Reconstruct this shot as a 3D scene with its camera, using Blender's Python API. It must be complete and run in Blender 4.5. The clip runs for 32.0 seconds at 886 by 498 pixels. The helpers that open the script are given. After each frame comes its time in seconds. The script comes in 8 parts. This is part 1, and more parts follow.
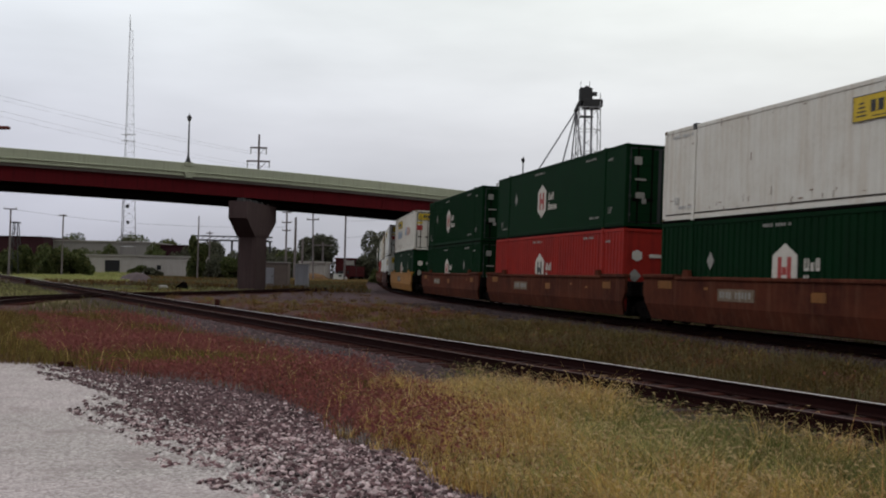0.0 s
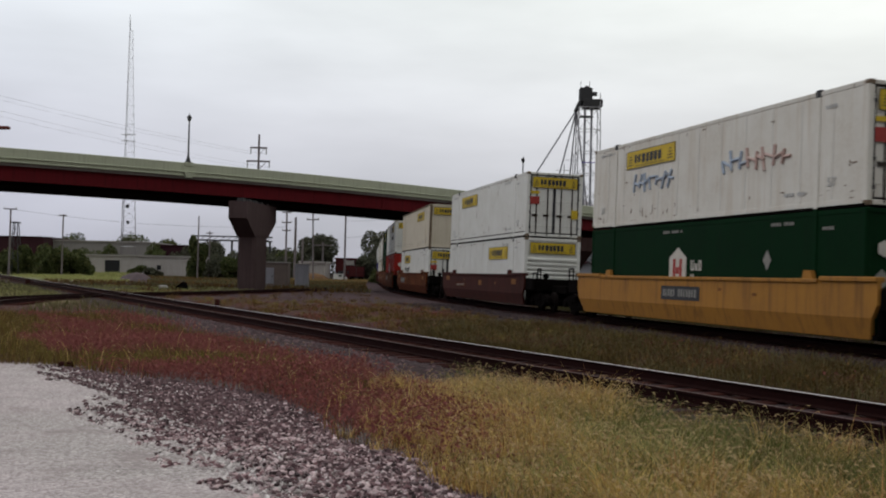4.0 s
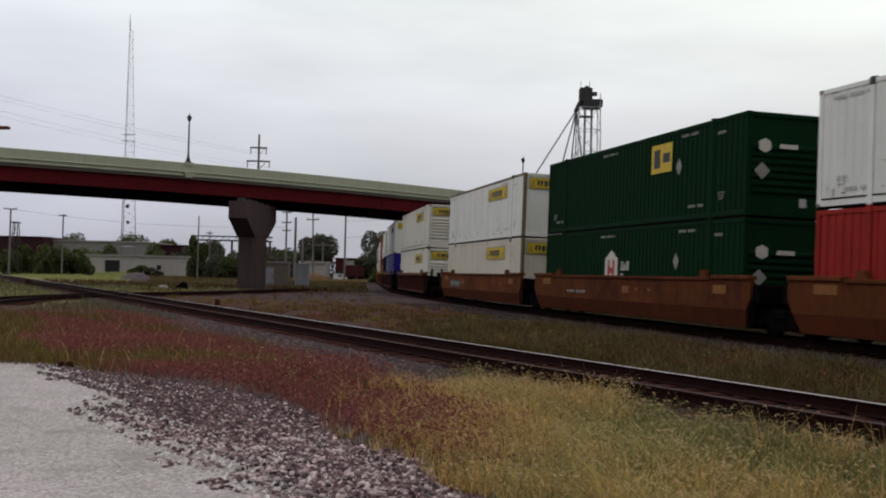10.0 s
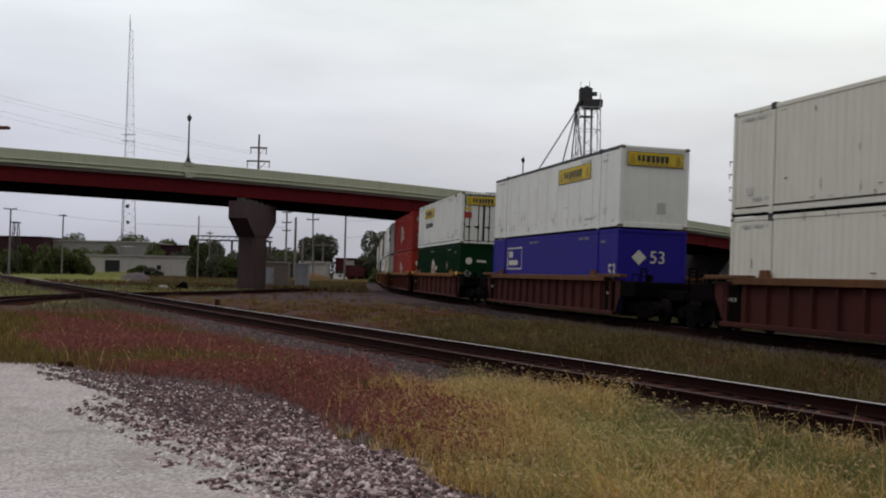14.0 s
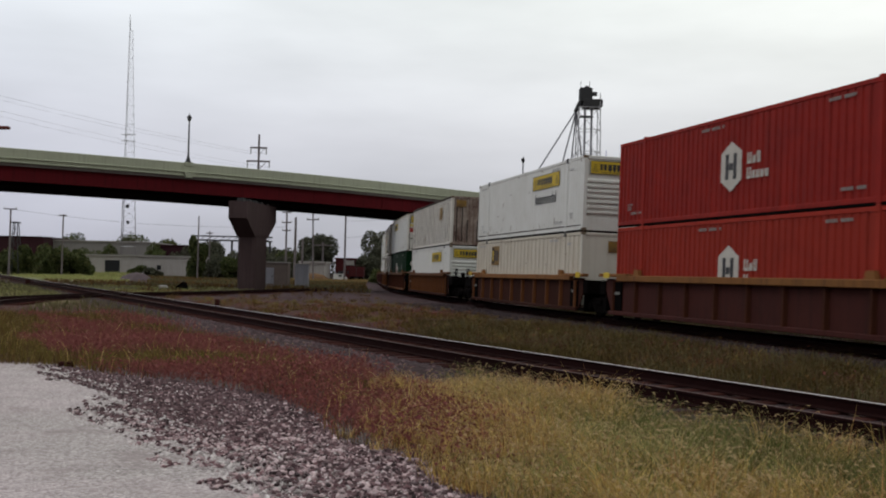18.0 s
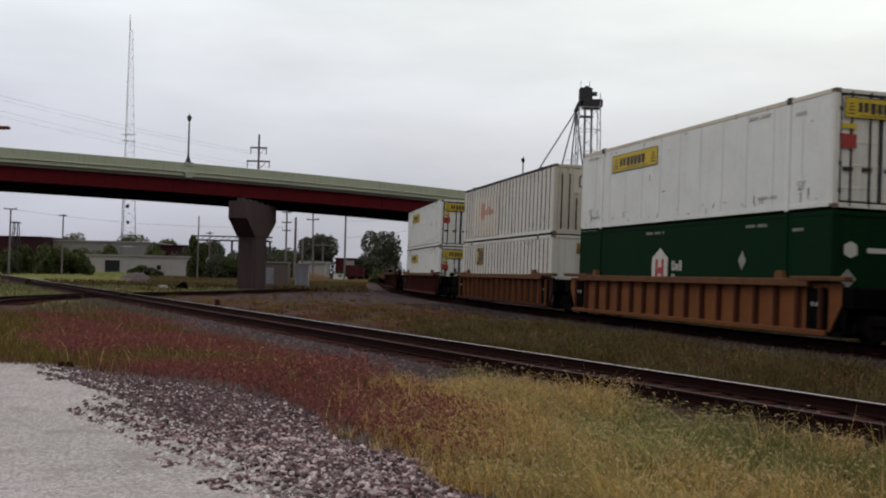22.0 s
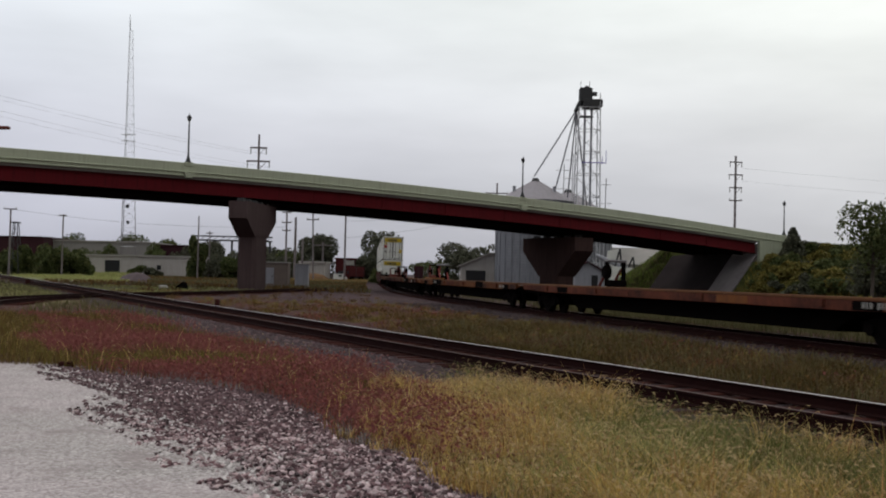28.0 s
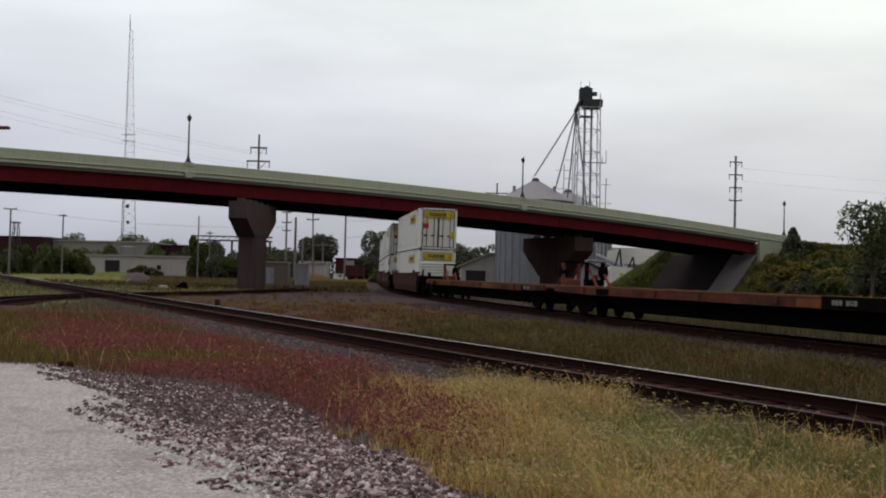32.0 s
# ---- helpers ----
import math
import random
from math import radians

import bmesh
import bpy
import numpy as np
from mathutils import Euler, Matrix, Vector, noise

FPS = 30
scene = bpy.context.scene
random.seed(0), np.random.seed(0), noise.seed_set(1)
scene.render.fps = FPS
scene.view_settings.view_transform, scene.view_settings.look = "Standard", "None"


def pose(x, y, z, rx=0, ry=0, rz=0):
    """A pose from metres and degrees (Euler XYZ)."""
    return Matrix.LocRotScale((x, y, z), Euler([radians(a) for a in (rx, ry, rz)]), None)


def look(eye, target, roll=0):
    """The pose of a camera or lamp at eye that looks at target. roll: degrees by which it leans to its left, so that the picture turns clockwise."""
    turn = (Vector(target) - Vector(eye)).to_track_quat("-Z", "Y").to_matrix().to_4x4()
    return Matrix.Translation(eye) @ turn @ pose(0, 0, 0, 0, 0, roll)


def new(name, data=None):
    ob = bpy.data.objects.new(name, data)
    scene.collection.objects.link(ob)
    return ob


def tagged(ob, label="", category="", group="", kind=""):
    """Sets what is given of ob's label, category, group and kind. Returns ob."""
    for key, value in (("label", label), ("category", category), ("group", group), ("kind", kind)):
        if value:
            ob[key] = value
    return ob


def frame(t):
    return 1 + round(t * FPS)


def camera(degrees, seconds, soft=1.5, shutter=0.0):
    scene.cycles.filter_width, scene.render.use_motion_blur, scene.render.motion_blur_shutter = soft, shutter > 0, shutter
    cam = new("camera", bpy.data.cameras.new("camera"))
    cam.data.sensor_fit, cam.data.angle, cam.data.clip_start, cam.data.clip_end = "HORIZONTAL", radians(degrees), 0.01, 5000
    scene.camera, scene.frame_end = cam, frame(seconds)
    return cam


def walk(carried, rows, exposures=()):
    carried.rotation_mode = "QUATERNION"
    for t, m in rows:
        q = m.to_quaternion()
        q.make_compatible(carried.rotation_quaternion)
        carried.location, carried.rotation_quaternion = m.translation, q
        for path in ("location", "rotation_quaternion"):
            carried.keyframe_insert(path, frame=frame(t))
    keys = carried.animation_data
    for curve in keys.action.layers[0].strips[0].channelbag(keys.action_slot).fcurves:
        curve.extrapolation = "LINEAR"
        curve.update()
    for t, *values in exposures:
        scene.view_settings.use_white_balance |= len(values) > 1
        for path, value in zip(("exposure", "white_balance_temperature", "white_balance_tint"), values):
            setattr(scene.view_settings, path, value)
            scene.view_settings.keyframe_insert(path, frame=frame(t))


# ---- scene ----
cam = camera(44.2, 32.0, soft=2.0, shutter=0.2)
EYE_Z = 1.55
VIEW = pose(0, 0, EYE_Z, 91.364, 0, 0) @ pose(0, 0, 0, 0, 0, 1.318)
walk(cam, [(0.0, VIEW), (32.0, VIEW)])

# ---- light: bright overcast sky, faint broad sun ----
world = bpy.data.worlds.new("overcast")
scene.world = world
world.use_nodes = True


def build_world():
    nt = world.node_tree
    nt.nodes.clear()
    out = nt.nodes.new("ShaderNodeOutputWorld")
    bg = nt.nodes.new("ShaderNodeBackground")
    sky = nt.nodes.new("ShaderNodeTexSky")
    sky.sky_type = "NISHITA"
    sky.sun_disc = False
    sky.sun_elevation = radians(48)
    sky.sun_rotation = radians(254)
    bg.inputs["Strength"].default_value = 0.1
    tc = nt.nodes.new("ShaderNodeTexCoord")
    sep = nt.nodes.new("ShaderNodeSeparateXYZ")
    nt.links.new(tc.outputs["Generated"], sep.inputs[0])
    ramp = nt.nodes.new("ShaderNodeValToRGB")
    nt.links.new(sep.outputs["Z"], ramp.inputs[0])
    e = ramp.color_ramp.elements
    e[0].position, e[0].color = 0.0, (4.2, 4.2, 4.8, 1)
    e[1].position, e[1].color = 0.8, (8.8, 9.0, 9.0, 1)
    m = e.new(0.06)
    m.color = (5.6, 5.6, 6.15, 1)
    m = e.new(0.12)
    m.color = (7.0, 7.0, 7.4, 1)
    m = e.new(0.25)
    m.color = (9.4, 9.7, 9.6, 1)
    m = e.new(0.42)
    m.color = (7.4, 7.5, 7.5, 1)
    noi = nt.nodes.new("ShaderNodeTexNoise")
    mp = nt.nodes.new("ShaderNodeMapping")
    mp.inputs["Scale"].default_value = (1.0, 1.0, 4.0)
    nt.links.new(tc.outputs["Generated"], mp.inputs[0])
    nt.links.new(mp.outputs[0], noi.inputs["Vector"])
    noi.inputs["Scale"].default_value = 2.6
    noi.inputs["Detail"].default_value = 5
    noi.inputs["Roughness"].default_value = 0.5
    mr = nt.nodes.new("ShaderNodeMapRange")
    nt.links.new(noi.outputs[0], mr.inputs[0])
    mr.inputs[1].default_value, mr.inputs[2].default_value = 0.3, 0.7
    mr.inputs[3].default_value, mr.inputs[4].default_value = 0.86, 1.14
    mul = nt.nodes.new("ShaderNodeVectorMath")
    mul.operation = "SCALE"
    nt.links.new(ramp.outputs[0], mul.inputs[0])
    nt.links.new(mr.outputs[0], mul.inputs["Scale"])
    mix = nt.nodes.new("ShaderNodeMix")
    mix.data_type = "RGBA"
    mix.inputs[0].default_value = 0.93
    nt.links.new(sky.outputs[0], mix.inputs[6])
    nt.links.new(mul.outputs[0], mix.inputs[7])
    # cool grey haze on one side, whiter cloud on the other
    mx = nt.nodes.new("ShaderNodeMapRange")
    nt.links.new(sep.outputs["X"], mx.inputs[0])
    mx.inputs[1].default_value, mx.inputs[2].default_value = -0.4, 0.35
    tint = nt.nodes.new("ShaderNodeMix")
    tint.data_type = "RGBA"
    tint.inputs[6].default_value = (0.945, 0.96, 1.015, 1)
    tint.inputs[7].default_value = (1.07, 1.068, 1.02, 1)
    nt.links.new(mx.outputs[0], tint.inputs[0])
    tm = nt.nodes.new("ShaderNodeMix")
    tm.data_type = "RGBA"
    tm.blend_type = "MULTIPLY"
    tm.inputs[0].default_value = 1.0
    nt.links.new(mix.outputs[2], tm.inputs[6])
    nt.links.new(tint.outputs[2], tm.inputs[7])
    # duller low sky away from the brighter cloud
    rear = nt.nodes.new("ShaderNodeMapRange")
    rear.interpolation_type = "SMOOTHSTEP"
    nt.links.new(sep.outputs["Y"], rear.inputs[0])
    rear.inputs[1].default_value, rear.inputs[2].default_value = 0.3, -0.6
    low = nt.nodes.new("ShaderNodeMapRange")
    nt.links.new(sep.outputs["Z"], low.inputs[0])
    low.inputs[1].default_value, low.inputs[2].default_value = 0.05, 0.55
    low.inputs[3].default_value, low.inputs[4].default_value = 0.22, 0.95
    rear.inputs[3].default_value = 1.0
    nt.links.new(low.outputs[0], rear.inputs[4])
    dull = nt.nodes.new("ShaderNodeVectorMath")
    dull.operation = "SCALE"
    nt.links.new(tm.outputs[2], dull.inputs[0])
    nt.links.new(rear.outputs[0], dull.inputs["Scale"])
    nt.links.new(dull.outputs[0], bg.inputs["Color"])
    nt.links.new(bg.outputs[0], out.inputs[0])


build_world()
sun = new("sun", bpy.data.lights.new("sun", "SUN"))
sun.data.energy = 0.6
sun.data.angle = radians(25)
sun.data.color = (1.0, 0.96, 0.9)
sun.matrix_basis = look((0, 0, 60), (34, 10, 10))
scene.view_settings.exposure = 0.0


# ---- materials ----
def mat(name, col, rough=0.8, metal=0.0, col2=None, scale=3.0, bump=0.0, bscale=40.0, streak=None, streak_amt=0.0, rand=0.0, stain=0.5, coord="Object", spec=0.35):
    """Two tones broken up at two scales, optional vertical streaks, per-piece variation and fine relief."""
    m = bpy.data.materials.new(name)
    m.use_nodes = True
    nt = m.node_tree
    b = nt.nodes["Principled BSDF"]
    b.inputs["Roughness"].default_value = rough
    b.inputs["Metallic"].default_value = metal
    b.inputs["Specular IOR Level"].default_value = spec
    N, Lk = nt.nodes.new, nt.links.new
    tc = N("ShaderNodeTexCoord")
    n1 = N("ShaderNodeTexNoise")
    n1.inputs["Scale"].default_value = scale
    n1.inputs["Detail"].default_value = 6
    n1.inputs["Roughness"].default_value = 0.65
    Lk(tc.outputs[coord], n1.inputs["Vector"])
    r1 = N("ShaderNodeMapRange")
    r1.inputs[1].default_value, r1.inputs[2].default_value = 0.35, 0.68
    Lk(n1.outputs[0], r1.inputs[0])
    n2 = N("ShaderNodeTexNoise")
    n2.inputs["Scale"].default_value = scale * 11
    n2.inputs["Detail"].default_value = 3
    Lk(tc.outputs[coord], n2.inputs["Vector"])
    mx = N("ShaderNodeMix")
    mx.data_type = "RGBA"
    mx.inputs[6].default_value = (*col, 1)
    mx.inputs[7].default_value = (*(col2 or [c * 0.7 for c in col]), 1)
    mm = N("ShaderNodeMath")
    mm.operation = "MULTIPLY"
    mm.inputs[1].default_value = stain * 2
    Lk(r1.outputs[0], mm.inputs[0])
    m3 = N("ShaderNodeMath")
    m3.operation = "MULTIPLY"
    m3.use_clamp = True
    Lk(mm.outputs[0], m3.inputs[0])
    Lk(n2.outputs[0], m3.inputs[1])
    Lk(m3.outputs[0], mx.inputs[0])
    last = mx.outputs[2]
    if streak:
        mp = N("ShaderNodeMapping")
        mp.inputs["Scale"].default_value = (2.2, 2.2, 0.12)
        Lk(tc.outputs["Object"], mp.inputs[0])
        ns = N("ShaderNodeTexNoise")
        ns.inputs["Scale"].default_value = 3.0
        ns.inputs["Detail"].default_value = 5
        Lk(mp.outputs[0], ns.inputs["Vector"])
        rs = N("ShaderNodeMapRange")
        rs.inputs[1].default_value, rs.inputs[2].default_value = 0.5, 0.75
        rs.inputs[4].default_value = streak_amt
        Lk(ns.outputs[0], rs.inputs[0])
        ms = N("ShaderNodeMix")
        ms.data_type = "RGBA"
        Lk(rs.outputs[0], ms.inputs[0])
        Lk(last, ms.inputs[6])
        ms.inputs[7].default_value = (*streak, 1)
        last = ms.outputs[2]
    if rand:
        oi = N("ShaderNodeObjectInfo")
        rr = N("ShaderNodeMapRange")
        rr.inputs[3].default_value, rr.inputs[4].default_value = 1 - rand, 1 + rand
        Lk(oi.outputs["Random"], rr.inputs[0])
        hs = N("ShaderNodeHueSaturation")
        Lk(rr.outputs[0], hs.inputs["Value"])
        Lk(last, hs.inputs["Color"])
        last = hs.outputs[0]
    Lk(last, b.inputs["Base Color"])
    if bump:
        nb = N("ShaderNodeTexNoise")
        nb.inputs["Scale"].default_value = bscale
        nb.inputs["Detail"].default_value = 5
        Lk(tc.outputs[coord], nb.inputs["Vector"])
        bp = N("ShaderNodeBump")
        bp.inputs["Strength"].default_value = bump
        bp.inputs["Distance"].default_value = 0.02
        Lk(nb.outputs[0], bp.inputs["Height"])
        Lk(bp.outputs[0], b.inputs["Normal"])
    return m


def island_mat(name, cols, rough=0.9, translucent=0.0):
    """Joined pieces, each with its own tone out of a ramp."""
    m = bpy.data.materials.new(name)
    m.use_nodes = True
    nt = m.node_tree
    b = nt.nodes["Principled BSDF"]
    b.inputs["Roughness"].default_value = rough
    b.inputs["Specular IOR Level"].default_value = 0.2
    g = nt.nodes.new("ShaderNodeNewGeometry")
    r = nt.nodes.new("ShaderNodeValToRGB")
    r.color_ramp.interpolation = "LINEAR"
    e = r.color_ramp.elements
    e[0].color = (*cols[0], 1)
    e[1].color = (*cols[-1], 1)
    for i, c in enumerate(cols[1:-1]):
        k = e.new((i + 1) / (len(cols) - 1))
        k.color = (*c, 1)
    nt.links.new(g.outputs["Random Per Island"], r.inputs[0])
    nt.links.new(r.outputs[0], b.inputs["Base Color"])
    if translucent:
        out = nt.nodes["Material Output"]
        tr = nt.nodes.new("ShaderNodeBsdfTranslucent")
        nt.links.new(r.outputs[0], tr.inputs[0])
        mx = nt.nodes.new("ShaderNodeMixShader")
        mx.inputs[0].default_value = translucent
        nt.links.new(b.outputs[0], mx.inputs[1])
        nt.links.new(tr.outputs[0], mx.inputs[2])
        nt.links.new(mx.outputs[0], out.inputs[0])
    return m


M_CREAM = mat("cream_white_container_paint", (0.57, 0.55, 0.48), 0.5, 0, (0.5, 0.47, 0.4), 0.8, 0.15, 3, (0.4, 0.35, 0.28), 0.3, 0.03)
M_WHITE = mat("white_container_paint", (0.64, 0.64, 0.61), 0.45, 0, (0.5, 0.49, 0.44), 0.8, 0.15, 3, (0.46, 0.42, 0.36), 0.22, 0.03)
M_OFFW = mat("weathered_white_paint", (0.6, 0.58, 0.53), 0.6, 0, (0.46, 0.415, 0.35), 0.9, 0.15, 3, (0.4, 0.31, 0.22), 0.45, 0.04)
M_BEIGE = mat("beige_container_paint", (0.54, 0.49, 0.39), 0.6, 0, (0.42, 0.36, 0.27), 0.9, 0.15, 3, (0.3, 0.22, 0.15), 0.25, 0.05)
M_TAN = mat("pale_tan_container_paint", (0.53, 0.485, 0.4), 0.6, 0, (0.42, 0.37, 0.3), 0.9, 0.15, 3, (0.36, 0.29, 0.21), 0.35, 0.04)
M_DGREEN = mat("dark_green_container_paint", (0.0028, 0.021, 0.007), 0.7, 0, (0.0028, 0.013, 0.0052), 0.8, 0.1, 3, (0.006, 0.014, 0.008), 0.4, 0.08, spec=0.04)
M_RED = mat("red_container_paint", (0.27, 0.02, 0.014), 0.6, 0, (0.15, 0.013, 0.013), 0.8, 0.1, 3, (0.1, 0.014, 0.012), 0.5, 0.1, spec=0.08)
M_REDO = mat("sun_faded_red_container_paint", (0.29, 0.029, 0.017), 0.6, 0, (0.2, 0.021, 0.014), 0.8, 0.1, 3, (0.14, 0.018, 0.012), 0.4, 0.1, spec=0.08)
M_BLUE = mat("blue_container_paint", (0.018, 0.012, 0.19), 0.5, 0, (0.016, 0.012, 0.12), 0.8, 0.1, 3, (0.02, 0.018, 0.07), 0.3, spec=0.08)
M_RUSTEND = mat("rust_streaked_end_paint", (0.36, 0.3, 0.255), 0.8, 0, (0.12, 0.07, 0.058), 1.0, 0.3, 6, (0.075, 0.032, 0.02), 0.8, stain=1.1, spec=0.1)
M_YELLOW = mat("yellow_sign", (0.56, 0.39, 0.015), 0.6, 0, (0.4, 0.28, 0.03), 2, streak=(0.28, 0.2, 0.05), streak_amt=0.4)
M_INK = mat("dark_lettering", (0.025, 0.025, 0.03), 0.6)
M_LWHITE = mat("white_lettering", (0.52, 0.49, 0.44), 0.7, 0, (0.36, 0.33, 0.29), 3, spec=0.1)
M_DIMLET = mat("dull_white_lettering", (0.26, 0.25, 0.23), 0.7, 0, (0.14, 0.135, 0.12), 3, spec=0.1)
M_HUT = mat("brown_grey_hut_paint", (0.17, 0.135, 0.12), 0.8, 0, (0.11, 0.085, 0.08), 1.5, spec=0.1)
M_SIGNRED = mat("red_emblem", (0.3, 0.03, 0.025), 0.6)
M_GREYLET = mat("grey_lettering", (0.36, 0.36, 0.355), 0.6, 0, (0.46, 0.45, 0.44), 4)
M_ORANGE = mat("orange_brown_car_paint", (0.122, 0.038, 0.0135), 0.8, 0, (0.05, 0.016, 0.008), 0.35, 0.2, 6, (0.04, 0.015, 0.009), 0.6, 0.14, stain=1.0, spec=0.04)
M_OLDRED = mat("dull_red_brown_car_paint", (0.088, 0.026, 0.014), 0.8, 0, (0.04, 0.013, 0.009), 0.45, 0.2, 6, (0.13, 0.06, 0.035), 0.5, 0.1, stain=1.0, spec=0.04)
# redder than the sill, and darkened for shade on the sloping skirt
M_SKIRT = mat("rust_red_skirt_paint", (0.088, 0.024, 0.01), 0.85, 0, (0.045, 0.014, 0.008), 0.5, 0.2, 6, (0.03, 0.012, 0.008), 0.6, 0.1, spec=0.04)
M_RUSTSIDE = mat("rusty_ribbed_side_paint", (0.068, 0.022, 0.011), 0.85, 0, (0.022, 0.009, 0.0075), 0.4, 0.2, 6, (0.028, 0.013, 0.011), 0.75, 0.08, spec=0.08)
# rusty paint darkened for recess shade in the bays between ribs
M_RUSTDARK = mat("dark_rusty_side_paint", (0.042, 0.014, 0.009), 0.85, 0, (0.018, 0.008, 0.0065), 0.4, 0.2, 6, (0.02, 0.009, 0.008), 0.7, 0.08, spec=0.06)
# lighter orange; ribs in it read as lit against their bays
M_RIB = mat("worn_orange_rib_paint", (0.155, 0.056, 0.017), 0.8, 0, (0.07, 0.025, 0.012), 0.9, 0.2, 6, (0.07, 0.03, 0.018), 0.7, 0.08, spec=0.12)
M_FLATPAINT = mat("worn_flat_car_paint", (0.15, 0.052, 0.017), 0.8, 0, (0.022, 0.01, 0.008), 0.5, 0.2, 6, (0.06, 0.022, 0.014), 0.6, 0.12, stain=1.1, spec=0.08)
M_FLATRED = mat("dull_red_brown_flat_car_paint", (0.12, 0.036, 0.02), 0.8, 0, (0.03, 0.012, 0.01), 0.6, 0.2, 6, (0.05, 0.02, 0.014), 0.6, 0.12, stain=1.1, spec=0.08)
M_GRIME = mat("grimy_brown_edge_paint", (0.16, 0.12, 0.085), 0.8, 0, (0.07, 0.045, 0.032), 1.6, 0.2, 6, (0.3, 0.25, 0.19), 0.6, spec=0.1)
M_HEADPL = mat("dull_steel_head_plate", (0.2, 0.19, 0.2), 0.6, 0.2, (0.1, 0.09, 0.09), 3)
M_HITCHRED = mat("dull_red_hitch_paint", (0.16, 0.03, 0.025), 0.75, 0, (0.06, 0.02, 0.02), 3, spec=0.1)
# pier concrete darkened to carry the shade under the bridge
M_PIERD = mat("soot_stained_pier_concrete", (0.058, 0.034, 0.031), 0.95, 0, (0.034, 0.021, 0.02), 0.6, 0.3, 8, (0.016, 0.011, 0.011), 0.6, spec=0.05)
M_MUSTARD = mat("mustard_car_paint", (0.33, 0.15, 0.025), 0.65, 0, (0.22, 0.1, 0.025), 0.7, 0.2, 6, (0.1, 0.05, 0.02), 0.7, 0.05, spec=0.2)
M_CHORDM = mat("worn_mustard_chord_paint", (0.2, 0.088, 0.028), 0.75, 0, (0.12, 0.05, 0.018), 0.8, 0.2, 6, (0.06, 0.026, 0.014), 0.6, 0.08, spec=0.12)
M_CHORD = mat("worn_tan_chord_paint", (0.12, 0.052, 0.02), 0.8, 0, (0.055, 0.022, 0.014), 0.9, 0.2, 6, (0.05, 0.022, 0.016), 0.6, 0.08, spec=0.15)
M_MAROON = mat("maroon_car_paint", (0.058, 0.016, 0.0125), 0.8, 0, (0.026, 0.009, 0.0085), 0.5, 0.2, 6, (0.018, 0.009, 0.008), 0.7, 0.1, spec=0.1)
# black base set low to carry the deep shade under the cars
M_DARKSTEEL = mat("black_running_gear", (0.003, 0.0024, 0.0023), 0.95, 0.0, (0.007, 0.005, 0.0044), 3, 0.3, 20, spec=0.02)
M_WHEEL = mat("worn_wheel_steel", (0.009, 0.0065, 0.006), 0.85, 0.0, (0.005, 0.004, 0.0035), 5, spec=0.03)
M_RAILTOP = mat("polished_rail_head", (0.1, 0.072, 0.068), 0.75, 0.0, (0.05, 0.03, 0.027), 0.5, stain=0.5, spec=0.08)
M_RAILEDGE = mat("bright_rail_corner", (0.72, 0.67, 0.64), 0.3, 1.0, (0.5, 0.44, 0.42), 0.5, stain=0.3)
# rust tone darkened for the web's shaded side
M_RAILSIDE = mat("rusty_rail_web", (0.017, 0.0055, 0.005), 0.9, 0.0, (0.008, 0.003, 0.003), 6, 0.3, 40, spec=0.05)
M_TIE = mat("weathered_tie_wood", (0.045, 0.015, 0.012), 0.95, 0, (0.014, 0.006, 0.0055), 4, 0.6, 30, rand=0.35, spec=0.05)
M_CONC = mat("weathered_concrete", (0.2, 0.175, 0.165), 0.9, 0, (0.13, 0.11, 0.105), 0.5, 0.3, 8, (0.08, 0.065, 0.06), 0.6, spec=0.15)
M_PIERC = mat("pier_concrete", (0.074, 0.05, 0.05), 0.9, 0, (0.05, 0.033, 0.034), 0.6, 0.3, 8, (0.045, 0.03, 0.03), 0.6, spec=0.1)
M_PARAPET = mat("pale_green_parapet_paint", (0.4, 0.42, 0.315), 0.75, 0, (0.33, 0.345, 0.265), 0.4, 0.15, 6, (0.22, 0.22, 0.17), 0.4, spec=0.2)
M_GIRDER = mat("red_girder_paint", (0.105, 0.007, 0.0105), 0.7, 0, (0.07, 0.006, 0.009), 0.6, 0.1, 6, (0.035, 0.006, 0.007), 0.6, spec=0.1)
# near-black steel: the shade below the deck is put into this colour
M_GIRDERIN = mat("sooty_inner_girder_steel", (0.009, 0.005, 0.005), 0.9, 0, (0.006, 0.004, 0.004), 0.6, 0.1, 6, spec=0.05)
M_BIN = mat("dull_bin_steel", (0.17, 0.175, 0.195), 0.6, 0.2, (0.12, 0.12, 0.14), 1.2, 0.1, 10, (0.06, 0.06, 0.07), 0.7)
M_GALV = mat("galvanised_steel", (0.3, 0.3, 0.33), 0.55, 0.3, (0.22, 0.22, 0.25), 1.5, 0.1, 10, (0.14, 0.14, 0.16), 0.4)
M_DKMETAL = mat("dark_painted_metal", (0.035, 0.036, 0.04), 0.6, 0.3, (0.05, 0.045, 0.04), 3)
M_MAST = mat("grey_lattice_steel", (0.5, 0.5, 0.53), 0.6, 0.3, (0.32, 0.3, 0.3), 2)
# wood lightened towards grey to stand in for distance haze
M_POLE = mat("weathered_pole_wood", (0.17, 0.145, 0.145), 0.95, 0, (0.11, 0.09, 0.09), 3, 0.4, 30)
M_WIRE = mat("wire", (0.3, 0.3, 0.33), 0.7)
M_WALLW = mat("off_white_siding", (0.37, 0.345, 0.325), 0.8, 0, (0.28, 0.25, 0.235), 0.6, 0.15, 8, (0.2, 0.17, 0.15), 0.5)
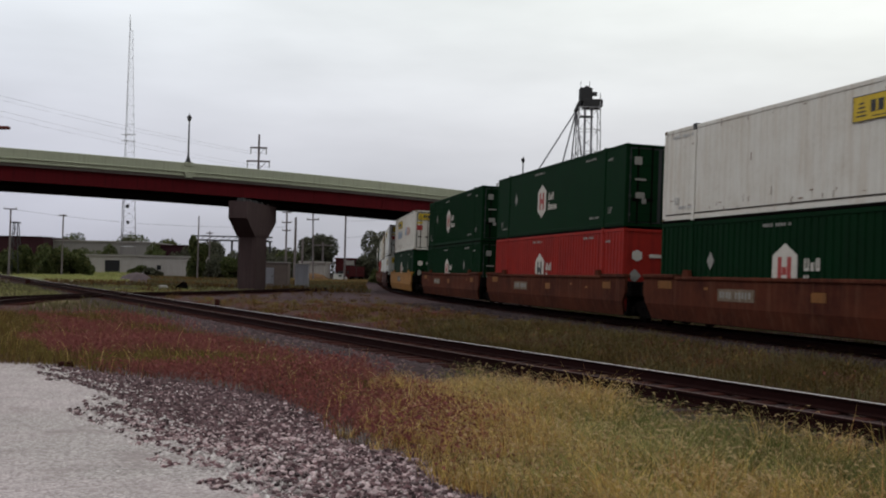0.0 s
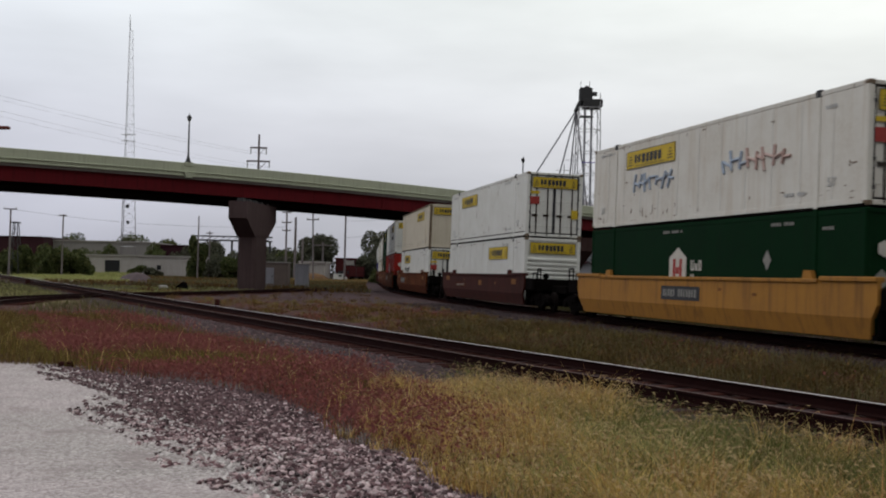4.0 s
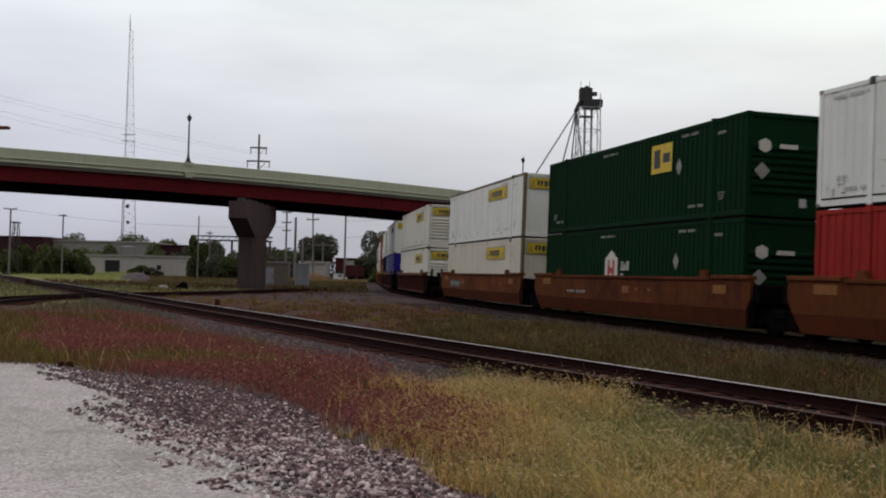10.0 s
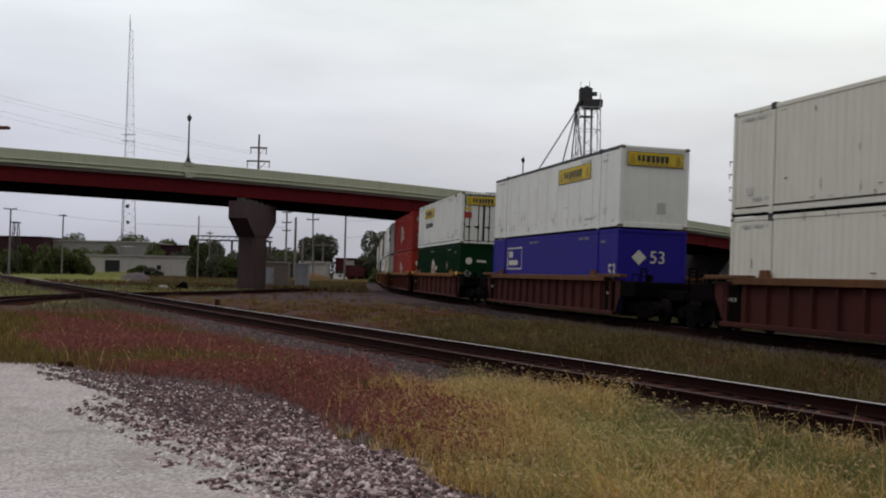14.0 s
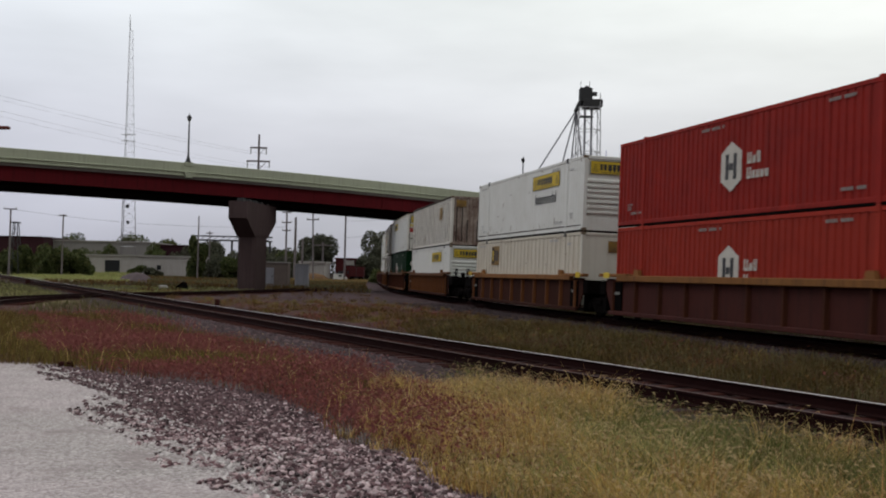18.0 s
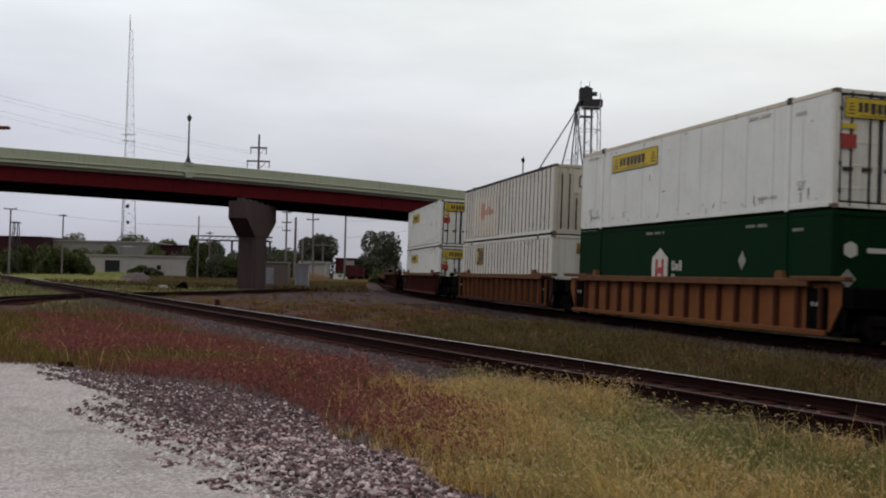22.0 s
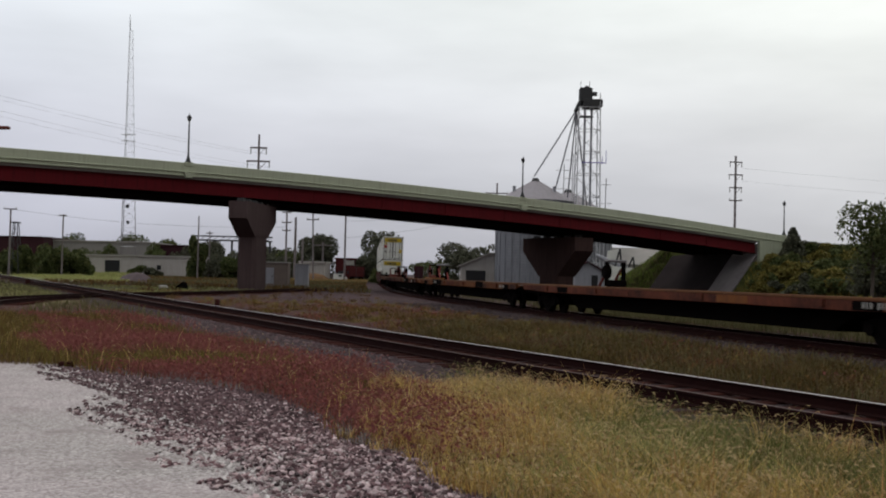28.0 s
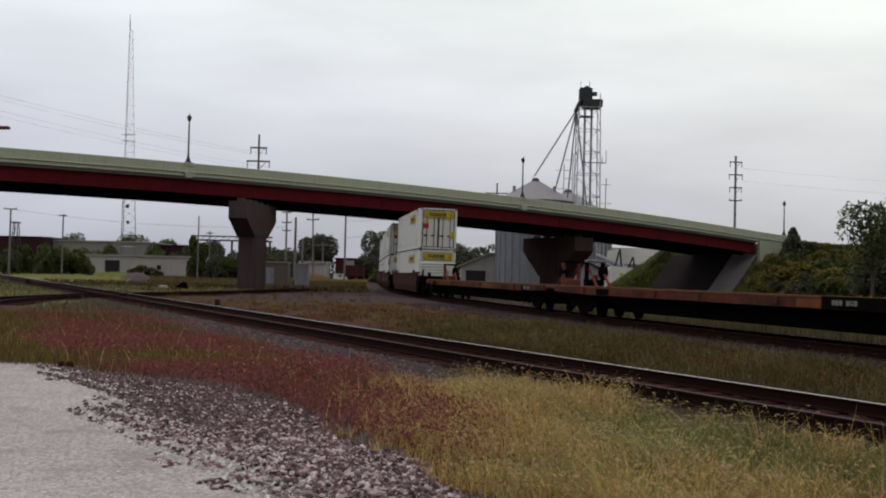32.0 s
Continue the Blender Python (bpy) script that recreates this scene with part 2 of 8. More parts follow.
M_WALLG = mat("grey_metal_siding", (0.22, 0.205, 0.2), 0.7, 0, (0.17, 0.155, 0.15), 0.5, 0.15, 8, (0.14, 0.12, 0.11), 0.5)
M_WALLB = mat("dark_brown_siding", (0.04, 0.015, 0.02), 0.85, 0, (0.028, 0.011, 0.014), 0.6, spec=0.1)
M_ROOFG = mat("grey_roofing", (0.3, 0.28, 0.26), 0.8, 0, (0.22, 0.2, 0.19), 0.6)
M_REDTRK = mat("faded_red_paint", (0.07, 0.014, 0.015), 0.8, 0, (0.04, 0.014, 0.015), 1.5, spec=0.1)
M_DARKWIN = mat("dark_opening", (0.015, 0.015, 0.018), 0.35)
M_HITCH = mat("salmon_hitch_paint", (0.15, 0.046, 0.036), 0.75, 0, (0.07, 0.024, 0.02), 3, spec=0.1)
M_BARK = mat("bark", (0.07, 0.055, 0.045), 0.95, 0, (0.04, 0.03, 0.025), 5, 0.6, 20)

M_SCUFF = mat("rusty_scuffs", (0.2, 0.13, 0.09), 0.9, 0, (0.1, 0.07, 0.055), 3, spec=0.05)
M_SEAM = mat("dark_panel_seam", (0.032, 0.026, 0.024), 0.8, 0, (0.09, 0.07, 0.055), 2, spec=0.1)
M_SEAMLIGHT = mat("grey_panel_seam", (0.57, 0.56, 0.53), 0.8, 0, (0.44, 0.42, 0.38), 2, spec=0.1)
M_PATCH = mat("faded_tan_patch", (0.54, 0.49, 0.4), 0.8, 0, (0.56, 0.52, 0.45), 1.5)
M_FADEDRED = mat("faded_red_paint_mark", (0.42, 0.16, 0.11), 0.8, 0, (0.5, 0.36, 0.28), 5)
M_BROWNSIGN = mat("brown_and_yellow_sign", (0.28, 0.16, 0.03), 0.7, 0, (0.05, 0.03, 0.022), 2.5, stain=0.9)
M_GRAFB = mat("faded_blue_spray", (0.3, 0.36, 0.46), 0.8, 0, (0.42, 0.44, 0.46), 3)
M_GRAFR = mat("faded_red_spray", (0.42, 0.28, 0.25), 0.8, 0, (0.5, 0.42, 0.38), 3)

# ---- mesh helpers ----
class Build:
    """Collects boxes, tubes and strips into one mesh."""

    def __init__(self):
        self.v, self.f, self.mi = [], [], []
        self.cur = 0

    def poly(self, pts, faces):
        o = len(self.v)
        self.v.extend([tuple(p) for p in pts])
        for f in faces:
            self.f.append([o + i for i in f])
            self.mi.append(self.cur)
        return self

    def box(self, x0, x1, y0, y1, z0, z1, c=0.0):
        if c <= 0:
            p = [(x, y, z) for z in (z0, z1) for y in (y0, y1) for x in (x0, x1)]
            return self.poly(p, [(0, 2, 3, 1), (4, 5, 7, 6), (0, 1, 5, 4), (2, 6, 7, 3), (0, 4, 6, 2), (1, 3, 7, 5)])
        b = bmesh.new()
        bmesh.ops.create_cube(b, size=1)
        for v in b.verts:
            v.co = Vector(((x0 + x1) / 2 + v.co.x * (x1 - x0), (y0 + y1) / 2 + v.co.y * (y1 - y0), (z0 + z1) / 2 + v.co.z * (z1 - z0)))
        bmesh.ops.bevel(b, geom=b.edges[:], offset=c, segments=1, affect="EDGES")
        b.verts.index_update()
        self.poly([v.co[:] for v in b.verts], [[v.index for v in f.verts] for f in b.faces])
        b.free()
        return self

    def tube(self, a, b, r0, r1=None, n=8, cap=True):
        a, b = Vector(a), Vector(b)
        r1 = r0 if r1 is None else r1
        d = (b - a).normalized()
        u = d.orthogonal().normalized()
        w = d.cross(u)
        p = []
        for q, r in ((a, r0), (b, r1)):
            for i in range(n):
                t = 2 * math.pi * i / n
                p.append(q + (u * math.cos(t) + w * math.sin(t)) * r)
        fs = [(i, (i + 1) % n, n + (i + 1) % n, n + i) for i in range(n)]
        if cap:
            fs += [tuple(range(n - 1, -1, -1)), tuple(range(n, 2 * n))]
        return self.poly(p, fs)

    def prism(self, prof, axis, a, b):
        """A closed outline extruded along an axis (0, 1 or 2) from a to b."""
        n = len(prof)
        p = []
        for s in (a, b):
            for q in prof:
                c = list(q)
                c.insert(axis, s)
                p.append(c)
        fs = [(i, (i + 1) % n, n + (i + 1) % n, n + i) for i in range(n)]
        fs += [tuple(range(n - 1, -1, -1)), tuple(range(n, 2 * n))]
        return self.poly(p, fs)

    def sweep(self, prof, pts, closed=False):
        """An outline (sideways, up) carried along points in plan with their heights."""
        n = len(prof)
        p = []
        for i, q in enumerate(pts):
            a, b = pts[max(i - 1, 0)], pts[min(i + 1, len(pts) - 1)]
            d = Vector((b[0] - a[0], b[1] - a[1], 0)).normalized()
            s = Vector((-d.y, d.x, 0))
            for (u, w) in prof:
                p.append((q[0] + s.x * u, q[1] + s.y * u, q[2] + w))
        fs = []
        for i in range(len(pts) - 1):
            for j in range(n):
                k = (j + 1) % n
                fs.append((i * n + j, i * n + k, (i + 1) * n + k, (i + 1) * n + j))
        m = len(pts) - 1
        fs += [tuple(range(n)), tuple(m * n + j for j in range(n - 1, -1, -1))]
        return self.poly(p, fs)

    def mesh(self, name, *mats, smooth=False):
        me = bpy.data.meshes.new(name)
        me.from_pydata(self.v, [], self.f)
        for m in mats:
            me.materials.append(m)
        if len(mats) > 1:
            me.polygons.foreach_set("material_index", self.mi)
        if smooth:
            me.polygons.foreach_set("use_smooth", [True] * len(me.polygons))
        b = bmesh.new()
        b.from_mesh(me)
        bmesh.ops.recalc_face_normals(b, faces=b.faces)
        b.to_mesh(me)
        b.free()
        return me


def put(name, me, parent=None, m=None, label=""):
    ob = new(name, me)
    if parent:
        ob.parent = parent
    if m is not None:
        ob.matrix_basis = m
    if label:
        ob["label"] = label
    return ob


def base(name, m=None):
    ob = new(name)
    ob.empty_display_size = 0.2
    if m is not None:
        ob.matrix_basis = m
    return ob


MESHES = {}


def cached(key, make):
    if key not in MESHES:
        MESHES[key] = make()
    return MESHES[key]


def text_mesh(key, body, size, material, spacing=1.0):
    """Lettering in the built-in font as a thin mesh in the x-z plane, facing -y, centred."""
    def make():
        cu = bpy.data.curves.new(key, "FONT")
        cu.body = body
        cu.size = size
        cu.align_x, cu.align_y = "CENTER", "CENTER"
        cu.extrude = 0.004
        cu.space_character = spacing
        ob = bpy.data.objects.new(key, cu)
        me = bpy.data.meshes.new_from_object(ob)
        bpy.data.objects.remove(ob)
        me.transform(Matrix.Rotation(radians(90), 4, "X"))
        me.materials.clear()
        me.materials.append(material)
        return me
    return cached("text_" + key, make)


# ---- the railway's lines ----
LEAN = 1.0
S_GRID = np.arange(-80.0, 760.0, 0.5)


def curve_line():
    kap = np.clip((82.94 + 12 - S_GRID) / 24, 0, 1) * 0.0022
    yaw = np.concatenate([[0], np.cumsum((kap[1:] + kap[:-1]) / 4)])
    i0 = int(80 / 0.5)
    yaw = radians(104.498) - (yaw - yaw[i0])
    cx = np.concatenate([[0], np.cumsum((np.cos(yaw[1:]) + np.cos(yaw[:-1])) / 4)])
    cy = np.concatenate([[0], np.cumsum((np.sin(yaw[1:]) + np.sin(yaw[:-1])) / 4)])
    return cx - cx[i0] + 8.684 - 0.10, cy - cy[i0] + 33.197 - 0.03


LINE_X, LINE_Y = curve_line()
RAIL_Z = 0.082


def on_line(s):
    return float(np.interp(s, S_GRID, LINE_X)), float(np.interp(s, S_GRID, LINE_Y))


# fits the train to the view: metres behind an even pace, second by second
PACE_FIT = [0.0, 0.2, -0.4, -0.05, 0.0, 0.0, 0.3, -0.37, -0.05, -0.36, 0.15, -0.42, -0.36, 0.14, -0.21, 0.0, 0.0, 0.06, -0.47, 0.08, 0.48, -0.4, 0.05, -0.3, 0.22, -0.5, -0.1, 0.0, -0.1, 0.15, -0.2, 0.1, 0.0]


def gone(t):
    """Metres that the train has rolled by t seconds."""
    return 14.8733 * t + 0.0408 * (t - 16) ** 2 / 2 - 0.000446 * (t - 16) ** 3 - float(np.interp(t, range(33), PACE_FIT))


def ride(off, length, t, z=0.0):
    """Pose of a thing whose front stands off metres back along the train."""
    s = off - gone(t)
    a, b = on_line(s), on_line(s + length)
    yaw = math.degrees(math.atan2(b[1] - a[1], b[0] - a[0]))
    return pose(a[0], a[1], RAIL_Z, LEAN, 0, yaw) @ pose(0, 0, z)


MOVERS = []


def motions():
    for ob, off, length, z in MOVERS:
        walk(ob, [(t, ride(off, length, t, z)) for t in range(0, 33)])


# ---- ground ----
def ground_z(x, y):
    """Gently uneven ground; beds of the lines raised a little."""
    d = np.hypot(x, y)
    z = 0.04 * np.sin(x * 0.9 + 1.3) * np.sin(y * 0.7) + 0.05 * np.sin(x * 0.23) * np.cos(y * 0.19 + 0.6)
    z = z * np.clip(d / 12, 0.15, 1) * np.clip(200 / np.maximum(d, 1), 0.2, 1) - 0.10 * np.clip((d - 10) / 60, 0, 1)
    return z


NEAR_A, NEAR_D = Vector((-0.067, 22.0)), Vector((-0.4301, 0.9028)).normalized()   # midline of the near line and its way
NEAR_RAIL_Z = 0.168


def near_off(x, y):
    """Distance from the near line, positive on the far side."""
    return (x - NEAR_A.x) * NEAR_D.y - (y - NEAR_A.y) * NEAR_D.x


def main_off(x, y):
    """Distance across from the main line, positive beyond it."""
    return x - np.interp(y, LINE_Y, LINE_X)


def terrain(x, y):
    z = ground_z(x, y)
    n = np.abs(near_off(x, y))
    bed = NEAR_RAIL_Z - 0.20
    k = np.clip((2.6 - n) / 1.1, 0, 1)
    z = z * (1 - k) + bed * k
    n = np.abs(main_off(x, y))
    k = np.clip((3.4 - n) / 1.4, 0, 1)
    z = z * (1 - k) + (RAIL_Z - 0.20) * k
    return z


def make_ground():
    xs = np.unique(np.concatenate([np.linspace(-2500, -120, 26), np.linspace(-120, -30, 46), np.linspace(-30, 40, 281), np.linspace(40, 140, 41), np.linspace(140, 2500, 24)]))
    ys = np.unique(np.concatenate([np.linspace(-400, -10, 14), np.linspace(-10, 4, 15), np.linspace(4, 34, 151), np.linspace(34, 110, 153), np.linspace(110, 300, 60), np.linspace(300, 4200, 30)]))
    X, Y = np.meshgrid(xs, ys)
    Z = terrain(X, Y)
    nx, ny = len(xs), len(ys)
    me = bpy.data.meshes.new("ground")
    co = np.stack([X, Y, Z], -1).reshape(-1, 3)
    i = np.arange((ny - 1) * (nx - 1))
    r, c = i // (nx - 1), i % (nx - 1)
    q = np.stack([r * nx + c, r * nx + c + 1, (r + 1) * nx + c + 1, (r + 1) * nx + c], -1)
    me.from_pydata(co.tolist(), [], q.tolist())
    me.polygons.foreach_set("use_smooth", [True] * len(q))
    return me


def ground_material():
    m = bpy.data.materials.new("ground_soil_grass_gravel")
    m.use_nodes = True
    nt = m.node_tree
    N, Lk = nt.nodes.new, nt.links.new
    b = nt.nodes["Principled BSDF"]
    b.inputs["Roughness"].default_value = 0.95
    b.inputs["Specular IOR Level"].default_value = 0.15
    tc = N("ShaderNodeTexCoord")

    def noise_at(scale, detail=5, rough=0.6):
        n = N("ShaderNodeTexNoise")
        n.inputs["Scale"].default_value = scale
        n.inputs["Detail"].default_value = detail
        n.inputs["Roughness"].default_value = rough
        Lk(tc.outputs["Object"], n.inputs["Vector"])
        return n.outputs[0]

    def ramp(src, lo, hi):
        r = N("ShaderNodeMapRange")
        r.interpolation_type = "SMOOTHSTEP"
        r.inputs[1].default_value, r.inputs[2].default_value = lo, hi
        Lk(src, r.inputs[0])
        return r.outputs[0]

    def mix(f, a, c):
        x = N("ShaderNodeMix")
        x.data_type = "RGBA"
        Lk(f, x.inputs[0])
        for s, v in ((6, a), (7, c)):
            if isinstance(v, tuple):
                x.inputs[s].default_value = (*v, 1)
            else:
                Lk(v, x.inputs[s])
        return x.outputs[2]

    def math(op, a, c):
        x = N("ShaderNodeMath")
        x.operation = op
        for s, v in ((0, a), (1, c)):
            if isinstance(v, (int, float)):
                x.inputs[s].default_value = v
            else:
                Lk(v, x.inputs[s])
        return x.outputs[0]

    sep = N("ShaderNodeSeparateXYZ")
    Lk(tc.outputs["Object"], sep.inputs[0])
    x, y = sep.outputs[0], sep.outputs[1]
    # soil and low weeds, red-brown to olive
    soil = mix(ramp(noise_at(0.35), 0.38, 0.62), (0.078, 0.027, 0.025), (0.066, 0.033, 0.02))
    soil = mix(ramp(noise_at(2.5), 0.45, 0.7), soil, (0.042, 0.021, 0.021))
    far = mix(ramp(noise_at(0.08), 0.4, 0.6), (0.068, 0.042, 0.043), (0.046, 0.027, 0.029))
    soil = mix(ramp(y, 45, 75), soil, far)
    slant = math("DIVIDE", x, y)
    meadow = math("MULTIPLY", math("MULTIPLY", ramp(slant, -0.28, -0.31), ramp(y, 108, 130)), ramp(noise_at(0.07), 0.35, 0.55))
    soil = mix(meadow, soil, (0.19, 0.2, 0.07))
    verge = math("MULTIPLY", math("MULTIPLY", ramp(slant, -0.3, -0.36), math("MULTIPLY", ramp(y, 42, 50), ramp(y, 90, 75))), ramp(noise_at(0.3), 0.3, 0.6))
    soil = mix(verge, soil, (0.15, 0.125, 0.06))
    # ballast along the near line
    vor = N("ShaderNodeTexVoronoi")
    vor.inputs["Scale"].default_value = 16
    Lk(tc.outputs["Object"], vor.inputs["Vector"])
    stone = mix(ramp(vor.outputs["Color"], 0.1, 0.9), (0.018, 0.011, 0.0125), (0.066, 0.044, 0.048))
    nd = math("SUBTRACT", math("MULTIPLY", math("SUBTRACT", x, -0.067), 0.9028), math("MULTIPLY", math("SUBTRACT", y, 22.0), -0.4301))
    nd = math("ADD", math("ABSOLUTE", nd, 0), math("MULTIPLY", math("SUBTRACT", noise_at(0.8), 0.5), 1.6))
    bed = ramp(nd, 3.0, 2.2)
    col = mix(bed, soil, mix(ramp(noise_at(1.2), 0.45, 0.6), stone, (0.035, 0.019, 0.017)))
    # pale crushed-limestone drive
    gr = N("ShaderNodeTexVoronoi")
    gr.inputs["Scale"].default_value = 45
    Lk(tc.outputs["Object"], gr.inputs["Vector"])
    lime = mix(ramp(gr.outputs["Color"], 0.0, 1.0), (0.27, 0.236, 0.23), (0.58, 0.53, 0.515))
    lime = mix(ramp(noise_at(1.5), 0.45, 0.75), lime, (0.3, 0.254, 0.245))
    lime = mix(ramp(noise_at(14), 0.55, 0.72), lime, (0.2, 0.172, 0.168))
    lime = mix(ramp(noise_at(30, 3), 0.52, 0.66), lime, (0.24, 0.21, 0.2))
    lime = mix(ramp(noise_at(0.5), 0.4, 0.65), lime, mix(ramp(gr.outputs["Color"], 0.0, 1.0), (0.3, 0.25, 0.25), (0.6, 0.53, 0.53)))
    edge = math("ADD", math("ADD", math("MULTIPLY", x, 0.896), math("MULTIPLY", math("SUBTRACT", y, 9.27), 0.444)), math("MULTIPLY", math("SUBTRACT", noise_at(1.6), 0.5), 2.0))
    lane = math("MULTIPLY", ramp(edge, -1.5, -2.1), ramp(y, 17.6, 17.0))
    # dark shoulder of the main line, its colour deepened for the train's shadow
    side = math("SUBTRACT", math("ADD", math("MULTIPLY", x, 0.966), math("MULTIPLY", y, 0.259)), 16.95)
    wide = math("ADD", side, math("MULTIPLY", math("SUBTRACT", noise_at(0.5), 0.5), 2.4))
    shoulder = math("MULTIPLY", math("MULTIPLY", ramp(wide, -4.9, -3.9), ramp(wide, 3.0, 2.2)), ramp(y, 75, 60))
    col = mix(shoulder, col, stone)
    strip_e = math("ADD", math("MULTIPLY", x, 0.9), math("MULTIPLY", math("SUBTRACT", y, 8.74), 0.43))
    strip = math("MULTIPLY", math("MULTIPLY", ramp(math("ADD", strip_e, math("MULTIPLY", math("SUBTRACT", noise_at(1.1), 0.5), 0.8)), 0.35, -0.05), ramp(y, 17.4, 16.8)), 1.0)
    col = mix(strip, col, mix(ramp(gr.outputs["Color"], 0.2, 0.9), (0.05, 0.036, 0.036), (0.2, 0.165, 0.16)))
    col = mix(lane, col, lime)
    Lk(col, b.inputs["Base Color"])
    bp = N("ShaderNodeBump")
    bp.inputs["Strength"].default_value = 0.6
    bp.inputs["Distance"].default_value = 0.03
    Lk(gr.outputs["Distance"], bp.inputs["Height"])
    Lk(bp.outputs[0], b.inputs["Normal"])
    return m


ground_me = make_ground()
ground_me.materials.append(ground_material())
ground = tagged(put("ground", ground_me), "weedy railway ground with pale gravel drive", "ground", kind="structure")

# ---- rails and ties ----
RAIL_PROF = [(-0.07, -0.17), (0.07, -0.17), (0.07, -0.155), (0.012, -0.135), (0.012, -0.045), (0.036, -0.03), (0.036, -0.006), (0.03, 0.0), (-0.03, 0.0), (-0.036, -0.006), (-0.036, -0.03), (-0.012, -0.045), (-0.012, -0.135), (-0.07, -0.155)]


def rail_mesh(name, pts, mid, bright=True):
    """One rail; its crown and the corner of its head on the wheels' side are polished."""
    b = Build()
    b.sweep(RAIL_PROF, pts)
    me = b.mesh(name, M_RAILSIDE, M_RAILTOP, M_RAILEDGE)
    at = np.array([(a, c) for a, c, _ in pts])
    mid = np.asarray(mid)
    for p in me.polygons:
        if p.center.z < pts[0][2] - 0.006 or p.normal.z < 0.3:
            continue
        k = int(np.argmin(np.hypot(at[:, 0] - p.center.x, at[:, 1] - p.center.y)))
        way = mid[k] - at[k]
        if p.normal.z > 0.95:
            p.material_index = 1
        elif bright and p.normal.x * way[0] + p.normal.y * way[1] > 0:
            p.material_index = 2
    return me


TIE = Build().box(-1.3, 1.3, -0.115, 0.115, -0.18, 0, 0.015).mesh("tie", M_TIE)


def make_track(name, pts, z, label, spacing=0.53, singles=0, lean=0.0, bright=True):
    """pts: midline points one metre apart."""
    root = tagged(base(name), label, "railway track", kind="structure")
    p = np.array(pts)
    seg = np.concatenate([[0], np.cumsum(np.hypot(*np.diff(p, axis=0).T))])
    for side in (-1, 1):
        d = np.gradient(p, axis=0)
        d /= np.linalg.norm(d, axis=1)[:, None]
        q = p + np.stack([-d[:, 1], d[:, 0]], -1) * side * 0.7525
        put("rail", rail_mesh("rail", [(a, b, z + side * lean * 0.7525) for a, b in q], p, bright), root)
    rng = random.Random(4)
    n = int(seg[-1] / spacing)
    rest = Build()
    for i in range(n):
        s = (i + 0.5) * spacing + rng.uniform(-0.03, 0.03)
        x, y = np.interp(s, seg, p[:, 0]), np.interp(s, seg, p[:, 1])
        x2, y2 = np.interp(s + 0.3, seg, p[:, 0]), np.interp(s + 0.3, seg, p[:, 1])
        yaw = math.degrees(math.atan2(y2 - y, x2 - x)) - 90 + rng.uniform(-1.2, 1.2)
        m = pose(x, y, z - 0.172 - rng.uniform(0, 0.015), 0, 0, yaw)
        if i < singles:
            put("tie", TIE, root, m)
        else:
            o = [m @ v.co for v in TIE.vertices]
            rest.poly(o, [list(f.vertices) for f in TIE.polygons])
    if rest.v:
        t = put("ties", rest.mesh("ties", M_TIE), root)
        t["kind"] = "stuff"
    return root


near_pts = [tuple(NEAR_A + NEAR_D * s) for s in np.arange(-16, 160, 2.0)]
make_track("near_track", near_pts, NEAR_RAIL_Z, "rusty single railway track on dark weathered ties", singles=260)
main_pts = [on_line(s) for s in np.arange(-45, 640, 2.5)]
make_track("main_track", main_pts, RAIL_Z, "curving main railway track on dark ballast", spacing=0.55, lean=0.0175)

# ---- containers ----
CL, CW, CH = 16.15, 2.59, 2.885
HW = CW / 2


def corrugated(x0, x1, z0, z1, y, pitch, depth, out, flat=0.45):
    """A wall panel in the x-z plane with trapezoid corrugations; out is the way it faces along y."""
    b = Build()
    n = max(1, round((x1 - x0) / pitch))
    w = (x1 - x0) / n
    xs, ys = [], []
    for i in range(n):
        a = x0 + i * w
        for f, d in ((0.0, 0), (flat * 0.5, 0), (flat * 0.5 + 0.08, 1), (1 - flat * 0.5 - 0.08, 1), (1 - flat * 0.5, 0)):
            xs.append(a + f * w)
            ys.append(y - out * depth * d)
    xs.append(x1)
    ys.append(y)
    p = []
    for x, yy in zip(xs, ys):
        p += [(x, yy, z0), (x, yy, z1)]
    f = [(2 * i, 2 * i + 2, 2 * i + 3, 2 * i + 1) for i in range(len(xs) - 1)]
    b.poly(p, f)
    return b


SIDES = {"fine": (0.3, 0.03, 0.45), "smooth": (1.34, 0.006, 0.94), "rib": (0.58, 0.03, 0.7), "deep": (0.56, 0.05, 0.5)}


def side_mesh(style, material, out):
    pitch, depth, flat = SIDES[style]
    if style == "fine" and material in (M_WHITE, M_CREAM, M_OFFW):
        depth = 0.014
    return cached(("side", style, material.name, out), lambda: corrugated(0.05, CL - 0.05, 0.16, CH - 0.1, out * (HW - 0.012), pitch, depth, out, flat).mesh("side_wall", material))


def hexagon(w, h, d=0.006):
    """An upright elongated emblem: pointed top and bottom."""
    p = [(0, h / 2), (w / 2, h * 0.28), (w / 2, -h * 0.28), (0, -h / 2), (-w / 2, -h * 0.28), (-w / 2, h * 0.28)]
    return Build().prism(p, 1, 0, d)


def on_side(parent, name, me, x, z, label=""):
    """Fix a flat mesh (in x-z, facing -y) to the camera-side wall: turned round so that it reads from outside."""
    return put(name, me, parent, pose(x, HW + 0.004, z, 0, 0, 180), label)


def on_end(parent, name, me, y, z, label="", gap=0.012):
    return put(name, me, parent, pose(-gap, y, z, 0, 0, -90), label)


def plate(key, w, h, material, d=0.008):
    return cached(("plate", key, w, h, material.name), lambda: Build().box(-w / 2, w / 2, -d, 0, -h / 2, h / 2).mesh("plate", material))


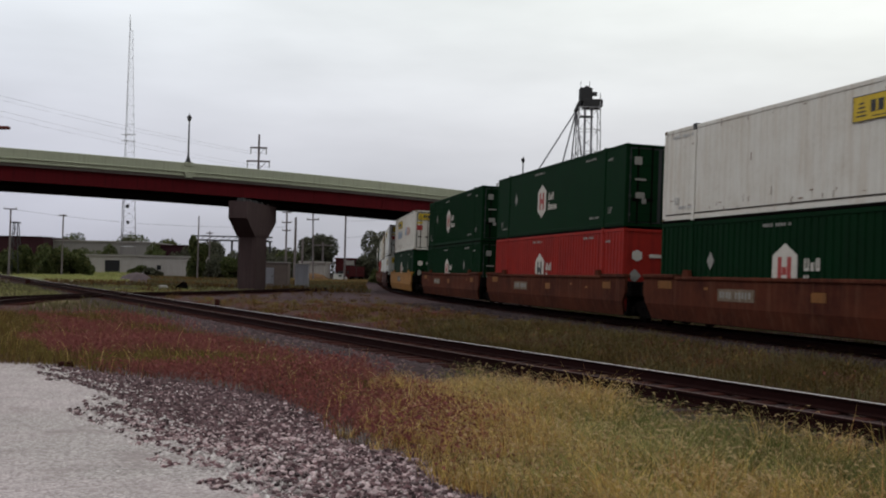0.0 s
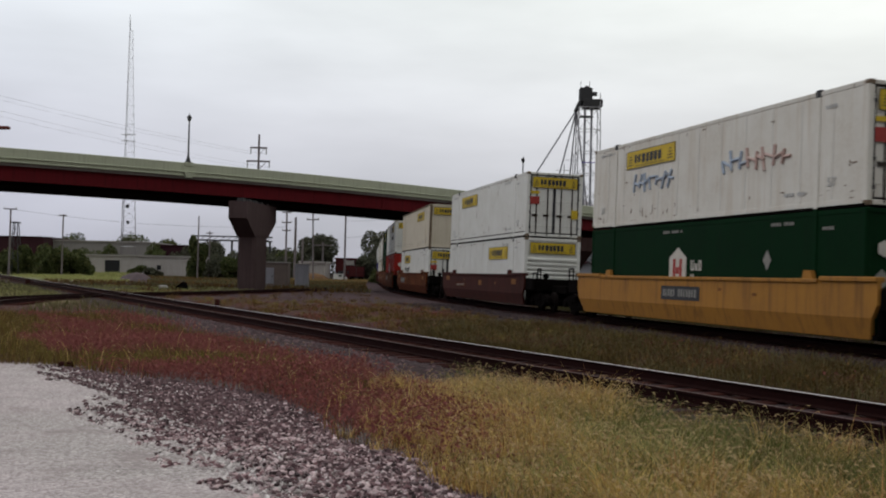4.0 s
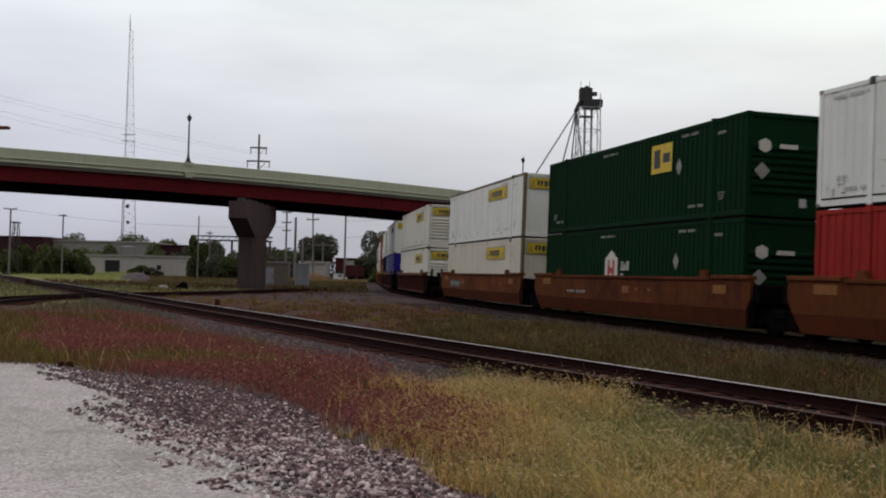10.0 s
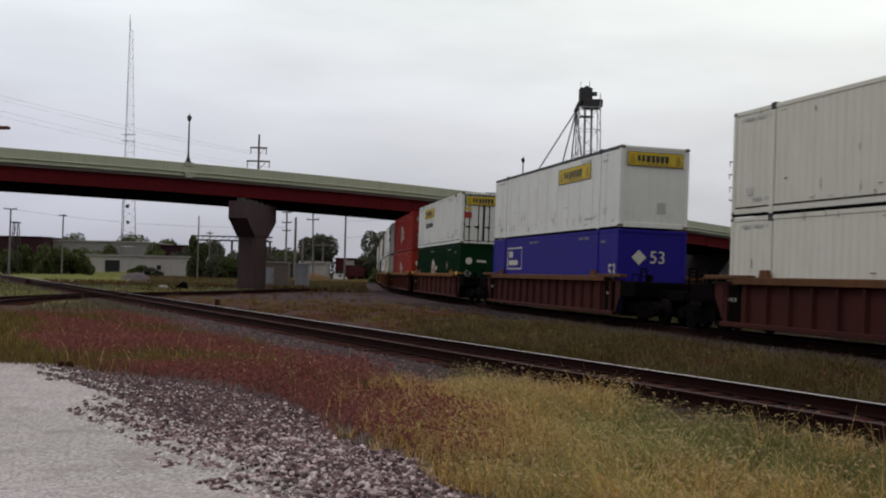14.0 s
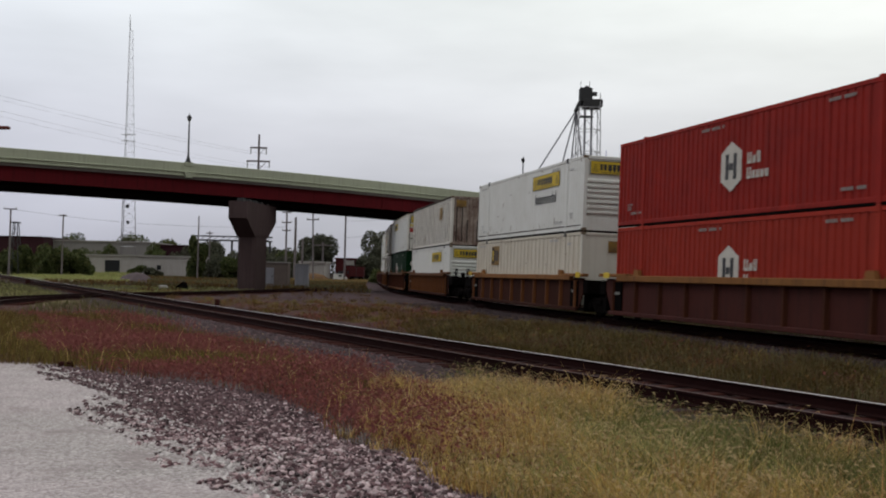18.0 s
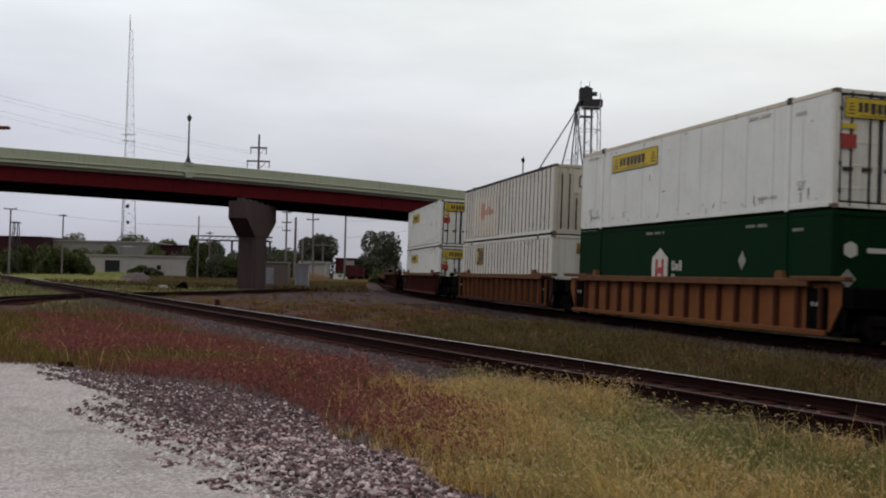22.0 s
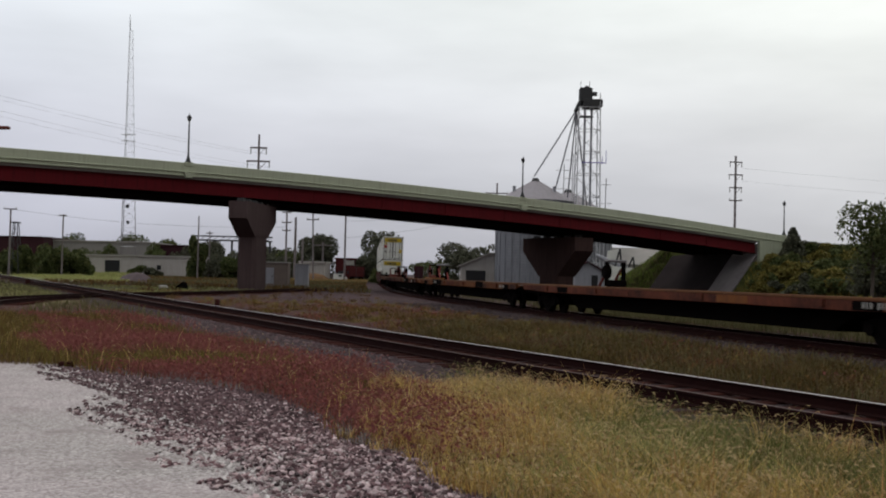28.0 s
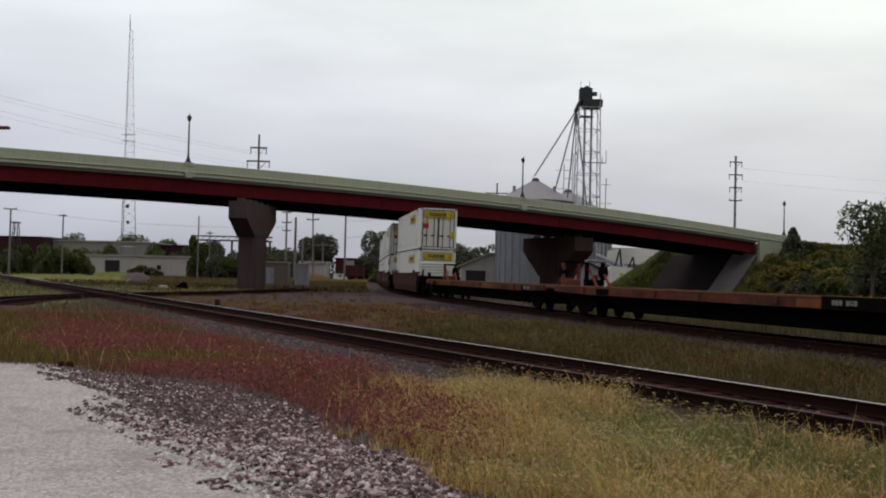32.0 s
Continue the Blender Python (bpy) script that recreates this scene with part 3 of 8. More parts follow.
def sign_bars(w, h):
    """Lettering bars, a thin dark border and the scrolls at the ends of the yellow panel."""
    def make():
        b = Build()
        d0, d1 = -0.014, -0.008
        t = 0.009
        for z in (-h / 2 + t, h / 2 - t):
            b.box(-w / 2, w / 2, d0, d1, z - t, z + t)
        for x in (-w / 2 + t, w / 2 - t):
            b.box(x - t, x + t, d0, d1, -h / 2, h / 2)
        x = -w * 0.32
        for wide, gap in ((0.05, 0.022), (0.055, 0.03), (0.07, 0.02), (0.06, 0.018), (0.062, 0.018), (0.066, 0.018), (0.066, 0.0)):
            b.box(x, x + w * wide, d0, d1, -h * 0.2, h * 0.26)
            if wide > 0.055:
                b.box(x + w * wide * 0.2, x + w * wide * 0.8, d0, d1, -h * 0.27, -h * 0.2)
            x += w * (wide + gap)
        b.box(-w * 0.3, w * 0.3, d0, d1, -h * 0.38, -h * 0.345)
        for sx in (-1, 1):
            for k in range(4):
                c = sx * w * 0.41
                b.box(c - w * (0.05 - 0.008 * k), c + w * (0.05 - 0.008 * k), d0, d1, h * (-0.32 + k * 0.16), h * (-0.26 + k * 0.16))
        return b.mesh("sign_lettering", M_INK)
    return cached(("bars", w, h), make)


def yellow_sign(box, x, z, w=3.65, h=0.6, end=False):
    fix = on_end if end else on_side
    p = fix(box, "sign_panel", plate("sign", w, h, M_YELLOW), x, z, "yellow sign panel with dark lettering")
    put("lettering", sign_bars(w, h), p)["kind"] = "stuff"


def emblem(box, x, z, h, ink, scale=1.0, cut=0.0):
    """White pointed shield with a coloured letter-like mark and two rows of white lettering bars."""
    w = 1.12 * scale
    s = on_side(box, "emblem", cached(("hex", w, h), lambda: hexagon(w, h, -0.006).mesh("emblem", M_LWHITE)), x, z, "white pointed emblem")
    def bars():
        b = Build()
        d0, d1 = -0.014, -0.007
        k = scale
        b.box(-0.3 * k, -0.13 * k, d0, d1, -0.36 * k, 0.36 * k)
        b.box(0.13 * k, 0.3 * k, d0, d1, -0.36 * k, 0.36 * k)
        b.box(-0.1 * k, 0.1 * k, d0, d1, -0.1 * k, 0.1 * k)
        return b.mesh("emblem_mark", ink)
    put("emblem_mark", cached(("mark", scale, ink.name), bars), s)
    def words():
        b = Build()
        for z0, z1, letters in ((0.05, 0.36, ((0.2, 1), (0.15, 0), (0.16, 1))), (-0.36, -0.05, ((0.2, 1), (0.12, 0), (0.16, 0), (0.15, 0), (0.16, 0)))):
            q = 0.0
            for wide, tall in letters:
                top = z1 if tall else z1 - 0.1
                b.box(q, q + 0.06 * scale, -0.008, 0, z0 * scale, top * scale)
                b.box(q + (wide - 0.06) * scale, q + wide * scale, -0.008, 0, z0 * scale, top * scale)
                b.box(q + 0.06 * scale, q + (wide - 0.06) * scale, -0.008, 0, z0 * scale, (z0 + 0.07) * scale)
                q += (wide + 0.07) * scale
        return b.mesh("lettering", M_LWHITE)
    on_side(box, "lettering", cached(("words", scale), words), x - 0.86 * scale, z - 0.05)["kind"] = "stuff"


def small_marks(box, dark, seed, body):
    """Rows of small numbers too small to read."""
    rng = random.Random(seed)
    m = M_GREYLET if not dark else M_DIMLET
    def row(n, h):
        def make():
            b = Build()
            for i in range(n):
                if i % 5 != 4:
                    b.box(-n * 0.06 + i * 0.12, -n * 0.06 + i * 0.12 + 0.085, -0.004, 0, -h / 2, h / 2)
            return b.mesh("small_lettering", m)
        return cached(("row", n, h, m.name), make)
    for x, z, n in ((3.4, 2.62, 9), (14.6, 0.42, 8), (2.9, 0.42, 8), (1.35, 2.45, 5), (9.6 if dark else 14.9, 2.62, 11)):
        if rng.random() < 0.85:
            on_side(box, "small_lettering", row(n, 0.085), x, z)["kind"] = "stuff"
    if dark:
        if body is M_DGREEN:
            on_side(box, "placard", cached("sdia", lambda: Build().prism([(0, 0.27), (0.2, 0), (0, -0.27), (-0.2, 0)], 1, 0, -0.006).mesh("placard", M_DIMLET)), 13.0 if seed % 2 else 4.1, 1.7, "white diamond placard")
    for x in (1.35, 15.2):
        on_side(box, "length_mark", text_mesh("len" + m.name, "53'", 0.32, m), x, 0.62)


def container(name, label, off, level, body, side="fine", end="nose", end_mat=None, sign=None, sign_text=False, end_sign=True, logo=None, roof_trim=None, seed=0, edge=None):
    """A 53-foot container; front end at local x = 0, camera side at +y."""
    box = tagged(base(name), label, "shipping container", "containers on the train")
    z0 = 0.33 + level * 2.93
    MOVERS.append((box, off, CL, z0))
    dark = body in (M_DGREEN, M_RED, M_REDO, M_BLUE)
    cast = body if dark else M_GRIME
    em = end_mat or body
    for out in (1, -1):
        put("side_wall", side_mesh(side, body, out), box)
    put("roof", cached(("roof", body.name), lambda: Build().box(0.02, CL - 0.02, -HW + 0.03, HW - 0.03, CH - 0.06, CH - 0.02).mesh("roof", body)), box)
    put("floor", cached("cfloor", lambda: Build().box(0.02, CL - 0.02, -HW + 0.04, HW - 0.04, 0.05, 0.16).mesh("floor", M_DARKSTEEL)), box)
    put("rear_wall", cached(("rear", body.name), lambda: Build().box(CL - 0.05, CL - 0.012, -HW + 0.1, HW - 0.1, 0.1, CH - 0.1).mesh("rear_wall", body)), box)
    if side in ("rib", "smooth"):
        n, w, sm = (28, 0.1, M_SEAM) if side == "rib" else (12, 0.022, M_SEAMLIGHT)
        strip = cached(("seam", side, dark), lambda: Build().box(-w / 2, w / 2, 0, 0.008, 0.18, CH - 0.13).mesh("panel_seam", M_INK if dark and side == "smooth" else sm))
        if not dark:
            for i in range(1, n):
                put("panel_seam", strip, box, pose(CL * i / n, HW - 0.012, 0))
    # thin dark strip draws the groove's shadow above the bottom rail
    if side == "fine" and not dark:
        put("rub_strip", cached("groove", lambda: Build().box(0.2, CL - 0.2, HW - 0.012, HW + 0.004, 0.2, 0.235).mesh("rub_strip", M_SEAM)), box)
    if not dark:
        def scuffs():
            b = Build()
            r = random.Random(seed + int(off) * 3 + level)
            for _ in range(46):
                x, low = r.uniform(0.3, CL - 0.4), r.random() < 0.6
                z = r.uniform(0.16, 0.5) if low else r.choice((r.uniform(CH - 0.3, CH - 0.13), r.uniform(0.5, CH - 0.4)))
                w, h = (r.uniform(0.02, 0.22), r.uniform(0.008, 0.03)) if r.random() < 0.6 else (r.uniform(0.01, 0.03), r.uniform(0.04, 0.3))
                b.box(x, x + w, HW - 0.006, HW + 0.004, z, min(z + h, CH - 0.02))
            return b.mesh("rust_wear", M_SCUFF)
        put("rust_wear", scuffs(), box)["kind"] = "stuff"
    # dark strip stands in for shadow in the gap between stacked boxes
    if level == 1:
        put("bottom_edge", cached("bedge", lambda: Build().box(0.05, CL - 0.05, HW - 0.03, HW + 0.006, -0.03, 0.045).mesh("bottom_edge", M_DARKSTEEL)), box, None, "dark strip put in for the gap's shadow")
    tm = roof_trim or body
    for y in (1, -1):
        put("top_rail", cached(("trail", tm.name, y), lambda: Build().box(0.1, CL - 0.1, min(y * HW, y * (HW - 0.06)), max(y * HW, y * (HW - 0.06)), CH - 0.12, CH, 0.012).mesh("top_rail", tm)), box)
        put("bottom_rail", cached(("brail", body.name, y), lambda: Build().box(0.1, CL - 0.1, min(y * HW, y * (HW - 0.06)), max(y * HW, y * (HW - 0.06)), 0.0, 0.17, 0.012).mesh("bottom_rail", body)), box)
        for x in (0.0, CL - 0.16):
            pm = (edge or em) if x == 0 else body
            put("corner_post", cached(("post", pm.name), lambda: Build().box(0, 0.16, -0.08, 0.08, 0, CH, 0.015).mesh("corner_post", pm)), box, pose(x, y * (HW - 0.078), 0.001))
            for z in (0.0, CH - 0.12):
                put("corner_casting", cached(("ccast", cast.name), lambda: Build().box(-0.012, 0.17, -0.086, 0.086, 0, 0.12, 0.015).mesh("corner_casting", cast)), box, pose(x, y * (HW - 0.082), z + 0.002))
        for x in (1.98, CL - 1.98):
            put("lift_post", cached(("lpost", body.name), lambda: Build().box(-0.09, 0.09, -0.05, 0.05, 0, CH + 0.004, 0.01).mesh("lift_post", body)), box, pose(x, y * (HW - 0.03), 0))
            put("casting", cached(("cast", cast.name), lambda: Build().box(-0.1, 0.1, -0.08, 0.08, -0.1, 0.1, 0.02).mesh("casting", cast if cast != M_GRIME else M_DKMETAL)), box, pose(x, y * (HW - 0.05), CH - 0.06))
    # the end that leads
    if end == "nose":
        put("end_wall", cached(("ew", em.name), lambda: Build().box(0.05, 0.09, -HW + 0.12, HW - 0.12, 0.1, CH - 0.05).mesh("end_wall", em)), box)
        rib = cached(("erib", em.name), lambda: Build().prism([(0.06, -0.075), (-0.05, -0.065), (-0.05, 0.01), (0.06, 0.075)], 1, -HW + 0.16, HW - 0.16).mesh("end_rib", em))
        for i in range(7):
            put("end_rib", rib, box, pose(0.012, 0, 0.74 + i * 0.2))
        put("end_header", cached(("efrh", em.name), lambda: Build().box(0.0, 0.1, -HW + 0.16, HW - 0.16, CH - 0.14, CH - 0.01, 0.01).mesh("end_header", em)), box)
        put("end_sill", cached(("efrs", em.name), lambda: Build().box(0.0, 0.1, -HW + 0.16, HW - 0.16, 0.02, 0.5, 0.01).mesh("end_sill", em)), box)
        on_end(box, "vent", plate("vent", 0.22, 0.24, M_GREYLET), -0.45, 0.42, "small grey vent")
    elif end == "plain":
        put("end_wall", cached(("ewp", em.name), lambda: Build().box(0.03, 0.09, -HW + 0.12, HW - 0.12, 0.02, CH - 0.02, 0.01).mesh("end_wall", em)), box)
        on_end(box, "vent", plate("vent2", 0.32, 0.4, M_GREYLET), -0.3, 0.72, "grey framed panel", -0.028)
        put("end_header", cached(("efph", em.name), lambda: Build().box(0.0, 0.1, -HW + 0.16, HW - 0.16, CH - 0.12, CH - 0.01, 0.01).mesh("end_header", em)), box)
        put("end_sill", cached(("efps", em.name), lambda: Build().box(0.0, 0.1, -HW + 0.16, HW - 0.16, 0.02, 0.2, 0.01).mesh("end_sill", em)), box)
    elif end == "iso":
        def iso():
            b = corrugated(-HW + 0.14, HW - 0.14, 0.15, CH - 0.12, 0, 0.4, 0.045, -1, 0.4)
            b.v = [(-y + 0.06, x, z) for x, y, z in b.v]
            return b.mesh("end_wall", em)
        put("end_wall", cached(("ewi", em.name), iso), box)
        put("end_header", cached(("efih", em.name), lambda: Build().box(0.0, 0.1, -HW + 0.16, HW - 0.16, CH - 0.13, CH - 0.01, 0.01).mesh("end_header", em)), box)
        put("end_sill", cached(("efis", em.name), lambda: Build().box(0.0, 0.1, -HW + 0.16, HW - 0.16, 0.0, 0.16, 0.01).mesh("end_sill", em)), box)
    else:
        put("gasket", cached("gasket", lambda: Build().box(0.06, 0.1, -HW + 0.1, HW - 0.1, 0.1, CH - 0.08).mesh("gasket", M_INK)), box)
        for y in (-1, 1):
            dm = cached(("door", em.name), lambda: Build().box(0.03, 0.07, -0.5, 0.5, 0.19, CH - 0.17, 0.008).mesh("door", em))
            d = put("door", dm, box, pose(0, y * 0.57, 0), "container door with locking rods")
            for k in (-0.26, 0.26):
                put("locking_rod", cached(("rod", dark), lambda: Build().tube((0.015, 0, 0.06), (0.015, 0, CH - 0.06), 0.03, n=8).box(-0.005, 0.045, -0.06, 0.2, 0.9, 1.0).mesh("locking_rod", M_DARKSTEEL if dark else M_SEAM)), d, pose(0, k, 0))
            for i in range(4):
                put("door_rib", cached(("drib", em.name), lambda: Build().box(0.02, 0.05, -0.5, 0.5, -0.03, 0.03, 0.008).mesh("door_rib", em)), d, pose(0, 0, 0.5 + i * 0.55))
                put("hinge", cached("hinge", lambda: Build().box(0.0, 0.06, -0.06, 0.06, -0.05, 0.05, 0.01).mesh("hinge", M_DKMETAL)), d, pose(0, y * 0.56, 0.42 + i * 0.66))
        put("end_header", cached(("efdh", em.name), lambda: Build().box(0.0, 0.1, -HW + 0.16, HW - 0.16, CH - 0.11, CH - 0.01, 0.01).mesh("end_header", em)), box)
        put("end_sill", cached(("efds", em.name), lambda: Build().box(0.0, 0.1, -HW + 0.16, HW - 0.16, 0.02, 0.14, 0.01).mesh("end_sill", em)), box)
        if not dark:
            on_end(box, "placard", plate("pl1", 0.42, 0.34, M_SIGNRED), 0.92, 1.62, "red placard", 0.014)
            on_end(box, "placard", plate("pl2", 0.3, 0.4, M_YELLOW), -0.95, 1.05, "yellow placard", 0.014)
            on_end(box, "placard", plate("pl3", 0.4, 0.12, M_YELLOW), 0.92, 1.98, "yellow placard", 0.014)
        else:
            for (yy, zz, w, h) in ((0.85, 2.3, 0.34, 0.4), (0.75, 1.1, 0.42, 0.3), (0.75, 1.65, 0.5, 0.1), (-0.3, 2.45, 0.5, 0.12), (-0.35, 2.2, 0.55, 0.12), (-0.5, 1.75, 0.3, 0.2), (-0.3, 1.15, 0.45, 0.2), (0.6, 0.9, 0.2, 0.24)):
                on_end(box, "lettering", plate("pd", w * 0.8, h * 0.7, M_DIMLET), yy, zz, "", 0.014)
    if dark and end != "door" and body is not M_BLUE:
        proud = 0.06 if end == "nose" else 0.014
        on_end(box, "emblem", cached(("hex", 0.36, 0.4), lambda: hexagon(0.36, 0.4, -0.006).mesh("emblem", M_LWHITE)), 0.78, 1.95, "white emblem", proud)
        on_end(box, "lettering", plate("pe", 0.55, 0.12, M_LWHITE), 0.05, 1.95, "", proud)
        dia = cached("dia", lambda: Build().prism([(0, 0.24), (0.24, 0), (0, -0.24), (-0.24, 0)], 1, 0, -0.006).mesh("placard", M_DIMLET))
        on_end(box, "placard", dia, 0.85, 1.25, "white diamond placard", proud)
    if end_sign and not dark:
        yellow_sign(box, 0.0, 2.43, 2.1, 0.5, end=True)
    if sign is not None:
        yellow_sign(box, sign, 2.24)
    if sign_text:
        on_side(box, "lettering", text_mesh("inter", "Intermodal", 0.66, M_INK, 1.0), sign, 1.5)
    if logo:
        emblem(box, 8.5 if off == OFF[12] else 9.2, 1.42, 1.42, logo)
    small_marks(box, dark, seed, body)
    return box


# ---- well cars ----
def wheelset(parent, x):
    for y in (-0.74, 0.74):
        w = put("wheel", cached(("wheel", y > 0), lambda: Build().tube((0, y - 0.07, 0), (0, y + 0.07, 0), 0.42, n=24).tube((0, y - 0.1, 0), (0, y + 0.1, 0), 0.16, n=12).mesh("wheel", M_WHEEL)), parent, pose(x, 0, 0.42))


def truck(car, x):
    def frame_mesh():
        b = Build()
        for y in (-1, 1):
            a, c = sorted((y * 0.95, y * 1.12))
            b.prism([(-1.25, 0.36), (-1.25, 0.58), (-0.7, 0.74), (0.7, 0.74), (1.25, 0.58), (1.25, 0.36), (0.72, 0.4), (0.42, 0.2), (-0.42, 0.2), (-0.72, 0.4)], 1, a, c)
            for k in (-0.89, 0.89):
                b.tube((k, y * 1.12, 0.42), (k, y * 1.2, 0.42), 0.14, n=12)
            for k in (-0.25, 0.0, 0.25):
                b.tube((k, y * 1.06, 0.25), (k, y * 1.06, 0.55), 0.09, n=8)
        b.box(-0.28, 0.28, -1.2, 1.2, 0.5, 0.72, 0.03)
        for k in (-0.89, 0.89):
            b.tube((k, -0.9, 0.42), (k, 0.9, 0.42), 0.08, n=8)
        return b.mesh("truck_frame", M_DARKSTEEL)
    t = put("truck", cached("truckframe", frame_mesh), car, pose(x, 0, 0))
    for k in (-0.89, 0.89):
        wheelset(t, k)
    return t


def well_car(label, off, style, paint, front="own", rear="own", chord=None, marks=None, ribs=17, rib_paint=None):
    car = tagged(base("well_car"), label, "well car", "cars of the train")
    MOVERS.append((car, off, CL, 0.0))
    a, b = -0.62, CL + 0.62
    cm = chord or paint
    for y in (-1, 1):
        yo, yi = y * 1.50, y * 1.40
        lo, hi = sorted((yo, yi))
        if style == "smooth":
            put("side_sill", cached(("sill", paint.name, y), lambda: Build().prism([(a - 0.15, 1.52), (a - 0.15, 1.0), (a + 0.05, 0.7), (b - 0.05, 0.7), (b + 0.15, 1.0), (b + 0.15, 1.52)], 1, lo, hi).mesh("side_sill", paint)), car)
            def skirt(y=y):
                q = []
                for x, z, yy in ((a + 0.05, 0.7, 1.5), (b - 0.05, 0.7, 1.5), (b - 0.25, 0.22, 1.36), (a + 0.25, 0.22, 1.36)):
                    q.append((x, y * yy, z))
                q += [(x, yy - y * 0.08, z) for x, yy, z in q]
                return Build().poly(q, [(0, 1, 2, 3), (4, 7, 6, 5), (0, 4, 5, 1), (1, 5, 6, 2), (2, 6, 7, 3), (3, 7, 4, 0)]).mesh("side_skirt", M_SKIRT if paint == M_ORANGE else paint)
            put("side_skirt", cached(("skirt", paint.name, y), skirt), car)
            put("top_chord", cached(("chs", cm.name, y), lambda: Build().box(a + 2.1, b - 2.1, lo - 0.05, hi + 0.05, 1.46, 1.56, 0.015).mesh("top_chord", cm)), car)
        else:
            put("side_sill", cached(("sillr", paint.name, y), lambda: Build().prism([(a, 1.45), (a, 1.02), (a + 0.5, 0.3), (b - 0.5, 0.3), (b, 1.02), (b, 1.45)], 1, min(y * 1.32, y * 1.37), max(y * 1.32, y * 1.37)).mesh("side_sill", paint)), car)
            put("top_chord", cached(("chr", cm.name, y), lambda: Build().box(a + 1.2, b - 1.2, lo - 0.03, hi + 0.05, 1.36, 1.56, 0.02).mesh("top_chord", cm)), car)
            put("bottom_chord", cached(("bhr", paint.name, y), lambda: Build().box(a + 0.5, b - 0.5, lo, hi, 0.2, 0.34, 0.02).mesh("bottom_chord", paint)), car)
            rp = rib_paint or paint
            rm = cached(("srib", rp.name), lambda: Build().prism([(-0.08, 0.0), (-0.05, 0.12), (0.05, 0.12), (0.08, 0.0)], 2, 0.34, 1.36).mesh("side_rib", rp))
            for x in (a + 0.98, b - 0.98):
                put("end_panel", cached("epan", lambda: Build().box(-0.42, 0.42, -0.02, 0.02, 0.36, 1.34, 0.006).mesh("end_panel", M_DARKSTEEL)), car, pose(x, y * 1.4, 0), "black painted end panel")
                put("panel_lettering", cached("epl", lambda: Build().box(-0.26, -0.16, -0.006, 0.006, 0.9, 1.0).box(-0.08, 0.02, -0.006, 0.006, 0.9, 1.0).box(0.1, 0.2, -0.006, 0.006, 0.9, 1.0).mesh("panel_lettering", M_DIMLET)), car, pose(x, y * 1.425, 0))["kind"] = "stuff"
            for i in range(ribs):
                put("side_rib", rm, car, pose(0.15 + i * 15.84 / (ribs - 1), y * 1.37, 0, 0, 0, 0 if y > 0 else 180))
        for e, s in ((a, 1), (b, -1)):
            ov = 0.15 if style == "smooth" else 0.3
            put("end_chord", cached(("ech", cm.name, y, s, style), lambda: Build().box(min(e - s * ov, e + s * 2.0), max(e - s * ov, e + s * 2.0), min(y * 1.3, y * 1.56), max(y * 1.3, y * 1.56), 1.5, 1.62, 0.02).mesh("end_chord", cm)), car)
        for x in (1.98, CL - 1.98):
            put("guide", cached(("guide", cm.name), lambda: Build().prism([(-0.22, 1.55), (-0.14, 1.76), (0.14, 1.76), (0.22, 1.55)], 1, -0.06, 0.06).mesh("guide", cm)), car, pose(x, y * 1.42, 0))
    for e, s, kind in ((a, -1, front), (b, 1, rear)):
        reach = 3.2 if kind == "own" else 1.05
        def deck(e=e, s=s, reach=reach):
            q = Build()
            x0, x1 = sorted((e, e + s * reach))
            q.box(x0, x1, -0.55, 0.55, 0.78, 1.12, 0.03)
            x0, x1 = sorted((e, e + s * (1.3 if reach > 2 else 0.5)))
            q.box(x0, x1, -1.42, 1.42, 0.86, 1.38, 0.04)
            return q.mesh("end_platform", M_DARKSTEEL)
        # black here stands in for shade between the cars
        put("end_platform", cached(("deck", s, kind, style, paint.name), deck), car)
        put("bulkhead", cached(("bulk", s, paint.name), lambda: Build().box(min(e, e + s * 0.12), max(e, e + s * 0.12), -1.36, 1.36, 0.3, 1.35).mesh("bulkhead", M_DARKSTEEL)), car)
        if kind == "own":
            truck(car, e + s * 1.35)
            q = e + s * 2.95
            def coupler(s=s):
                k = Build()
                k.box(-0.2, 0.2, -0.14, 0.14, 0.72, 1.02, 0.03)
                k.box(min(0.1 * s, 0.75 * s), max(0.1 * s, 0.75 * s), -0.1, 0.1, 0.78, 0.98, 0.02)
                k.tube((0, 0.35, 0.85), (s * 0.55, 0.3, 0.45), 0.03)
                return k.mesh("coupler", M_DARKSTEEL)
            put("coupler", cached(("coupler", s), coupler), car, pose(q, 0, 0))
            for y in (-1.2, 1.2):
                for dx in (0.0, 0.55):
                    put("handrail_post", cached("hpost", lambda: Build().tube((0, 0, 1.1), (0, 0, 1.62), 0.022, n=6).mesh("handrail_post", M_DARKSTEEL)), car, pose(e + s * (0.55 + dx), y, 0))
                put("end_ladder", cached("eladder", lambda: Build().tube((-0.22, 0, 0.75), (-0.22, 0, 1.8), 0.03, n=6).tube((0.22, 0, 0.75), (0.22, 0, 1.8), 0.03, n=6).tube((-0.22, 0, 0.95), (0.22, 0, 0.95), 0.022, n=6).tube((-0.22, 0, 1.25), (0.22, 0, 1.25), 0.022, n=6).tube((-0.22, 0, 1.55), (0.22, 0, 1.55), 0.022, n=6).tube((-0.22, 0, 1.7), (0.22, 0, 1.7), 0.022, n=6).tube((-0.22, 0, 1.8), (0.22, 0, 1.8), 0.03, n=6).mesh("end_ladder", M_DARKSTEEL)), car, pose(e + s * 1.55, y * 1.02, 0), "black steel end ladder")
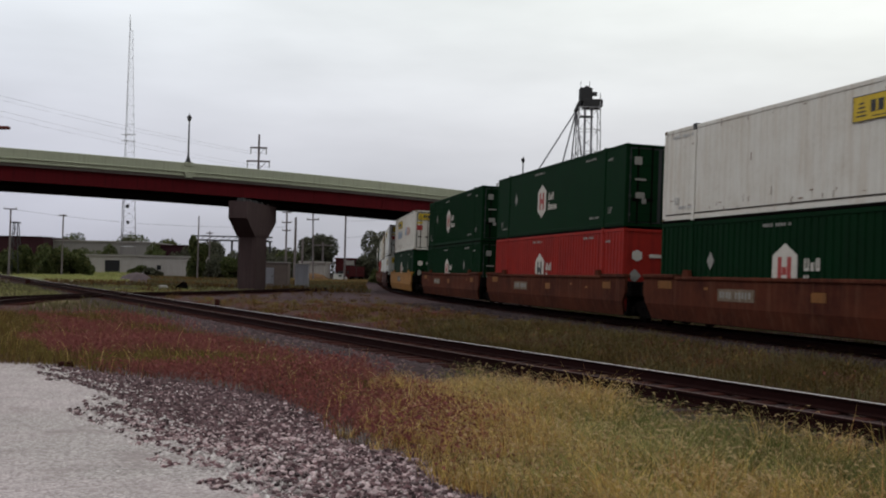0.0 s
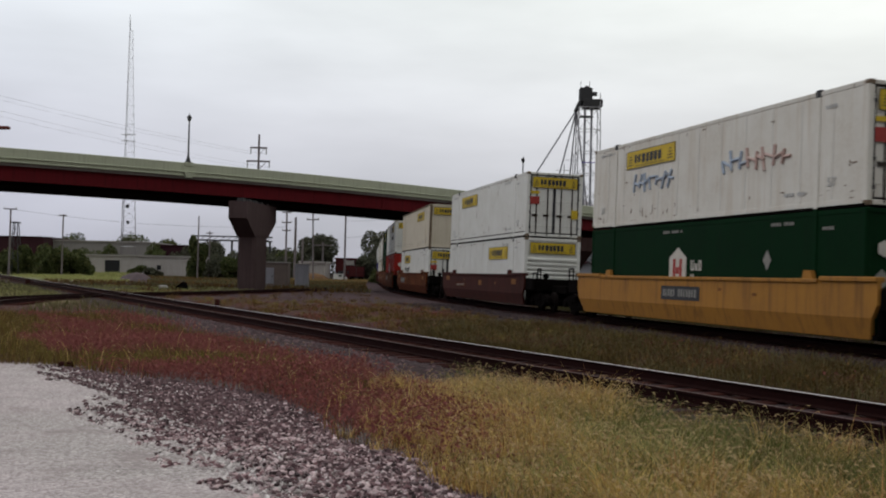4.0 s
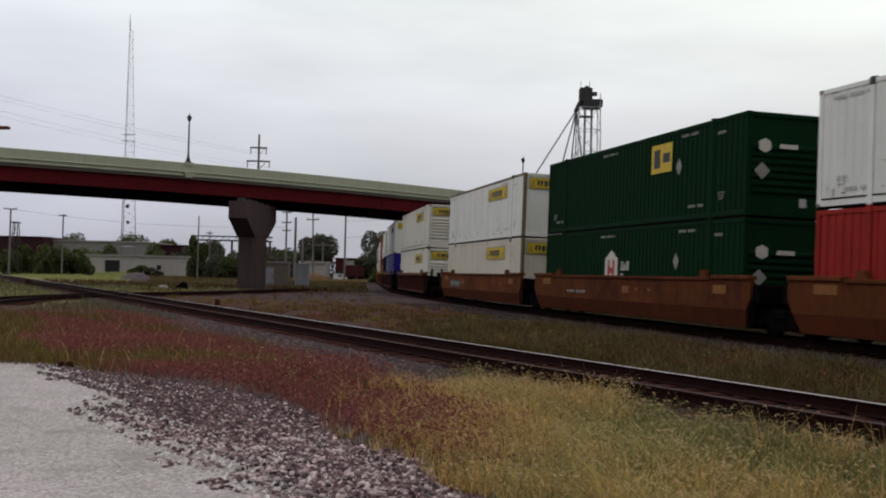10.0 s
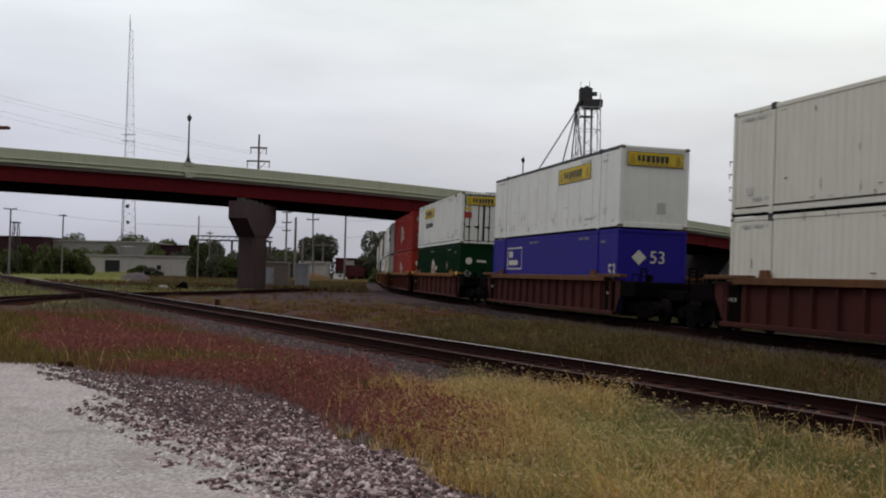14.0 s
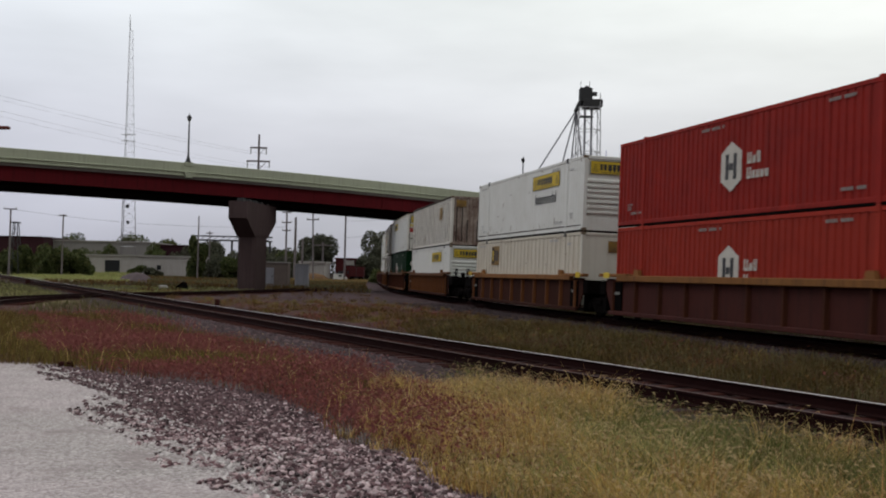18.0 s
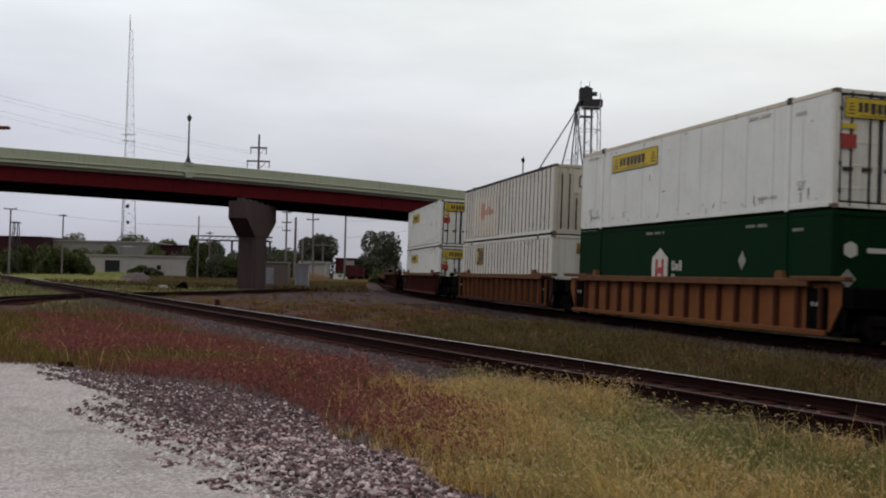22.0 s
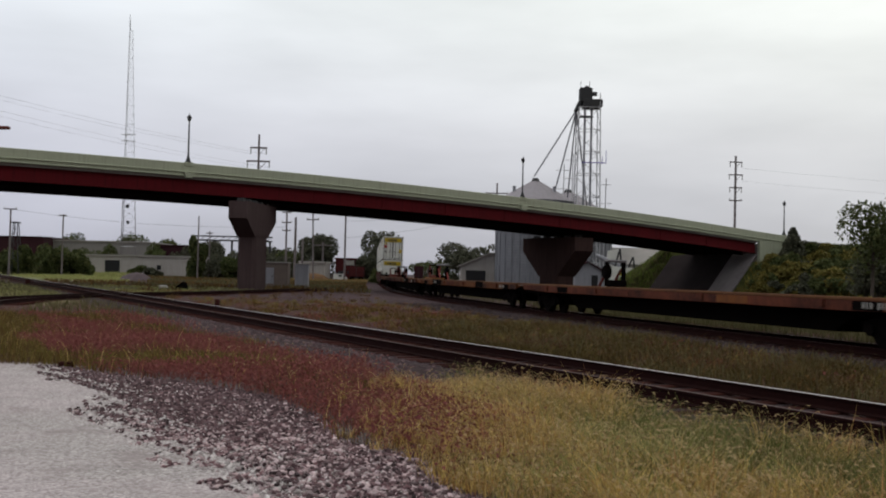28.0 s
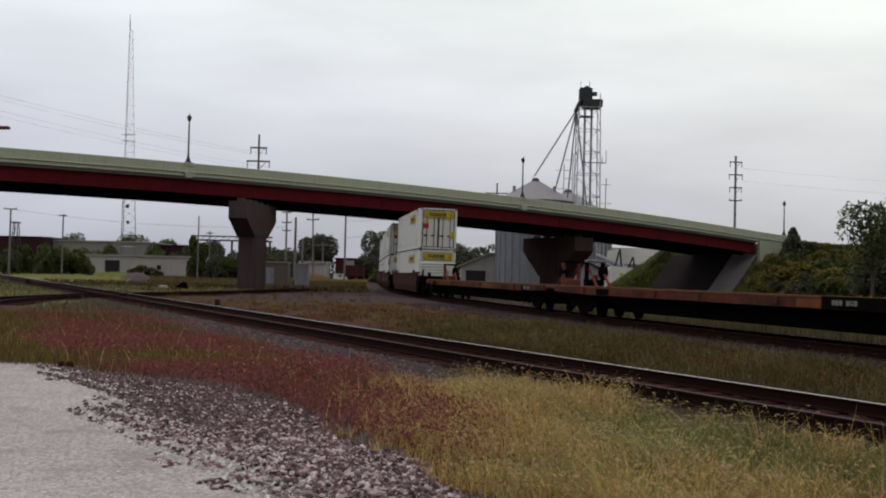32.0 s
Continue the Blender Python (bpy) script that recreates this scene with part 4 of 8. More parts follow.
                put("handrail", cached("hrail", lambda: Build().tube((-0.3, 0, 1.62), (0.3, 0, 1.62), 0.022, n=6).mesh("handrail", M_DARKSTEEL)), car, pose(e + s * 0.825, y, 0))
            put("brake_housing", cached(("brk", s), lambda: Build().tube((0, 0.7, 1.5), (s * 0.1, 0.7, 1.5), 0.13, n=14).box(min(0, s * 0.2), max(0, s * 0.2), 0.6, 0.8, 1.1, 1.34, 0.02).mesh("brake_housing", M_DARKSTEEL)), car, pose(e + s * 0.75, 0, 0))
        elif kind == "shared" and s < 0:
            truck(car, (a - 1.08))
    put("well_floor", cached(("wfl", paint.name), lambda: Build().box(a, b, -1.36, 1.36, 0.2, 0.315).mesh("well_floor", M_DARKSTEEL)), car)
    if marks:
        for x, z, w, h, m in marks:
            put("lettering_panel", plate("mk", w, h, m), car, pose(x, 1.505, z, 0, 0, 180))
            rows = cached(("mkrow", w, h), lambda: sum_bars(w, h))
            put("lettering", rows, car, pose(x, 1.516, z, 0, 0, 180))["kind"] = "stuff"
    return car


def sum_bars(w, h):
    """A short word and a longer number as upright bars of two widths."""
    b = Build()
    n = max(6, int(w / 0.2))
    cw = w * 0.88 / (n + 1)
    for i in range(n):
        x = -w * 0.44 + (i + (i >= n * 0.4)) * cw
        b.box(x, x + cw * (0.62, 0.5, 0.66)[i % 3], -0.006, 0, -h * (0.24, 0.28)[i % 2], h * 0.28)
    return b.mesh("lettering", M_DIMLET)


def flat_car(label, off, paint, hitches, bands=(), plates=()):
    """An 89-foot flat car for trailers; off is its front end."""
    L = 27.1
    car = tagged(base("flat_car"), label, "flat car", "cars of the train")
    MOVERS.append((car, off, L, 0.0))
    put("deck", cached(("fdeck", paint.name), lambda: Build().box(0, L, -1.4, 1.4, 0.98, 1.06, 0.01).mesh("deck", paint)), car)
    for y in (-1, 1):
        put("side_sill", cached(("fsill", paint.name, y), lambda: Build().prism([(0.0, 1.08), (0.0, 0.9), (3.4, 0.84), (23.7, 0.84), (L, 0.9), (L, 1.08)], 1, min(y * 1.36, y * 1.46), max(y * 1.36, y * 1.46)).mesh("side_sill", paint)), car)
        put("curb_rail", cached(("fcurb", y), lambda: Build().box(0.3, L - 0.3, min(y * 1.3, y * 1.44), max(y * 1.3, y * 1.44), 1.08, 1.16, 0.015).mesh("curb_rail", M_CHORD)), car)
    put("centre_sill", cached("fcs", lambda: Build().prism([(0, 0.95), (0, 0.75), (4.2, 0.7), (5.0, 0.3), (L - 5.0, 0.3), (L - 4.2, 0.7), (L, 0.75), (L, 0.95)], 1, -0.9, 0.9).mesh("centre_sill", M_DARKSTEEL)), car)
    for s, x in ((1, 2.3), (-1, L - 2.3)):
        truck(car, x)
        put("coupler", cached(("fcpl", s), lambda: Build().box(-0.35, 0.35, -0.12, 0.12, 0.75, 1.0, 0.03).mesh("coupler", M_DARKSTEEL)), car, pose(-0.4 if s > 0 else L + 0.4, 0, 0))
        hose = cached("hose", lambda: Build().tube((0, 0.45, 0.75), (0.25, 0.45, 0.35), 0.03).tube((0.25, 0.45, 0.35), (0.7, 0.45, 0.38), 0.03).tube((0.7, 0.45, 0.38), (0.95, 0.45, 0.72), 0.03).mesh("air_hose", M_DARKSTEEL))
        if s < 0:
            put("air_hose", hose, car, pose(L, 0, 0))
    for y in (-1, 1):
        rr = random.Random(int(off) + y)
        for k in range(4):
            x = 2.2 + k * 6.9 + rr.uniform(-1.2, 1.2)
            put("sill_patch", cached(("spatch", k % 3), lambda: Build().box(-0.55 - 0.3 * (k % 3), 0.55 + 0.3 * (k % 3), -0.006, 0.006, 0.86, 1.07).mesh("sill_patch", (M_DARKSTEEL, M_RIB, M_FLATRED)[k % 3])), car, pose(x, y * 1.464, 0), "patch of bare or repainted steel")
            put("stake_pocket", cached("stake", lambda: Build().box(-0.07, 0.07, -0.035, 0.035, 0.9, 1.1, 0.01).mesh("stake_pocket", M_FLATRED)), car, pose(x + 1.7, y * 1.49, 0))
        put("stencil", cached("fstn", lambda: sum_bars(1.1, 0.26)), car, pose(2.6, y * 1.474, 0.97, 0, 0, 180 if y > 0 else 0))["kind"] = "stuff"
    for x0, x1, lettered in bands:
        for y in (-1, 1):
            put("black_band", Build().box(x0, x1, -0.008, 0.008, 0.85, 1.15, 0.004).mesh("black_band", M_DARKSTEEL), car, pose(0, y * 1.468, 0), "black painted length of the sill")
            if lettered:
                put("lettering", cached("fbl", lambda: sum_bars(1.1, 0.22)), car, pose(x1 - 0.95, y * 1.482, 1.0, 0, 0, 180 if y > 0 else 0))["kind"] = "stuff"
    for x0, x1 in plates:
        put("bridge_plate", Build().box(x0, x1, 0.45, 1.3, 1.16, 1.26, 0.015).mesh("bridge_plate", M_CHORDM), car, None, "yellow folded bridge plate lying on the deck")
    put("bridge_plate", cached("bplate", lambda: Build().box(-0.6, 0.6, -1.2, -0.5, 1.07, 1.12, 0.01).box(-0.6, 0.6, 0.5, 1.2, 1.07, 1.12, 0.01).mesh("bridge_plate", M_RIB)), car, pose(L - 0.7, 0, 0))
    for x, way, dark in hitches:
        paint_h = M_DARKSTEEL if dark else M_HITCH
        h = put("trailer_hitch", cached(("hitchbase", dark), lambda: Build().box(-0.5, 0.5, -0.5, 0.5, 1.06, 1.16, 0.02).box(-0.35, 0.05, -0.35, 0.35, 1.16, 1.42, 0.03).mesh("trailer_hitch", M_DARKSTEEL if dark else M_HITCH)), car, pose(x, 0, 0.004, 0, 0, 0 if way > 0 else 180), "raised trailer hitch, black and red" if dark else "raised trailer hitch in faded salmon paint")
        for y in (-0.34, 0.34):
            put("strut", cached(("hitchleg", dark), lambda: Build().box(-0.1, 0.07, -0.07, 0.07, 1.18, 2.1, 0.02).mesh("strut", paint_h)), h, pose(0, y, 0))
            put("brace", cached(("hitchbrace", dark), lambda: Build().tube((0.95, 0, 1.1), (0.05, 0, 1.85), 0.055, n=8).mesh("brace", M_HITCHRED if dark else M_HITCH)), h, pose(0, y * 0.8, 0))
        put("lock_wheel", cached("hitchlock", lambda: Build().tube((0.02, -0.12, 1.72), (0.02, 0.12, 1.72), 0.24, n=14).mesh("lock_wheel", M_DARKSTEEL)), h, pose(0.1, 0.3, 0))
        put("head_plate", cached(("hitchtop", dark), lambda: Build().box(-0.22, 0.26, -0.38, 0.38, 2.1, 2.2, 0.03).mesh("head_plate", M_HEADPL if dark else M_DARKSTEEL)), h)
    return car


OFF = [-7.28, 11.82, 31.2, 54.76, 79.19, 103.22, 126.77, 146.16, 165.9, 189.89, 213.76, 237.66, 257.46, 277.01, 300.51, 320.61, 340.01, 363.56, 387.6]
OFF_TAIL = [523.83, 547.7, 571.5, 595.4]
F, R_ = 4.75, 11.45   # sign seen from the nose end or from the door end

def build_train():
    C = container
    wt, gn, rd = "white_container", "green_container", "red_container"
    lw = "white 53-foot container, yellow sign, stacked on "
    C(wt, "white ribbed 53-foot container stacked on a green one", OFF[0], 1, M_OFFW, "fine", "door", sign=F)
    C(gn, "dark green container with white emblem in orange well car", OFF[0], 0, M_DGREEN, "fine", "plain", logo=M_SIGNRED, seed=1)
    C(gn, "dark green container with white emblem stacked on red", OFF[1], 1, M_DGREEN, "smooth", "door", logo=M_SIGNRED, seed=1)
    C(rd, "red container with white emblem in orange well car", OFF[1], 0, M_RED, "fine", "plain", logo=M_DKMETAL)
    C(gn, "dark green container with white emblem stacked on green", OFF[2], 1, M_DGREEN, "fine", "door", logo=M_SIGNRED, seed=1)
    C(gn, "dark green container with white emblem in orange well car", OFF[2], 0, M_DGREEN, "fine", "door", logo=M_SIGNRED)
    C(wt, "grimy off-white container with faded graffiti stacked on green", OFF[3], 1, M_OFFW, "smooth", "door", sign=R_, seed=2)
    C(gn, "dark green container with white emblem in mustard well car", OFF[3], 0, M_DGREEN, "smooth", "plain", logo=M_SIGNRED)
    C(wt, "white container with yellow signs stacked on a white one", OFF[4], 1, M_WHITE, "fine", "door", sign=R_)
    C(wt, "white container with yellow signs in maroon well car", OFF[4], 0, M_WHITE, "smooth", "nose", sign=F)
    C("beige_container", "dirty beige container with grimy plain end, stacked", OFF[5], 1, M_BEIGE, "smooth", "plain", M_BEIGE, sign=F, roof_trim=M_GRIME, edge=M_GRIME)
    C(wt, "white container with yellow sign and dark word in maroon car", OFF[5], 0, M_WHITE, "fine", "door", sign=11.9, sign_text=True)
    C(wt, "white container with yellow sign and dark word above red", OFF[6], 1, M_WHITE, "fine", "nose", sign=F, sign_text=True)
    C(rd, "red container with white emblem in orange well car", OFF[6], 0, M_RED, "fine", "plain", logo=M_INK)
    C(gn, "dark green container with small yellow sign stacked on green", OFF[7], 1, M_DGREEN, "fine", "nose")
    C(gn, "dark green container with white emblem in orange well car", OFF[7], 0, M_DGREEN, "fine", "nose", logo=M_SIGNRED)
    C(wt, "panelled white container with yellow sign stacked on white", OFF[8], 1, M_WHITE, "smooth", "plain", sign=F, roof_trim=M_GRIME, edge=M_GRIME)
    C(wt, "panelled cream container with yellow sign in orange car", OFF[8], 0, M_TAN, "smooth", "plain", sign=F, edge=M_GRIME)
    C(wt, lw + "white", OFF[9], 1, M_CREAM, "fine", "nose", sign=4.78)
    C(wt, "white 53-foot container, yellow signs, in ribbed maroon car", OFF[9], 0, M_CREAM, "fine", "nose", sign=4.78)
    C(wt, "white panelled container with dark roof edge above blue", OFF[10], 1, M_WHITE, "smooth", "plain", sign=F, roof_trim=M_DKMETAL)
    C("blue_container", "dark blue container marked 53 in ribbed maroon car", OFF[10], 0, M_BLUE, "smooth", "plain")
    C(wt, "white container with yellow sign and dark word above green", OFF[11], 1, M_WHITE, "fine", "door", sign=R_, sign_text=True)
    C(gn, "dark green container with white emblem in ribbed maroon car", OFF[11], 0, M_DGREEN, "fine", "plain", logo=M_SIGNRED)
    C(rd, "red container with white emblem stacked on a red one", OFF[12], 1, M_RED, "fine", "door", logo=M_INK)
    C(rd, "faded red container with white emblem in ribbed maroon car", OFF[12], 0, M_REDO, "fine", "plain", logo=M_INK)
    C(wt, "white container with yellow sign and dark word above beige", OFF[13], 1, M_WHITE, "fine", "nose", sign=F, sign_text=True)
    C("beige_container", "pale beige ribbed container with small sign in ribbed car", OFF[13], 0, M_TAN, "deep", "plain", M_CREAM, end_sign=False)
    C(wt, "deep-ribbed grimy white container with rust-streaked doors", OFF[14], 1, M_OFFW, "rib", "iso", M_RUSTEND, end_sign=False, roof_trim=M_SEAM, edge=M_OFFW)
    C(wt, "white container with yellow signs in ribbed orange car", OFF[14], 0, M_WHITE, "fine", "nose", sign=F)
    C(wt, "panelled white container with grimy doors above green", OFF[15], 1, M_WHITE, "smooth", "door", M_OFFW, sign=R_, roof_trim=M_BEIGE)
    C(gn, "dark green container with white emblem in ribbed orange car", OFF[15], 0, M_DGREEN, "smooth", "plain", logo=M_SIGNRED)
    C(wt, "ribbed white container with faded red emblem and stained end", OFF[16], 1, M_OFFW, "rib", "iso", M_TAN, end_sign=False, roof_trim=M_SEAM)
    C(wt, "ribbed white container with small brown sign in orange car", OFF[16], 0, M_OFFW, "rib", "plain", M_OFFW, end_sign=False)
    C(wt, lw + "white, doors leading", OFF[17], 1, M_WHITE, "fine", "door", sign=11.6)
    C(wt, "white 53-foot container with doors leading in maroon car", OFF[17], 0, M_WHITE, "fine", "door", sign=11.6)
    for i, off in enumerate(OFF_TAIL):
        C(wt, "white container with yellow signs stacked near the train's tail", off, 1, M_WHITE, "smooth", "door", sign=R_ if i != 0 else F)
        C(wt, "white container with yellow sign in grey-maroon well car", off, 0, M_WHITE, "smooth", "nose", sign=F)
    mk = [(8.6, 1.06, 2.5, 0.42, M_INK)]
    mk3, mk8 = [(11.2, 1.06, 1.9, 0.34, M_GRIME)], [(12.9, 1.0, 2.6, 0.4, M_INK)]
    mk2 = [(12.0, 0.95, 2.2, 0.2, M_ORANGE)]
    o, od = "orange-brown well car with smooth sides", "dull red-brown well car with faded smooth sides"
    for i, (style, paint, fr, re, chord, lab) in enumerate([
            ("smooth", M_OLDRED, "shared", "none", None, od), ("smooth", M_OLDRED, "shared", "none", None, od), ("smooth", M_OLDRED, "shared", "own", None, od),
            ("smooth", M_MUSTARD, "own", "own", None, "mustard-yellow well car with smooth sides"),
            ("smooth", M_MAROON, "own", "own", None, "dull maroon well car with smooth sides"), ("smooth", M_ORANGE, "own", "own", None, o),
            ("smooth", M_ORANGE, "own", "none", None, o), ("smooth", M_ORANGE, "shared", "none", None, o), ("smooth", M_ORANGE, "shared", "own", None, o),
            ("ribbed", M_MAROON, "own", "own", None, "maroon well car with ribbed sides"), ("ribbed", M_MAROON, "own", "own", None, "maroon well car with ribbed sides"),
            ("ribbed", M_MAROON, "own", "none", M_CHORDM, "maroon ribbed well car with mustard top edge"), ("ribbed", M_MAROON, "shared", "none", M_CHORDM, "maroon ribbed well car with mustard top edge"), ("ribbed", M_RUSTDARK, "shared", "own", M_CHORDM, "rusty ribbed well car with mustard top edge"),
            ("ribbed", M_RUSTDARK, "own", "none", None, "orange-brown well car with ribbed sides"), ("ribbed", M_RIB, "shared", "none", None, "orange well car with dark ribs along its sides"), ("ribbed", M_RUSTDARK, "shared", "own", None, "orange-brown well car with ribbed sides"),
            ("ribbed", M_MAROON, "own", "own", None, "maroon well car with ribbed sides"), ("ribbed", M_MAROON, "own", "own", None, "empty maroon well car with ribbed sides")]):
        # rib and side colours differ to carry light on ribs, shade in bays
        c = well_car(lab, OFF[i], style, paint, fr, re, chord or (M_CHORD if style == "ribbed" else None), {0: mk3, 1: mk3, 2: mk3, 5: mk8, 8: mk8}.get(i, (mk, mk2, mk)[i % 3]) if style == "smooth" else None, 10 if i in (11, 12, 13) else 17, M_RUSTSIDE if i in (11, 12) else M_RIB if i in (13, 14, 16) else (M_RUSTSIDE if i == 15 else None))
        if i in (11, 12, 13):
            for x in (-0.45, CL + 0.2):
                put("reflector", plate("refl", 0.5, 0.2, M_YELLOW), c, pose(x, 1.565, 1.56, 0, 0, 180), "yellow reflector panel")
        rr = random.Random(i)
        for k in range(2):
            put("stencil", plate("stn", 0.2, 0.08, M_CHORDM), c, pose(rr.uniform(1, 15), 1.506, rr.choice((1.12, 1.22)), 0, 0, 180)) if style == "smooth" else None
        if style == "smooth" and i != 3:
            for x, w, z in ((0.9, 0.75, 1.22), (11.0 if i in (5, 8) else 7.4, 0.6, 1.1), (15.4, 0.9, 1.3)):
                put("reflector", plate("rfl", w, 0.24, M_CHORDM), c, pose(x, 1.506, z, 0, 0, 180), "dull yellow reflector patch")
    for off in OFF_TAIL:
        well_car("grey-maroon well car with smooth sides", off, "smooth", M_MAROON, "own", "own")
    fl = "empty brown flat car with raised trailer hitches"
    flat_car(fl, 407.1, M_FLATRED, [(1.6, 1, 0), (20.5, 1, 1)])
    flat_car(fl, 435.3, M_FLATPAINT, [(25.7, -1, 1)], [(6.7, 8.4, False), (18.1, 21.1, True)], [(22.4, 25.0)])
    flat_car(fl, 463.5, M_FLATRED, [(0.9, 1, 0), (26.5, -1, 1)], [(5.2, 9.0, True)])
    flat_car(fl, 491.9, M_FLATPAINT, [(0.95, 1, 0), (26.5, -1, 0)])


def find(off, level):
    for ob, o, length, z in MOVERS:
        if abs(o - off) < 0.01 and abs(z - (0.33 + level * 2.93)) < 0.01:
            return ob


def special_marks():
    """Signs that single containers carry."""
    u = find(OFF[16], 1)
    on_side(u, "faded_patch", plate("fp", 5.0, 2.0, M_PATCH), 11.3, 1.25, "faded tan patch")
    for k in range(24):
        x = CL * (k + 0.0) / 28
        if 8.8 < x < 13.8:
            on_side(u, "panel_seam", plate("pseam", 0.07, 1.98, M_SEAM, 0.014), x, 1.25)
    on_side(u, "faded_emblem", cached("fhex", lambda: hexagon(0.8, 1.0, -0.016).mesh("faded_emblem", M_FADEDRED)), 11.95, 1.5, "faded red emblem")
    on_side(u, "faded_lettering", cached("flet", lambda: Build().box(0, 0.5, -0.014, -0.008, -0.2, 0.05).box(0.6, 1.0, -0.014, -0.008, -0.2, 0.2).box(1.1, 1.7, -0.014, -0.008, -0.2, 0.05).mesh("faded_lettering", M_FADEDRED)), 11.4, 1.5)
    for o, x in ((16, 12.2), (13, 12.45)):
        g = on_side(find(OFF[o], 0), "small_sign", plate("ss", 1.35, 0.9, M_BROWNSIGN), x, 2.12, "small brown and yellow sign")
        put("sign_field", cached("ssf", lambda: Build().box(-0.62, -0.2, -0.012, -0.008, -0.4, 0.4).mesh("sign_field", M_SEAM)), g)
        put("lettering", cached("ssl", lambda: Build().box(-0.5, -0.3, -0.016, -0.012, -0.25, 0.25).mesh("lettering", M_YELLOW)), g)
        for k in (0.0, 0.36):
            put("lettering", cached("ssm", lambda: Build().box(-0.12, 0.12, -0.014, -0.008, -0.25, 0.25).mesh("lettering", M_INK)), g, pose(k, 0, 0))
    on_side(find(OFF[14], 1), "small_sign", plate("ss2", 1.05, 0.75, M_BROWNSIGN), 3.7, 2.0, "small brown sign")
    for o in (13, 16):
        on_end(find(OFF[o], 0), "small_sign", plate("ss3", 0.65, 0.45, M_BROWNSIGN), -0.1, 2.35, "small brown sign", 0.0)
    on_end(find(OFF[14], 1), "small_sign", plate("ss4", 0.6, 0.4, M_BROWNSIGN), 0.7, 2.45, "small brown sign", 0.012)
    top = find(OFF[16], 1)
    on_end(top, "faded_patch", plate("fp2", 1.15, 0.95, M_PATCH), -0.1, 2.2, "faded tan patch", 0.0)
    on_end(top, "emblem_outline", cached("fhex2", lambda: hexagon(0.66, 0.74, -0.01).mesh("emblem_outline", M_SEAM)), -0.1, 2.2, "dark hexagonal outline", 0.012)
    on_end(top, "emblem_field", cached("fhex3", lambda: hexagon(0.56, 0.63, -0.01).mesh("emblem_field", M_PATCH)), -0.1, 2.2, "", 0.02)
    for k in (-0.13, 0.13):
        on_end(top, "emblem_mark", plate("fhm", 0.12, 0.34, M_FADEDRED), -0.1 + k, 2.2, "faded red mark", 0.032)
    for o in (14, 16):
        for k in (-0.95, -0.62, -0.3, 0.3, 0.62, 0.95):
            on_end(find(OFF[o], 1), "end_seam", plate("esm", 0.06, 2.3 if abs(k) > 0.5 else 1.3, M_SEAM), k, 1.35 if abs(k) > 0.5 else 0.85, "", 0.004)
    g = on_side(find(OFF[7], 1), "small_sign", plate("ss5", 1.5, 0.92, M_YELLOW), 5.35, 2.08, "square yellow sign with dark lettering")
    put("lettering", cached("emark", lambda: Build().box(-0.55, -0.1, -0.014, -0.008, -0.3, 0.3).box(0.1, 0.6, -0.014, -0.008, -0.15, 0.15).mesh("lettering", M_INK)), g)
    bl = find(OFF[10], 0)
    on_end(bl, "placard", cached("dia2", lambda: Build().prism([(0, 0.27), (0.27, 0), (0, -0.27), (-0.27, 0)], 1, 0, -0.006).mesh("placard", M_LWHITE)), 0.5, 1.9, "white diamond placard", 0.0)
    on_end(bl, "lettering", text_mesh("n53e", "53", 0.62, M_LWHITE), -0.2, 1.9, "white number", 0.0)
    on_side(bl, "lettering", text_mesh("n53", "53", 0.75, M_LWHITE), 0.5, 1.35, "white number")
    fr = Build()
    for x0, x1, z0, z1 in ((-1.15, 1.15, 0.44, 0.5), (-1.15, 1.15, -0.5, -0.44), (-1.15, -1.09, -0.5, 0.5), (1.09, 1.15, -0.5, 0.5), (-0.9, -0.3, 0.05, 0.32), (-0.9, 0.5, -0.3, -0.08)):
        fr.box(x0, x1, -0.008, 0, z0, z1)
    on_side(bl, "emblem_frame", fr.mesh("emblem_frame", M_LWHITE), 12.5, 1.95, "white outlined emblem")
    rg = random.Random(21)
    for gr, x0, z0, m, n in ((find(OFF[3], 1), 11.2, 1.45, M_GRAFB, 7), (find(OFF[3], 1), 5.9, 1.5, M_GRAFB, 3), (find(OFF[3], 1), 4.2, 1.5, M_GRAFR, 5)):
        b = Build()
        for i in range(n):
            x = -n * 0.2 + i * 0.42
            b.tube((x, -0.006, rg.uniform(-0.35, -0.15)), (x + rg.uniform(-0.2, 0.3), -0.006, rg.uniform(0.1, 0.38)), 0.05, n=5)
            b.tube((x, -0.006, rg.uniform(-0.1, 0.1)), (x + 0.4, -0.006, rg.uniform(-0.2, 0.2)), 0.045, n=5)
        on_side(gr, "graffiti", b.mesh("graffiti", m), x0, z0, "faded spray-paint marks")["kind"] = "stuff"


build_train()
special_marks()

from mathutils.bvhtree import BVHTree

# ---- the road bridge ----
EYE_SCALE = Matrix.Translation((0, 0, EYE_Z)) @ Matrix.Scale(0.9, 4) @ Matrix.Translation((0, 0, -EYE_Z))   # shrinks the bridge about the eye, so its look from the camera stays
BR_A, BR_K = 111.3, 0.61          # near face of the bridge: y = BR_A + BR_K * x
BR_TURN = math.degrees(math.atan(BR_K))
BR_POLY = np.polyfit([-36.4, -28.6, -19.9, -2.65, 13.3, 27.6, 38.9], [11.14, 11.2, 11.02, 10.42, 9.78, 8.83, 7.83], 3)


